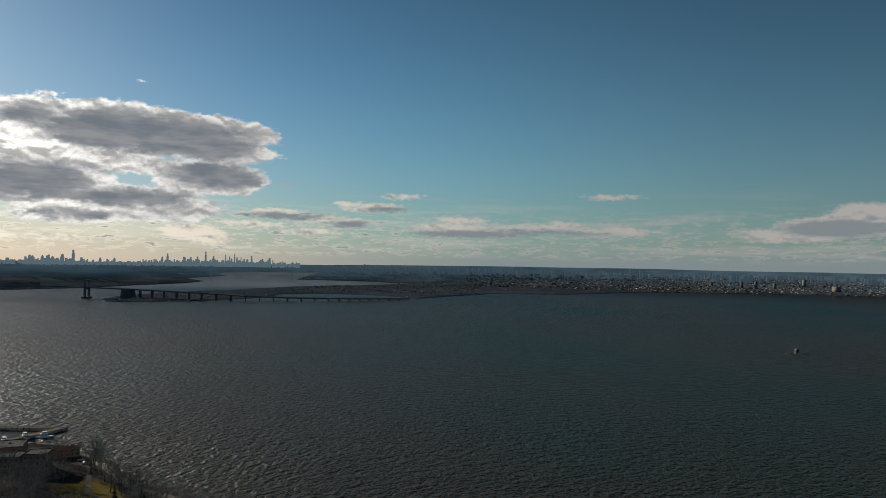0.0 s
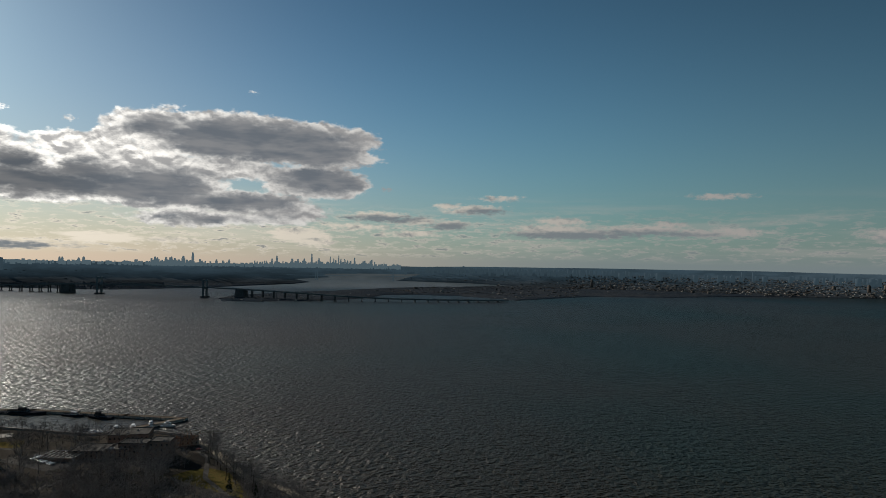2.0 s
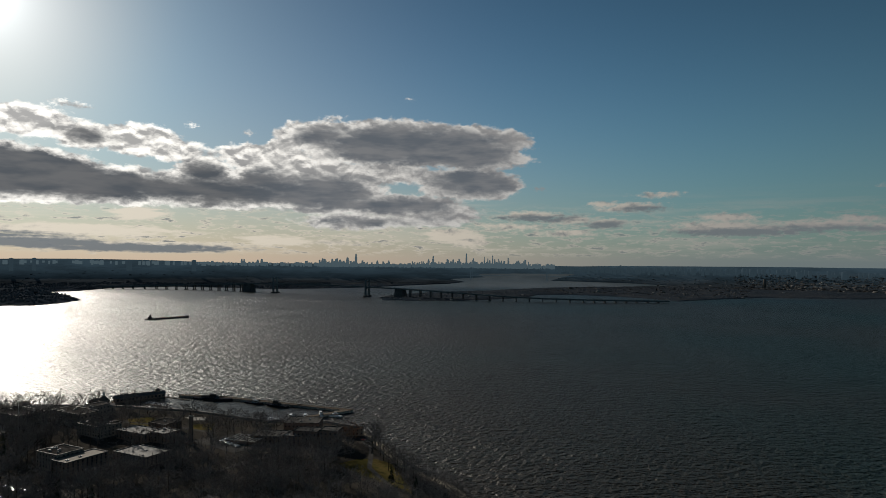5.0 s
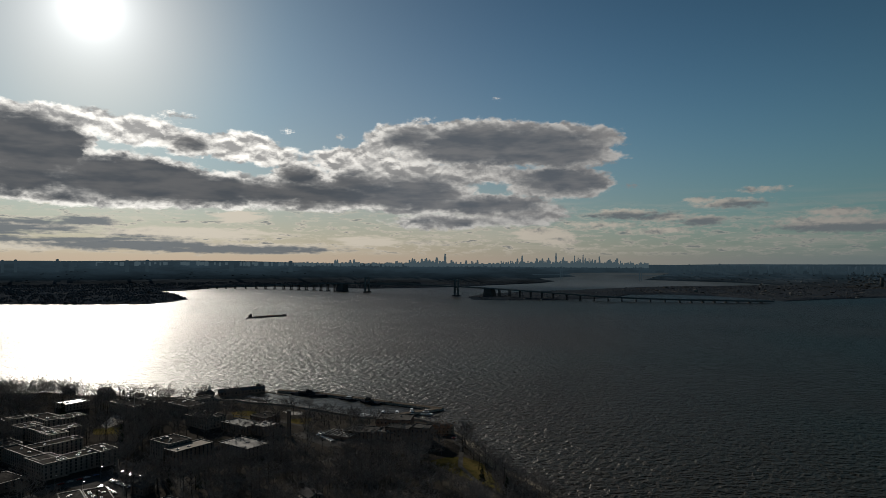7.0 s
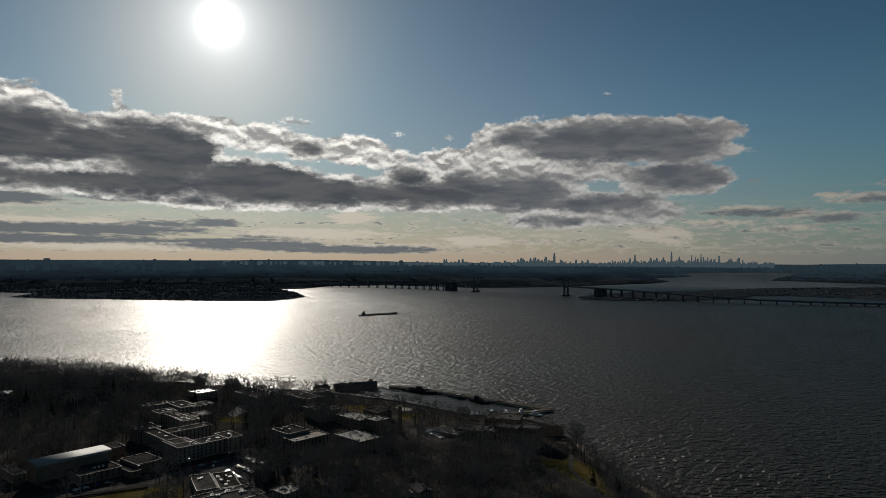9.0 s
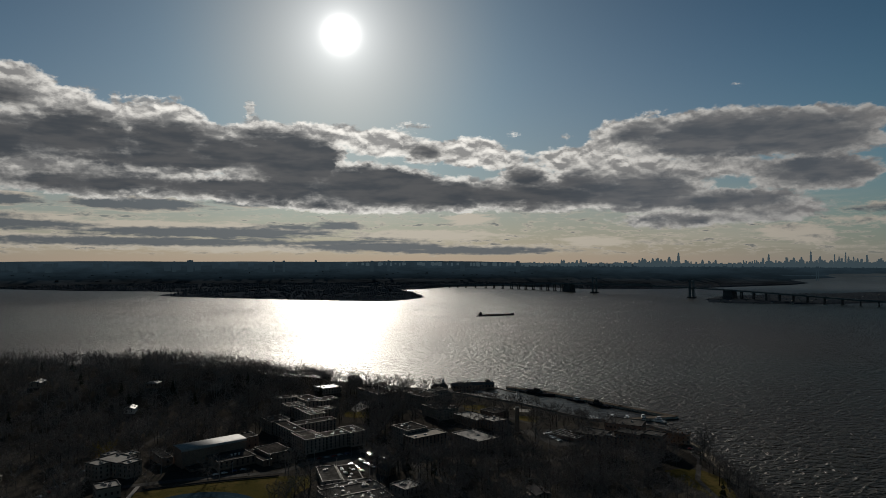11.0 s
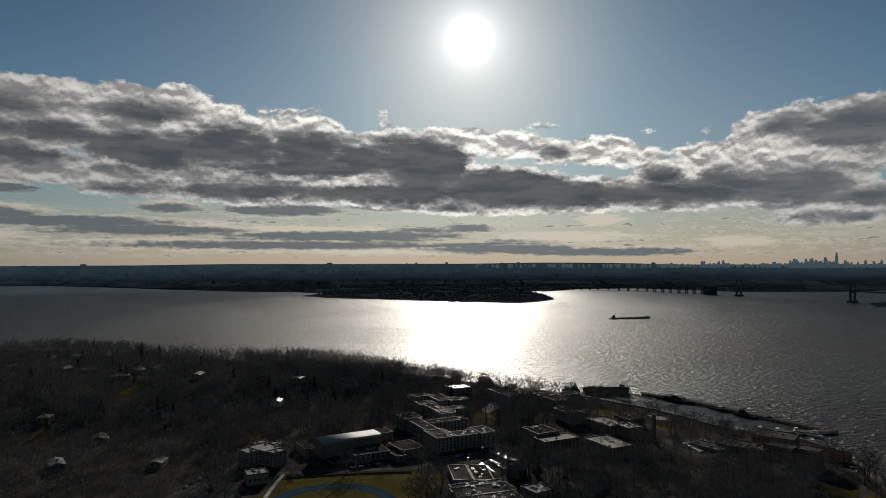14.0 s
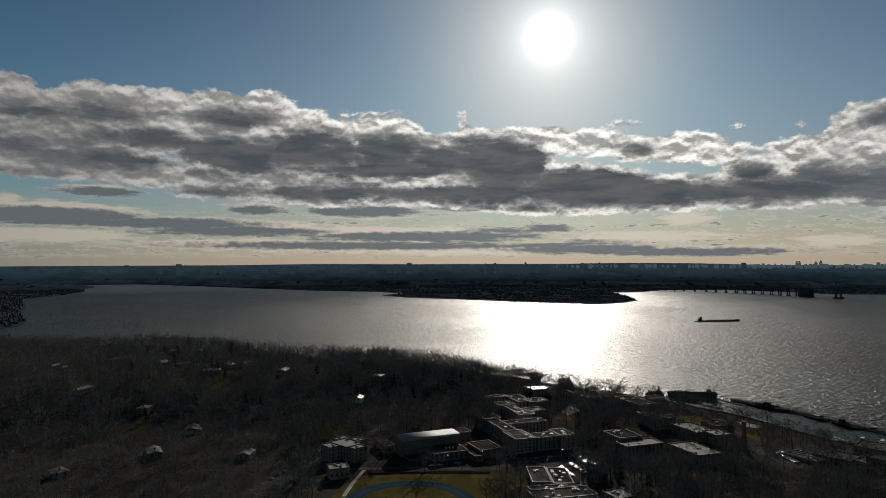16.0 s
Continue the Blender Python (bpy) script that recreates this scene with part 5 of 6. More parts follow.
def build_barge():
    ob = empty("barge", pose(-1542, 1365, 0, 0, 0, math.degrees(math.atan2(122, 25))))
    part("hull", hull(108, 21, 5.5, 0.10, 0.1), HULL_DARK, ob)
    part("deck_pipes", Shape().box(-46, 42, -1.2, 1.2, 3.3, 4.3).box(-2, 2, -8, 8, 3.3, 4.6).box(-26, -23, -8, 8, 3.3, 4.3).box(22, 25, -8, 8, 3.3, 4.3), RUST, ob)
    for x in (-36, -14, 8, 30):
        part("tank_hatch", Shape().lathe([(1.8, 3.2), (1.8, 4.8), (1.0, 5.2)], 10, (x, 4)), RUST, ob)
    part("bulwark", Shape().box(44, 49, -8, 8, 3.2, 5.6), HULL_DARK, ob)
    part("crane", Shape().tube([(0, 5, 3.2), (0, 5, 9)], [0.4, 0.3], 6).tube([(0, 5, 9), (9, 5, 6.6)], [0.25, 0.15], 5), STEEL, ob)
    tagged(ob, "long low tank barge lying on the glittering bay", "barge")
    ship("tugboat", -1555, 1299, math.degrees(math.atan2(122, 25)), 26, 8.0, HULL_DARK, HULL_DARK, "dark tugboat pushing at the barge's stern", [(-0.1, 0.28, 0.7, 1, 4.2), (0.05, 0.24, 0.5, 4.2, 6.4)], [(0.12, 13), (-0.1, 9)], "tugboat")


def build_lighthouse():
    ob = empty("lighthouse", pose(606, 1440, 0, 0, 0, 20) @ Matrix.Scale(0.66, 4))
    part("foundation", Shape().lathe([(8.5, -4), (7.4, 5.2), (7.8, 5.3), (7.8, 6.0)], 20), BRIDGE_STONE, ob, "round stone foundation")
    part("keepers_house", Shape().box(-5, 5, -4.5, 4.5, 6.0, 13.2), ROOF_DARK, ob, "dark brick dwelling")
    part("mansard_roof", Shape().box(-5.3, 5.3, -4.8, 4.8, 13.2, 16.2, taper=0.74), SHINGLE, ob)
    tower = part("tower", Shape().box(3.2, 6.6, -1.8, 1.8, 6.0, 17.0), ROOF_DARK, ob)
    part("lantern", Shape().lathe([(1.6, 17.0), (1.6, 17.3), (1.05, 17.3), (1.05, 19.4), (1.3, 19.5), (0.2, 20.8)], 10, (4.9, 0)), WHITE, tower, "white lantern room")
    part("gallery_rail", Shape().lathe([(1.7, 17.3), (1.7, 18.2), (1.62, 18.2), (1.62, 17.3)], 12, (4.9, 0)), DARK_STEEL, tower)
    add_windows(ob, -5, 5, -4.5, 4.5, 6, 7, 2, 3.2, "SEWN", (0.9, 1.6))
    rng = random.Random(3)
    tagged(ob, "square brick lighthouse house on a round stone base", "lighthouse")
    reef = Shape()
    for _ in range(90):
        a, r = rng.uniform(0, 6.283), rng.uniform(7.5, 17)
        w = rng.uniform(0.7, 1.8)
        reef.box(-w, w, -w, w, -2, rng.uniform(0.3, 1.6) * (1.4 - r / 17), pose(r * 1.6 * math.cos(a), r * math.sin(a), 0, rng.uniform(-20, 20), rng.uniform(-20, 20), rng.uniform(0, 90)), 0.7)
    thing("rock_reef", reef, BRIDGE_STONE, pose(606, 1440, 0, 0, 0, 20), "dark riprap rocks round the lighthouse base", "rocks", kind="stuff")


build_pier()
build_basin()
build_boathouse()
build_boats()
build_barge()
build_lighthouse()


# ---- bridges and the far city ----
def build_bridge():
    """The suspension bridge: towers, anchorages, cables, deck and long approach viaducts."""
    ob = empty("suspension_bridge", pose(-1995, 2654, 0))
    ox, oy = -1995, 2654
    for x in (-1720, -2270):
        tower = part("tower", Shape().box(x - ox - 9, x - ox + 9, -24, 24, -5, 6), BRIDGE_STONE, ob, "stone tower pier")
        for y in (-14, 14):
            part("leg", Shape().box(x - ox - 4.0, x - ox + 4.0, y - 3.4, y + 3.4, 6, 80, taper=0.86), BRIDGE_PAINT, tower)
        for z in (40, 75):
            part("cross_beam", Shape().box(x - ox - 2.8, x - ox + 2.8, -12, 12, z - 3, z + 3), BRIDGE_PAINT, tower)
    for x, w in ((-1540, 24), (-2442, 26)):
        part("anchorage", Shape().box(x - ox - w, x - ox + w, -22, 22, -5, 40, taper=0.80), BRIDGE_STONE, ob, "heavy concrete anchorage")
    # deck: x, y, height of the roadway
    line = [(-3230, 2400, 16), (-3120, 2500, 18), (-3026, 2573, 21), (-2863, 2630, 27), (-2650, 2654, 36), (-2442, 2654, 43), (-2270, 2654, 47), (-1995, 2654, 50), (-1720, 2654, 47),
            (-1540, 2654, 43), (-1390, 2664, 38), (-1240, 2688, 31), (-1062, 2712, 22), (-900, 2762, 16), (-741, 2830, 13), (-580, 2920, 11), (-420, 3022, 9)]
    piers = []
    for (x0, y0, z0), (x1, y1, z1) in zip(line, line[1:]):
        n = math.hypot(x1 - x0, y1 - y0)
        m = pose(x0 - ox, y0 - oy, z0, 0, -math.degrees(math.atan2(z1 - z0, n)), math.degrees(math.atan2(y1 - y0, x1 - x0)))
        deck = part("deck", Shape().box(-0.5, n + 0.5, -13, 13, -1.2, 0, m).box(-0.5, n + 0.5, -11, -9.5, -4.6, -1.2, m).box(-0.5, n + 0.5, 9.5, 11, -4.6, -1.2, m), BRIDGE_PAINT, ob)
        part("parapet", Shape().box(-0.5, n + 0.5, -13, -12.6, 0, 1.1, m).box(-0.5, n + 0.5, 12.6, 13, 0, 1.1, m), BRIDGE_PAINT, deck)
        if not -2450 < x0 < -1545:
            k = max(1, round(n / 52))
            piers += [(x0 + (x1 - x0) * i / k, y0 + (y1 - y0) * i / k, z0 + (z1 - z0) * i / k, math.degrees(math.atan2(y1 - y0, x1 - x0))) for i in range(k)]
    for x, y, z, a in piers:
        if abs(x + 1540) < 30:
            continue
        m = pose(x - ox, y - oy, 0, 0, 0, a)
        pier = part("viaduct_pier", Shape().box(-3.2, 3.2, -13, 13, -5, 2.5, m), BRIDGE_STONE, ob)
        part("column", Shape().box(-1.8, 1.8, -9, -4.5, 2.5, z - 6.5, m).box(-1.8, 1.8, 4.5, 9, 2.5, z - 6.5, m).box(-1.8, 1.8, -11, 11, z - 6.5, z - 4.4, m), BRIDGE_STONE, pier)
    for y in (-14, 14):
        pts = []
        for i in range(41):
            t = i / 40
            pts.append((-2270 + 550 * t - ox, y, 53 + 26 * (2 * t - 1) ** 2))
        left = [(-2442 + 172 * i / 8 - ox, y, 40 + 39 * (i / 8) ** 1.25) for i in range(8)]
        right = [(-1720 + 180 * i / 8 - ox, y, 40 + 39 * (1 - i / 8) ** 1.25) for i in range(1, 9)]
        cable = part("main_cable", Shape().tube(left + pts + right, [0.45] * (len(left) + len(pts) + len(right)), 5), BRIDGE_PAINT, ob)
        hang = Shape()
        for p in pts[1:-1]:
            hang.tube([(p[0], y, 49), (p[0], y, p[2])], [0.12, 0.12], 3, False)
        part("hangers", hang, BRIDGE_PAINT, cable)
    tagged(ob, "long grey suspension bridge with stone anchorages and approach viaducts", "bridge")


def polar(az, r, z=0.0):
    a = radians(az)
    return (-math.sin(a) * r, math.cos(a) * r, z)


def far_box(az, r, width, depth, z0, z1, taper=1.0):
    """The eight corners of a building far away, drawn in."""
    a = radians(az)
    c, s = math.cos(a), math.sin(a)
    out = []
    for z, k in ((z0, 1.0), (z1, taper)):
        for x, y in ((-1, -1), (1, -1), (1, 1), (-1, 1)):
            lx, ly = x * width / 2 * k, r + y * depth / 2 * k
            out.append((lx * c - ly * s, lx * s + ly * c, z))
    return drawn_in(out)


BOX_FACES = np.array([(3, 2, 1, 0), (4, 5, 6, 7), (0, 1, 5, 4), (1, 2, 6, 5), (2, 3, 7, 6), (3, 0, 4, 7)])


def build_far_bridge():
    ob = empty("far_bridge", pose(0, 0, 0))
    r = 5900
    for az in (17.7, 24.1):
        rr = r if az < 20 else 6100
        tower = part("tower", triangles("tower", np.concatenate([far_box(az - 0.07, rr, 6, 8, 0, 112), far_box(az + 0.07, rr, 6, 8, 0, 112)]), FAR_HAZE, np.concatenate([BOX_FACES, BOX_FACES + 8])), FAR_HAZE, ob)
        part("cross_beam", triangles("cross_beam", far_box(az, rr, 20, 6, 104, 112), FAR_HAZE, BOX_FACES), FAR_HAZE, tower)
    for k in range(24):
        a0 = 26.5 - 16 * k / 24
        part("deck", triangles("deck", far_box(a0 - 0.33, r, 5900 * radians(0.68), 20, 43, 45.5), FAR_HAZE, BOX_FACES), FAR_HAZE, ob)
    tagged(ob, "distant suspension bridge over the river, hazy grey", "bridge")


# the towers that stand out of the skyline: azimuth, elevation of the top, width in metres
SKYLINE = [(33.92, 0.49, 55), (27.37, 0.37, 45), (24.53, 0.60, 40), (23.00, 0.36, 26), (22.71, 0.20, 30), (22.30, 0.48, 28), (22.12, 0.15, 40), (21.55, 0.02, 45), (21.33, -0.01, 45),
           (23.93, 0.20, 45), (27.76, 0.08, 50), (25.15, 0.14, 50), (25.66, 0.09, 55), (36.70, 0.05, 60), (36.53, 0.0, 60), (35.90, 0.03, 60), (35.50, 0.08, 55), (34.63, 0.15, 75),
           (35.25, -0.04, 70), (41.65, -0.05, 60), (43.23, -0.08, 50), (43.05, -0.08, 50), (41.97, -0.12, 60), (31.15, -0.07, 50), (32.12, -0.08, 55)]


def build_skyline():
    for az, el, w in SKYLINE:
        r = 15500.0
        z1 = EYE + r * math.tan(radians(el))
        ob = empty("skyscraper", pose(0, 0, 0))
        h = z1 - 20
        parts = [far_box(az, r, w, w, 0, 20 + h * 0.72)]
        part("shaft", triangles("shaft", parts[0], SKYLINE_HAZE, BOX_FACES), SKYLINE_HAZE, ob)
        part("upper_shaft", triangles("upper_shaft", far_box(az, r, w * 0.7, w * 0.7, 20 + h * 0.72, 20 + h * 0.93), SKYLINE_HAZE, BOX_FACES), SKYLINE_HAZE, ob)
        part("spire" if el > 0.3 else "crown", triangles("top", far_box(az, r, w * 0.4, w * 0.4, 20 + h * 0.93, z1, 0.25 if el > 0.3 else 0.9), SKYLINE_HAZE, BOX_FACES), SKYLINE_HAZE, ob)
        tagged(ob, "hazy blue-grey skyscraper of the distant skyline", "skyscraper", "distant skyline")
    # the mass of lower buildings
    rng = np.random.RandomState(11)
    boxes, low = [], []

    def crowd(n, lo, hi, mean, spread, width, r0=14000, r1=17500, into=None):
        for _ in range(n):
            az, r = rng.uniform(lo, hi), rng.uniform(r0, r1)
            el = mean + spread * abs(rng.randn()) * (0.4 + 0.6 * rng.rand())
            (boxes if into is None else into).append(far_box(az, r, rng.uniform(0.5, 1.5) * width, 40, 0, EYE + r * math.tan(radians(min(el, mean + 3 * spread)))))

    crowd(520, 17.0, 29.5, -0.44, 0.16, 34)
    crowd(240, 19.5, 26.5, -0.38, 0.22, 30)
    crowd(180, 29.5, 37.2, -0.46, 0.14, 36)
    crowd(90, 33.2, 37.0, -0.38, 0.18, 38)
    crowd(110, 37.0, 46.0, -0.42, 0.11, 40)
    crowd(60, 46.0, 62.0, -0.36, 0.04, 60)
    crowd(170, -2.0, 17.0, -0.52, 0.09, 34, 9000, 13000, low)
    crowd(110, -30.0, -1.0, -0.66, 0.10, 40, 8000, 12000, low)
    crowd(70, 60.0, 106.0, -0.42, 0.06, 60, 9000, 15000, low)
    f = np.concatenate([BOX_FACES + 8 * k for k in range(len(boxes))])
    thing("distant_skyline", triangles("distant_skyline", np.concatenate(boxes), SKYLINE_HAZE, f), SKYLINE_HAZE, pose(0, 0, 0), "hazy blue-grey crowd of distant city buildings", "skyline", kind="stuff")
    f = np.concatenate([BOX_FACES + 8 * k for k in range(len(low))])
    thing("distant_suburbs", triangles("distant_suburbs", np.concatenate(low), FAR_HAZE, f), FAR_HAZE, pose(0, 0, 0), "hazy low blocks scattered along the horizon", "skyline", kind="stuff")


def scatter_buildings(name, n, lo, hi, r0, r1, material, label, size, tall, seed, power=1.0):
    rng = np.random.RandomState(seed)
    r = r0 * (r1 / r0) ** (rng.rand(n) ** power)
    az = rng.uniform(lo, hi, n)
    a = np.radians(az)
    x, y = -np.sin(a) * r, np.cos(a) * r
    z = far_z(x, y)
    boxes = [far_box(az[i], r[i], rng.uniform(0.5, 1.8) * size, rng.uniform(0.6, 1.4) * size * 0.8, z[i] - 5, z[i] + rng.uniform(0.6, 1.5) * tall * (1 + 2.5 * (rng.rand() < 0.04)))
             for i in range(n) if z[i] > 2]
    f = np.concatenate([BOX_FACES + 8 * k for k in range(len(boxes))])
    thing(name, triangles(name, np.concatenate(boxes), material, f), material, pose(0, 0, 0), label, "buildings", kind="stuff")


def build_far_city():
    scatter_buildings("distant_town", 5600, -34, 3, 4650, 11500, FAR_BRONX, "brown and grey low buildings crowded along the far shore", 17, 2.2, 21, 0.85)
    scatter_buildings("distant_town", 1500, -34, 2, 4650, 11000, FAR_PALE, "pale sunlit houses scattered over the far shore", 15, 2.4, 26, 0.85)
    scatter_buildings("distant_town", 420, 2, 18, 3600, 9000, FAR_BRONX, "grey houses and sheds on the far shore", 13, 2.0, 22)
    scatter_buildings("distant_town", 260, -2, 22, 3000, 9000, FAR_PALE, "pale houses scattered over the far wooded shore", 11, 2.2, 27)
    scatter_buildings("distant_town", 110, 20, 33.5, 2460, 3300, FAR_PALE, "pale sheds and houses on the low peninsula", 7, 2.4, 25)
    scatter_buildings("distant_town", 500, 40, 108, 2400, 9000, FAR_HOUSE, "dim low buildings among woods across the bay", 16, 3.0, 23)
    # blocks that stand out: azimuth, distance, width, elevation of the top
    for az, r, w, el in ((0.9, 5200, 20, -1.18), (-7.0, 4600, 24, -1.85), (-8.2, 4600, 22, -1.88), (-25.4, 5600, 55, -1.25), (-29.4, 5600, 60, -1.22), (-19.0, 6000, 24, -1.05), (-20.0, 6000, 24, -1.02),
                         (-21.3, 6000, 28, -1.12), (-16.8, 6200, 30, -1.2), (-23.3, 7000, 34, -0.8), (-10.6, 8500, 26, -0.28), (-11.4, 8500, 26, -0.30), (-5.2, 5600, 70, -1.6), (-1.8, 5800, 60, -1.55),
                         (-4.5, 9000, 60, -0.5), (-3.4, 9000, 50, -0.5), (1.8, 9000, 60, -0.42), (73.9, 8800, 70, -0.12), (75.1, 8800, 50, -0.22),
                         (64.0, 8600, 30, -0.12), (66.6, 8600, 30, -0.15), (67.4, 8600, 26, -0.2), (59.3, 8600, 40, -0.18), (57.9, 8600, 36, -0.15), (51.6, 8600, 60, -0.22), (46.9, 8600, 50, -0.2), (92.5, 9000, 70, -0.15)):
        x, y, _ = polar(az, r)
        z = float(far_z(np.array([x]), np.array([y]))[0])
        top = EYE + r * math.tan(radians(el))
        ob = empty("tower_block", pose(0, 0, 0))
        mat = FAR_BRICK if az < 5 and r < 8000 else FAR_HAZE if r > 8000 else FAR_TOWER
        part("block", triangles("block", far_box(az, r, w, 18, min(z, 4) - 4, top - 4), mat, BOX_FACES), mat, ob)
        part("roof_house", triangles("roof_house", far_box(az, r, w * 0.4, 8, top - 4, top), mat, BOX_FACES), mat, ob)
        tagged(ob, "pale distant tower block above the far shore" if az < 5 else "dark distant tower block above the woods", "tower block", "distant tower blocks")


def build_far_trees():
    """Crowns of the woods on the shores across the bay."""
    rng = np.random.RandomState(31)
    for n, lo, hi, r0, r1 in ((24000, 36, 107, 1750, 4700), (6500, 2, 31, 2420, 5000), (2600, -34, 2, 4550, 8200)):
        r, az = np.sqrt(rng.uniform(r0 ** 2, r1 ** 2, n)), np.radians(rng.uniform(lo, hi, n))
        x, y = -np.sin(az) * r, np.cos(az) * r
        ok = inside(x, y, FAR_SHORE) & (edge_distance(x, y, FAR_SHORE) > 6) & (ripple_field(x, y, 400, 14) > -0.45)
        x, y = x[ok], y[ok]
        z, w, h, turn = far_z(x, y), rng.uniform(3, 6.5, len(x)) * (0.62 if hi < 40 else 1.0), rng.uniform(4, 9, len(x)) * (0.36 if hi < 40 else 1.0), rng.uniform(0, 6.28, len(x))
        ring = [(k * 1.2566, 1.0, 0.0) for k in range(5)] + [(k * 1.2566 + 0.6, 0.68, 0.72) for k in range(5)]
        corners = [np.stack([x + w * s * np.cos(turn + a), y + w * s * np.sin(turn + a), z + h * t + h * 0.12 * rng.randn(len(x))], -1) for a, s, t in ring] + [np.stack([x, y, z + h], -1)]
        p = drawn_in(np.stack(corners, 1).reshape(-1, 3))
        f = []
        for k in range(5):
            j = (k + 1) % 5
            f += [(k, j, 5 + k), (j, 5 + j, 5 + k), (5 + k, 5 + j, 10)]
        faces = (np.array(f)[None] + 11 * np.arange(len(x))[:, None, None]).reshape(-1, 3)
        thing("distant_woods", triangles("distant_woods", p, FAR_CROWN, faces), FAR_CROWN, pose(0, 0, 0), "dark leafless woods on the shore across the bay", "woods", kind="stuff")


build_far_trees()
build_bridge()
build_far_bridge()
build_skyline()
build_far_city()


# ---- trees ----
def branch_tris(p0, p1, r0, r1):
    """A three-sided tapered limb."""
    p0, p1 = np.array(p0), np.array(p1)
    way = (p1 - p0) / (np.linalg.norm(p1 - p0) + 1e-9)
    side = np.cross(way, (0, 0, 1.0) if abs(way[2]) < 0.9 else (1.0, 0, 0))
    side /= np.linalg.norm(side)
    up = np.cross(side, way)
    a = [p0 + r0 * (math.cos(t) * side + math.sin(t) * up) for t in (0, 2.094, 4.189)]
    b = [p1 + r1 * (math.cos(t) * side + math.sin(t) * up) for t in (0, 2.094, 4.189)]
    out = []
    for k in range(3):
        j = (k + 1) % 3
        out += [a[k], a[j], b[j], a[k], b[j], b[k]]
    return out


def bare_tree(seed, height=16.0, limbs=9, shoots=5, twigs=6, twig_width=0.11, spread=0.42, droop=0.0, lift=(0.45, 1.0), light=False):
    """Trunk and crown of a leafless tree as triangle corners: limbs fork from the trunk, shoots from the limbs, twigs from the shoots."""
    rng = np.random.RandomState(seed)
    trunk, crown = [], []
    lean = rng.randn(2) * 0.03 * height
    top = np.array([lean[0], lean[1], height * 0.78])
    base_r = height * 0.022
    mid = top * 0.5 + np.array([*rng.randn(2) * 0.15, 0])
    trunk += branch_tris((0, 0, -1.0), mid, base_r, base_r * 0.65) + branch_tris(mid, top, base_r * 0.65, base_r * 0.2)
    for k in range(limbs):
        t = 0.30 + 0.66 * (k + rng.rand() * 0.6) / limbs
        start = (mid * (t / 0.5) if t < 0.5 else mid + (top - mid) * (t - 0.5) * 2)
        a = 2.4 * k + rng.rand()
        reach = height * spread * (1.12 - 0.75 * abs(t - 0.45)) * rng.uniform(0.75, 1.15)
        rise = reach * rng.uniform(*lift)
        end = start + np.array([math.cos(a) * reach, math.sin(a) * reach, rise])
        knee = start + (end - start) * 0.5 + np.array([0, 0, -0.06 * reach])
        crown += branch_tris(start, knee, base_r * 0.40, base_r * 0.24) + branch_tris(knee, end, base_r * 0.24, base_r * 0.07)
        for j in range(shoots):
            u = 0.25 + 0.75 * (j + rng.rand()) / shoots
            s = knee + (end - knee) * (u - 0.5) * 2 if u > 0.5 else start + (knee - start) * u * 2
            d = (end - start) / reach * 0.5 + rng.randn(3) * 0.55 + np.array([0, 0, 0.35 - droop])
            tip = s + d / np.linalg.norm(d) * reach * rng.uniform(0.30, 0.55)
            if light:
                flank = np.cross(tip - s, rng.randn(3))
                flank = flank / np.linalg.norm(flank) * base_r * 0.22
                crown += [s - flank, s + flank, tip]
            else:
                crown += branch_tris(s, tip, base_r * 0.13, base_r * 0.04)
            for _ in range(twigs):
                v = s + (tip - s) * rng.uniform(0.25, 1.0)
                w = rng.randn(3) + np.array([0, 0, 0.5 - 2 * droop]) + d * 0.8
                w = w / np.linalg.norm(w) * height * rng.uniform(0.06, 0.13)
                side = np.cross(w, rng.randn(3))
                side = side / np.linalg.norm(side) * twig_width
                crown += [v - side, v + side, v + w]
    return np.array(trunk), np.array(crown)


def conifer(seed, height=14.0):
    rng = np.random.RandomState(seed)
    trunk = branch_tris((0, 0, -1), (0, 0, height * 0.95), height * 0.016, 0.03)
    crown = []
    for k in range(150):
        t = 0.12 + 0.86 * rng.rand() ** 0.8
        a, reach = rng.rand() * 6.283, height * 0.24 * (1.06 - t) * rng.uniform(0.6, 1.15)
        p = np.array([0, 0, t * height])
        tip = p + np.array([math.cos(a) * reach, math.sin(a) * reach, -0.25 * reach])
        side = np.array([-math.sin(a), math.cos(a), 0.2]) * reach * 0.32
        m = p + (tip - p) * 0.45
        crown += [p, m - side, tip, p, tip, m + side, p, m + np.array([0, 0, 0.2 * reach]), tip]
    return np.array(trunk), np.array(crown)


KINDS = []
for seed, h, sp in ((1, 17, 0.40), (2, 15, 0.46), (3, 19, 0.36), (4, 14, 0.48), (5, 16, 0.42)):
    tr, cr = bare_tree(seed, h, 9, 6, 13, 0.06, sp)
    KINDS.append((triangles("trunk", tr, BARK), triangles("crown", cr, TWIG)))
tr, cr = conifer(3)
FIR = (triangles("trunk", tr, BARK), triangles("crown", cr, NEEDLE))
tr, cr = bare_tree(9, 11, 16, 8, 14, 0.06, 0.75, 0.45)
WILLOW = (triangles("trunk", tr, BARK), triangles("crown", cr, TWIG_ORANGE))
tr, cr = bare_tree(10, 9, 14, 8, 12, 0.06, 0.7, 0.35)
YELLOW = (triangles("trunk", tr, BARK), triangles("crown", cr, TWIG_YELLOW))


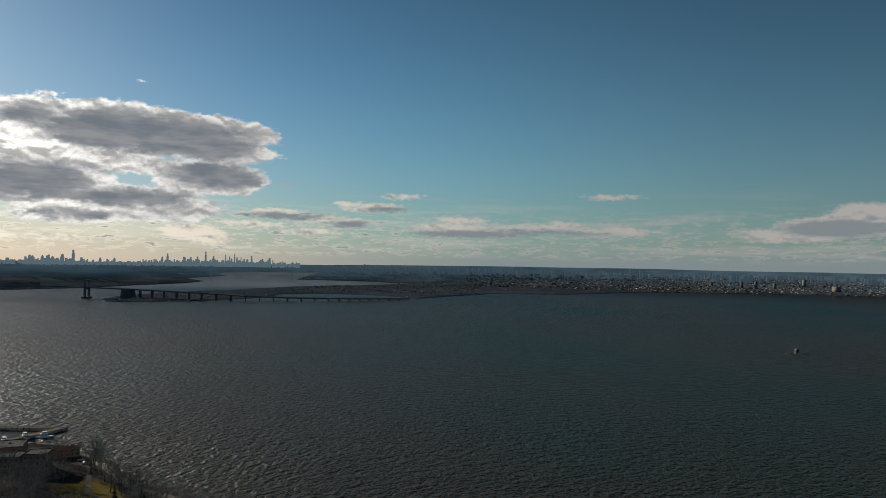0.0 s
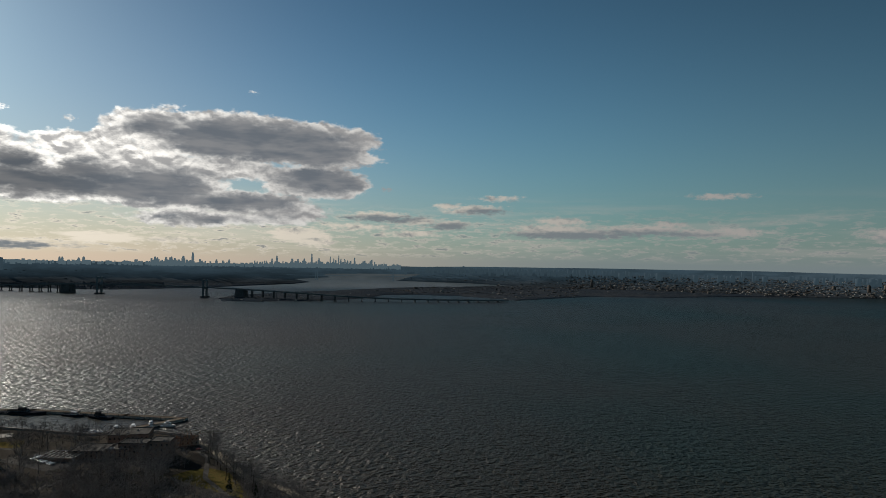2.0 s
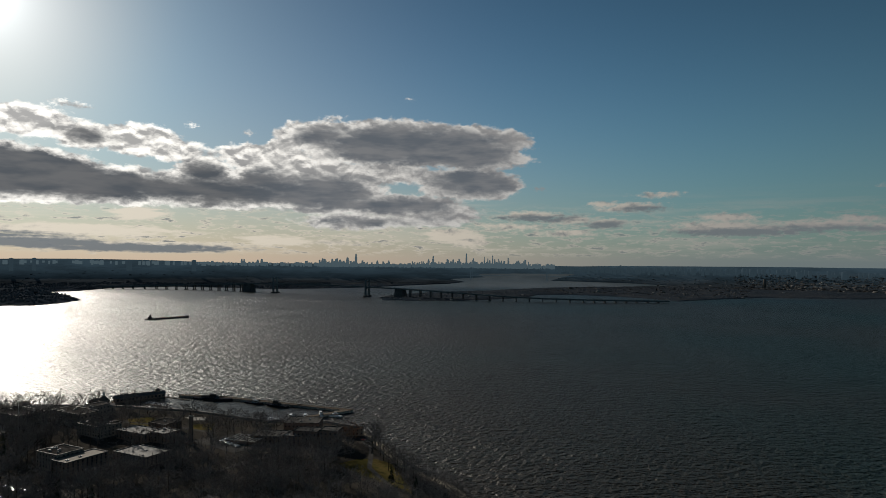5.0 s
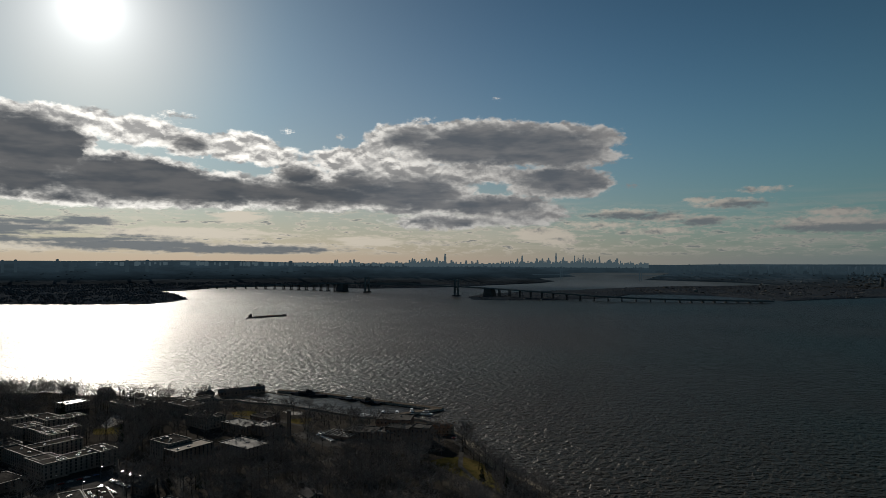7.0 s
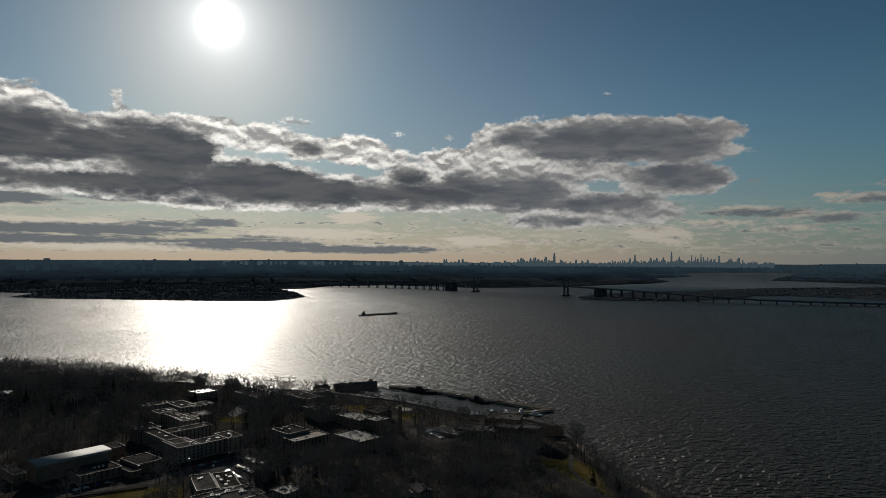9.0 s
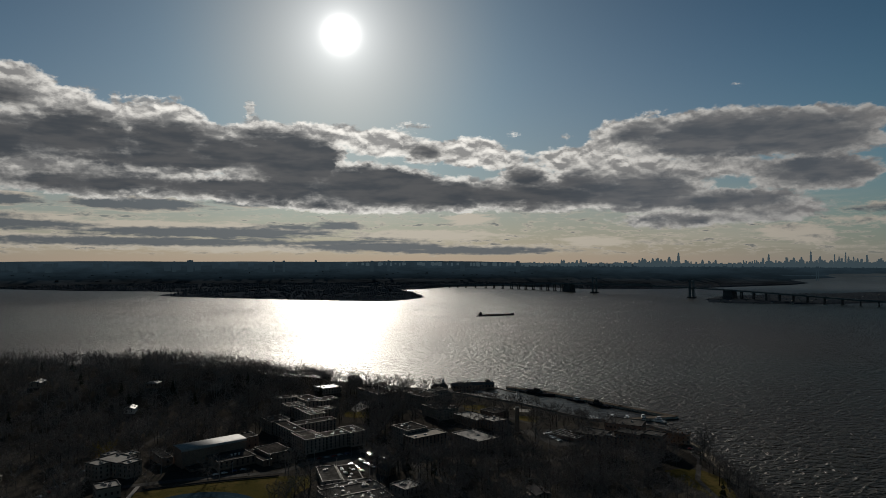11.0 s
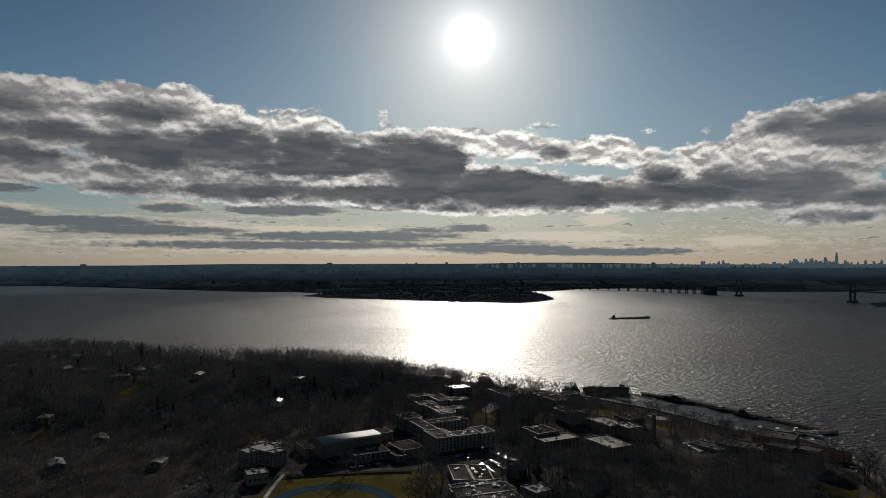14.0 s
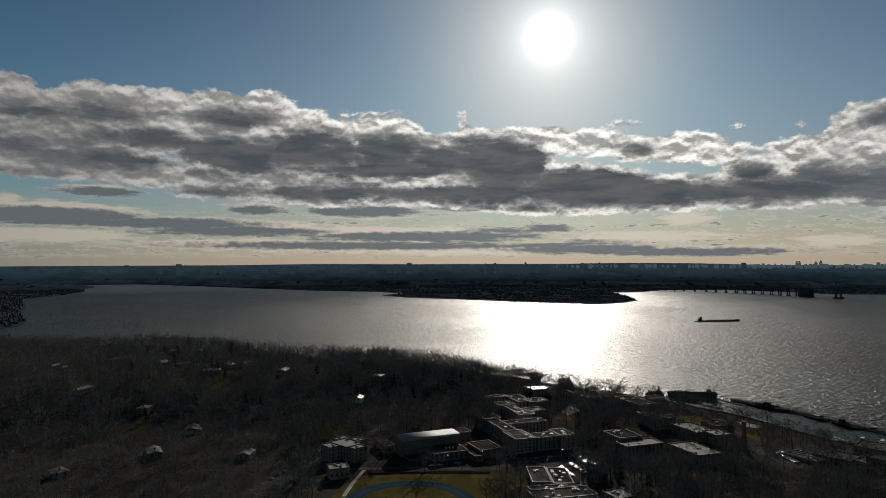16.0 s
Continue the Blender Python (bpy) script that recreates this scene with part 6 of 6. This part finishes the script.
def tree(x, y, kind, size, turn, label, name="tree", group="trees on the campus"):
    ob = empty(name, pose(x, y, at_ground(x, y), 0, 0, turn))
    size *= 1.3
    ob.scale = (size, size, size)
    part("trunk", kind[0], BARK, ob)
    part("crown", kind[1], TWIG, ob)
    return tagged(ob, label, "tree", group)


FOOTPRINTS = [(-615, -516, 246, 303), (-661, -598, 287, 324), (-697, -650, 291, 347), (-696, -650, 396, 440), (-648, -604, 428, 476), (-576, -544, 405, 428), (-515, -490, 329, 351), (-489, -472, 324, 359),
              (-475, -438, 366, 390), (-535, -481, 415, 438), (-537, -515, 451, 471), (-442, -398, 518, 556), (-401, -356, 492, 518), (-433, -384, 470, 502), (-584, -534, 90, 130), (-518, -502, 87, 104),
              (-432, -380, 205, 254), (-474, -428, 222, 264), (-403, -384, 255, 273), (-592, -500, 142, 232), (-672, -645, 475, 510), (-466, -456, 427, 437), (-740, -714, 360, 388), (-446, -430, 268, 282),
              (-442, -412, 452, 476), (-490, -315, 76, 175), (-507, -426, 238, 300)]


def blocked(x, y, margin=3.0):
    hit = np.zeros(np.shape(x), dtype=bool)
    for x0, x1, y0, y1 in FOOTPRINTS:
        hit |= (x > x0 - margin) & (x < x1 + margin) & (y > y0 - margin) & (y < y1 + margin)
    for outline in LAWNS:
        hit |= inside(x, y, outline)
    for line, width in ROADS:
        hit |= edge_distance(x, y, line) < width / 2 + 2
    return hit


def build_single_trees():
    rng = random.Random(12)
    placed = []

    def put(x, y, kind, size, label, name="tree", group="trees on the campus"):
        if inside(np.array([x]), np.array([y]), HOME)[0]:
            tree(x, y, kind, size, rng.uniform(0, 360), label, name, group)
            placed.append((x, y))

    put(-356, 526, WILLOW, 1.0, "broad orange-twigged willow beside the boat house", "willow_tree")
    put(-372, 520, WILLOW, 0.85, "orange-twigged willow beside the brick hall", "willow_tree")
    put(-600, 110, YELLOW, 1.1, "yellow-twigged willow beside the cross-shaped building", "willow_tree")
    put(-326, 519, KINDS[2], 1.15, "dark spreading bare tree at the beach corner", "beach_tree")
    put(-329, 522, KINDS[4], 1.1, "dark spreading bare tree at the beach corner", "beach_tree")
    # a row along the beach
    line = [(-318, 512), (-300, 497), (-280, 478), (-262, 468), (-240, 455), (-222, 446), (-205, 440), (-185, 424), (-165, 410), (-145, 392)]
    for (x0, y0), (x1, y1) in zip(line, line[1:]):
        for t in (0.0,):
            put(x0 + (x1 - x0) * t + rng.uniform(-6, 2), y0 + (y1 - y0) * t + rng.uniform(-8, 0), rng.choice(KINDS), rng.uniform(0.75, 1.05), "tall bare tree along the beach", "beach_tree", "trees along the beach")
    # trees on the water's edge before the chapel and on the point
    for k in range(15):
        t = k / 14
        put(-690 - 150 * t + rng.uniform(-4, 4), 512 - 52 * t + rng.uniform(-10, 0), rng.choice(KINDS), rng.uniform(0.62, 0.9), "bare tree on the water's edge near the chapel", "shore_tree", "trees on the water's edge")
    for k in range(26):
        t = k / 25
        put(-870 - 170 * t + rng.uniform(-12, 8), 425 - 150 * t + rng.uniform(-18, -2), rng.choice(KINDS), rng.uniform(0.7, 1.0), "bare tree on the wooded point", "shore_tree", "trees on the water's edge")
    # along the basin
    for k in range(11):
        put(-480 - 12 * k + rng.uniform(-3, 3), 546 + rng.uniform(-5, 2), rng.choice(KINDS), rng.uniform(0.35, 0.55), "small bare tree along the seawall", "seawall_tree", "trees along the seawall")
    for k in range(5):
        put(-486 + rng.uniform(-12, 12), 549 + rng.uniform(-4, 2), rng.choice(KINDS), rng.uniform(0.4, 0.6), "small bare tree along the seawall", "seawall_tree", "trees along the seawall")
    for x, y, s in ((-262, 441, 0.9), (-232, 425, 1.0), (-500, 62, 0.5), (-448, 248, 0.5), (-560, 330, 1.2), (-700, 350, 1.2), (-430, 290, 0.9), (-780, 210, 1.2), (-452, 300, 1.0), (-1000, 250, 1.2),
                    (-1090, 120, 1.3), (-1150, 60, 1.2), (-410, 300, 0.8)):
        put(x, y, FIR, s, "dark green conifer among bare trees", "conifer", "conifers")
    for _ in range(60):
        x, y = rng.uniform(-1280, -720), rng.uniform(-120, 330)
        put(x, y, FIR, rng.uniform(0.8, 1.3), "dark green conifer among bare trees", "conifer", "conifers")
    # tall trees between the barracks, round the car park and along the roads
    for x, y, n in ((-500, 293, 3), (-512, 306, 3), (-444, 273, 4), (-432, 275, 3), (-601, 333, 4), (-592, 356, 4), (-445, 299, 4), (-685, 280, 4), (-719, 281, 4), (-414, 288, 4),
                    (-417, 303, 4), (-423, 336, 4), (-740, 330, 4), (-560, 345, 5), (-540, 335, 4), (-575, 380, 5), (-620, 390, 4), (-540, 380, 4), (-560, 410, 4), (-600, 232, 3), (-625, 262, 4),
                    (-410, 310, 4), (-440, 395, 4), (-480, 395, 3), (-560, 440, 3), (-700, 420, 4), (-710, 390, 4)):
        for _ in range(n):
            put(x + rng.uniform(-9, 9), y + rng.uniform(-9, 9), rng.choice(KINDS), rng.uniform(0.8, 1.15), "tall bare tree beside the campus buildings")
    for x, y, s in ((-321, 508, 1.0), (-278, 475, 0.95), (-271, 465, 1.0), (-251, 455, 1.05), (-240, 434, 1.05)):
        put(x, y, KINDS[2], s, "tall spreading bare tree between lawn and beach", "beach_tree", "trees along the beach")
    # loose trees over the campus
    tries = 0
    while tries < 1500 and len(placed) < 480:
        tries += 1
        x, y = rng.uniform(-720, -300), rng.uniform(60, 540)
        if not blocked(np.array([x]), np.array([y]))[0] and all((x - a) ** 2 + (y - b) ** 2 > 60 for a, b in placed):
            put(x, y, rng.choice(KINDS), rng.uniform(0.65, 1.05), "bare winter tree between the campus buildings")
    return placed


def hypot_far(x, y):
    return np.clip((np.hypot(x, y) - 500) / 800, 0, 0.6)


def build_woods(placed):
    """The woods as one body of many leafless trees."""
    rng = np.random.RandomState(77)
    protos = []
    for limbs, shoots, twigs, width in ((8, 5, 10, 0.075), (7, 4, 8, 0.09), (6, 3, 8, 0.12)):
        for seed in range(5):
            tr, cr = bare_tree(40 + seed, 15, limbs, shoots, twigs, width, 0.52, 0.08, (0.1, 0.55), True)
            protos.append(np.concatenate([tr, cr]).astype(np.float32))
    x, y = rng.uniform(-1560, -120, 26800), rng.uniform(-560, 560, 26800)
    r, az = np.hypot(x, y), np.degrees(np.arctan2(-x, y))
    ok = inside(x, y, HOME) & (edge_distance(x, y, HOME + HOME[:1]) > 7) & (r > 360) & (az > 18) & (az < 107) & ~blocked(x, y, 4)
    # thinner on the campus and far off
    core = (x > -700) & (x < -400) & (y > 225) & (y < 560)
    keep = np.where(core, 0.09, np.where(r > 1000, 0.34, 0.54))
    edge = (x > -452) & (y > 300) & (y < 468) & (r < 600)
    clear = (x > -470) & (y > 430) & (r > 600)
    keep = np.where(clear, 0.05, keep)
    keep = np.where(edge, 0.85, keep)
    for hx, hy in HOUSES:
        k = 1 - 26 / math.hypot(hx, hy)
        ok &= (edge_distance(x, y, [(hx, hy), (hx * k, hy * k)]) > 8.5)
    keep = np.where((x > -860) & (x < -640) & (y > 425), 0.03, keep)
    keep = np.where((x > -640) & (x < -380) & (y > 400) & (r > 560), 0.06, keep)
    keep = np.where((x > -1040) & (x < -800) & (y > 200) & (y < 425), 0.95, keep)
    ok &= edge_distance(x, y, [(-312, 442), (-255, 428)]) > 11
    ok &= rng.rand(len(x)) < keep
    x, y = x[ok], y[ok]
    pick = rng.randint(0, 5, len(x)) + 5 * (np.hypot(x, y) > 600) + 5 * (np.hypot(x, y) > 880)
    size, turn = rng.uniform(0.5, 1.1, len(x)) * np.clip(0.85 + hypot_far(x, y), 1.05, 1.45) * (1 + 0.22 * ripple_field(x, y, 70, 17)), rng.uniform(0, 6.283, len(x))
    z = ground_z(x, y)
    chunks = []
    for k, proto in enumerate(protos):
        i = np.where(pick == k)[0]
        c, s = np.cos(turn[i])[:, None] * size[i][:, None], np.sin(turn[i])[:, None] * size[i][:, None]
        px, py, pz = proto[:, 0][None], proto[:, 1][None], proto[:, 2][None]
        out = np.stack([x[i][:, None] + px * c - py * s, y[i][:, None] + px * s + py * c, z[i][:, None] + pz * size[i][:, None]], -1)
        chunks.append(out.reshape(-1, 3))
    thing("woods", triangles("woods", np.concatenate(chunks), TWIG), TWIG, pose(0, 0, 0), "dense leafless brown woods on the near shore", "woods", kind="stuff")


build_woods(build_single_trees())


# ---- cars and lamps ----
def car_template(paint):
    ob = empty("car", pose(0, 0, -50))
    body = [(-2.25, 0.45), (2.2, 0.45), (2.3, 0.75), (1.9, 0.95), (1.0, 1.02), (0.45, 1.45), (-1.0, 1.48), (-1.75, 1.05), (-2.25, 0.95)]
    n, s = len(body), Shape()
    c = [(x, -0.88 if z < 1.2 else -0.7, z) for x, z in body] + [(x, 0.88 if z < 1.2 else 0.7, z) for x, z in body]
    s.add(c, [tuple(range(n)), tuple(range(n, 2 * n))[::-1]] + [((i + 1) % n, i, n + i, n + (i + 1) % n) for i in range(n)])
    part("body", s, paint, ob)
    part("glazing", Shape().add([(0.95, -0.83, 1.05), (0.5, -0.74, 1.38), (-0.98, -0.74, 1.40), (-1.6, -0.83, 1.08), (0.95, 0.83, 1.05), (0.5, 0.74, 1.38), (-0.98, 0.74, 1.40), (-1.6, 0.83, 1.08)],
         [(0, 1, 2, 3), (7, 6, 5, 4), (0, 4, 5, 1), (2, 6, 7, 3)]), PANE, ob)
    for x, y in ((-1.35, -0.8), (-1.35, 0.8), (1.35, -0.8), (1.35, 0.8)):
        wheel = part("wheel", Shape().tube([(x, y - 0.12, 0.33), (x, y + 0.12, 0.33)], [0.33, 0.33], 10), RUBBER, ob)
        part("rim", Shape().tube([(x, y - 0.13, 0.33), (x, y + 0.13, 0.33)], [0.18, 0.18], 8), STEEL, wheel)
    for y in (-0.6, 0.6):
        part("headlight", Shape().box(2.2, 2.3, y - 0.2, y + 0.2, 0.6, 0.75), LAMP_GLASS, ob)
    return ob


def build_cars():
    rng = random.Random(9)
    spots = [(-452 - 3.0 * k, 262 + 0.4 * k, 80) for k in range(8)] + [(-455 - 3.0 * k, 276, 80) for k in range(9)] + [(-470 - 3.0 * k, 292, 80) for k in range(8)]
    spots += [(-505, 168 + 7 * k, 95) for k in range(4)] + [(-500, 250 + 6.5 * k, 92) for k in range(5)] + [(-436 + 3.1 * k, 240, 80) for k in range(6)]
    spots += [(-420 - 3.2 * k, 446 + 1.0 * k, 70) for k in range(9)] + [(-425 - 3.2 * k, 462, 70) for k in range(9)]
    spots += [(-523 - 7 * k, 48 + 5.5 * k, 38) for k in range(9)] + [(-368, 553, 20), (-352, 540, 40), (-344, 534, 45)]
    words = ("white", "silver", "black", "red", "blue")
    made = {}
    for x, y, turn in spots:
        i = rng.choice((0, 1, 1, 2, 2, 3, 4))
        m = pose(x + rng.uniform(-0.4, 0.4), y + rng.uniform(-0.4, 0.4), at_ground(x, y, 0.16), 0, 0, turn + rng.uniform(-3, 3) + rng.choice((0, 180)))
        if i in made:
            copy_thing(made[i], m)
        else:
            made[i] = tagged(car_template(CAR_PAINTS[i]), "%s car parked on the asphalt" % words[i], "car", "parked cars")
            made[i].matrix_world = m


def build_lamps():
    first = None
    for x, y in ((-498, 245), (-492, 275), (-470, 250), (-455, 300), (-505, 210), (-503, 180), (-440, 262), (-520, 290), (-430, 310), (-545, 62), (-575, 92)):
        m = pose(x, y, at_ground(x, y), 0, 0, 0)
        if first is None:
            first = empty("street_lamp", m)
            part("pole", Shape().tube([(0, 0, -0.5), (0, 0, 8.5)], [0.12, 0.07], 6), STEEL, first)
            part("arm", Shape().tube([(0, 0, 8.4), (1.4, 0, 8.8)], [0.06, 0.05], 5), STEEL, first)
            part("lamp_head", Shape().box(1.2, 2.1, -0.22, 0.22, 8.68, 8.9), STEEL, first)
            tagged(first, "tall steel street lamp beside the car park", "street lamp", "street lamps")
        else:
            copy_thing(first, m)
    ob = empty("satellite_dish", pose(-392, 478, 14.3, 0, 0, -60))
    part("post", Shape().tube([(0, 0, -0.4), (0, 0, 1.6)], [0.15, 0.15], 6), STEEL, ob)
    part("dish", Shape().lathe([(0.1, 1.5), (1.4, 1.8), (2.2, 2.5), (2.25, 2.5), (1.4, 1.7), (0.1, 1.4)], 16), WHITE, ob)
    tagged(ob, "white satellite dish on the brick hall's roof", "satellite dish")


def build_flagpole():
    x, y = -629, 384
    ob = empty("flagpole", pose(x, y, at_ground(x, y)))
    part("mast", Shape().tube([(0, 0, -0.5), (0, 0, 14), (0, 0, 27)], [0.28, 0.22, 0.10], 8), WHITE, ob, "white tapered mast")
    part("yard", Shape().tube([(-4, 0, 17), (4, 0, 17)], [0.09, 0.09], 6), WHITE, ob)
    part("ball", Shape().lathe([(0.05, 26.9), (0.25, 27.1), (0.25, 27.3), (0.05, 27.5)], 8), STEEL, ob)
    part("footing", Shape().lathe([(1.6, -0.5), (1.6, 0.4), (1.2, 0.5)], 12), CONCRETE, ob, "round concrete footing")
    tagged(ob, "tall white flagpole with a crossyard before the halls", "flagpole")


def build_field_fence():
    """A mesh fence with posts between the road and the field."""
    a, b = Vector((-505.5, 117.5)), Vector((-476.5, 205.5))
    n = 26
    ob = empty("fence", pose(a.x, a.y, at_ground(a.x, a.y)))
    turn = math.degrees(math.atan2(b.y - a.y, b.x - a.x))
    gap = (b - a).length / n
    post = Shape().tube([(0, 0, -0.6), (0, 0, 1.3)], [0.06, 0.06], 6).mesh("post", DARK_STEEL)
    panel = Shape().box(0.05, gap - 0.05, -0.03, 0.03, 0.1, 1.0).mesh("panel", DARK_STEEL)
    rail = Shape().box(0.0, gap, -0.04, 0.04, 1.1, 1.16).mesh("rail", DARK_STEEL)
    for k in range(n + 1):
        p = a + (b - a) * k / n
        m = pose(p.x - a.x, p.y - a.y, at_ground(p.x, p.y) - at_ground(a.x, a.y), 0, 0, turn)
        part("post", post, DARK_STEEL, ob, at=m)
        if k < n:
            part("panel", panel, DARK_STEEL, ob, at=m)
            part("rail", rail, DARK_STEEL, ob, at=m)
    tagged(ob, "dark screened fence along the edge of the field", "fence")


def build_power_line():
    """Timber poles with sagging wires over the road."""
    spots = [(-452, 314), (-429, 301), (-396, 290), (-366, 280)]
    first = None
    for x, y in spots:
        m = pose(x, y, at_ground(x, y), 0, 0, 40)
        if first is None:
            first = empty("utility_pole", m)
            part("pole", Shape().tube([(0, 0, -1), (0, 0, 11)], [0.17, 0.11], 7), WOOD, first)
            arm = part("crossarm", Shape().box(-1.3, 1.3, -0.07, 0.07, 10.0, 10.2), WOOD, first)
            for k in (-1.15, 0.0, 1.15):
                part("insulator", Shape().lathe([(0.05, 10.2), (0.08, 10.3), (0.04, 10.45)], 6, (k, 0)), LAMP_GLASS, arm)
            tagged(first, "weathered timber utility pole beside the road", "utility pole", "utility poles")
        else:
            copy_thing(first, m)
    ob = empty("overhead_wires", pose(spots[0][0], spots[0][1], at_ground(*spots[0])))
    for (x0, y0), (x1, y1) in zip(spots, spots[1:]):
        for k in (-1.15, 0.0, 1.15):
            dx, dy = k * math.cos(radians(40)), k * math.sin(radians(40))
            pts = []
            for i in range(9):
                t = i / 8
                z = at_ground(x0, y0) + (at_ground(x1, y1) - at_ground(x0, y0)) * t - at_ground(*spots[0]) + 10.4 - 3.2 * t * (1 - t)
                pts.append((x0 + (x1 - x0) * t + dx - spots[0][0], y0 + (y1 - y0) * t + dy - spots[0][1], z))
            part("wire", Shape().tube(pts, [0.03] * 9, 4), STEEL, ob)
    tagged(ob, "thin sagging wires strung between timber poles", "wires")


build_cars()
build_lamps()
build_flagpole()
build_field_fence()
build_power_line()
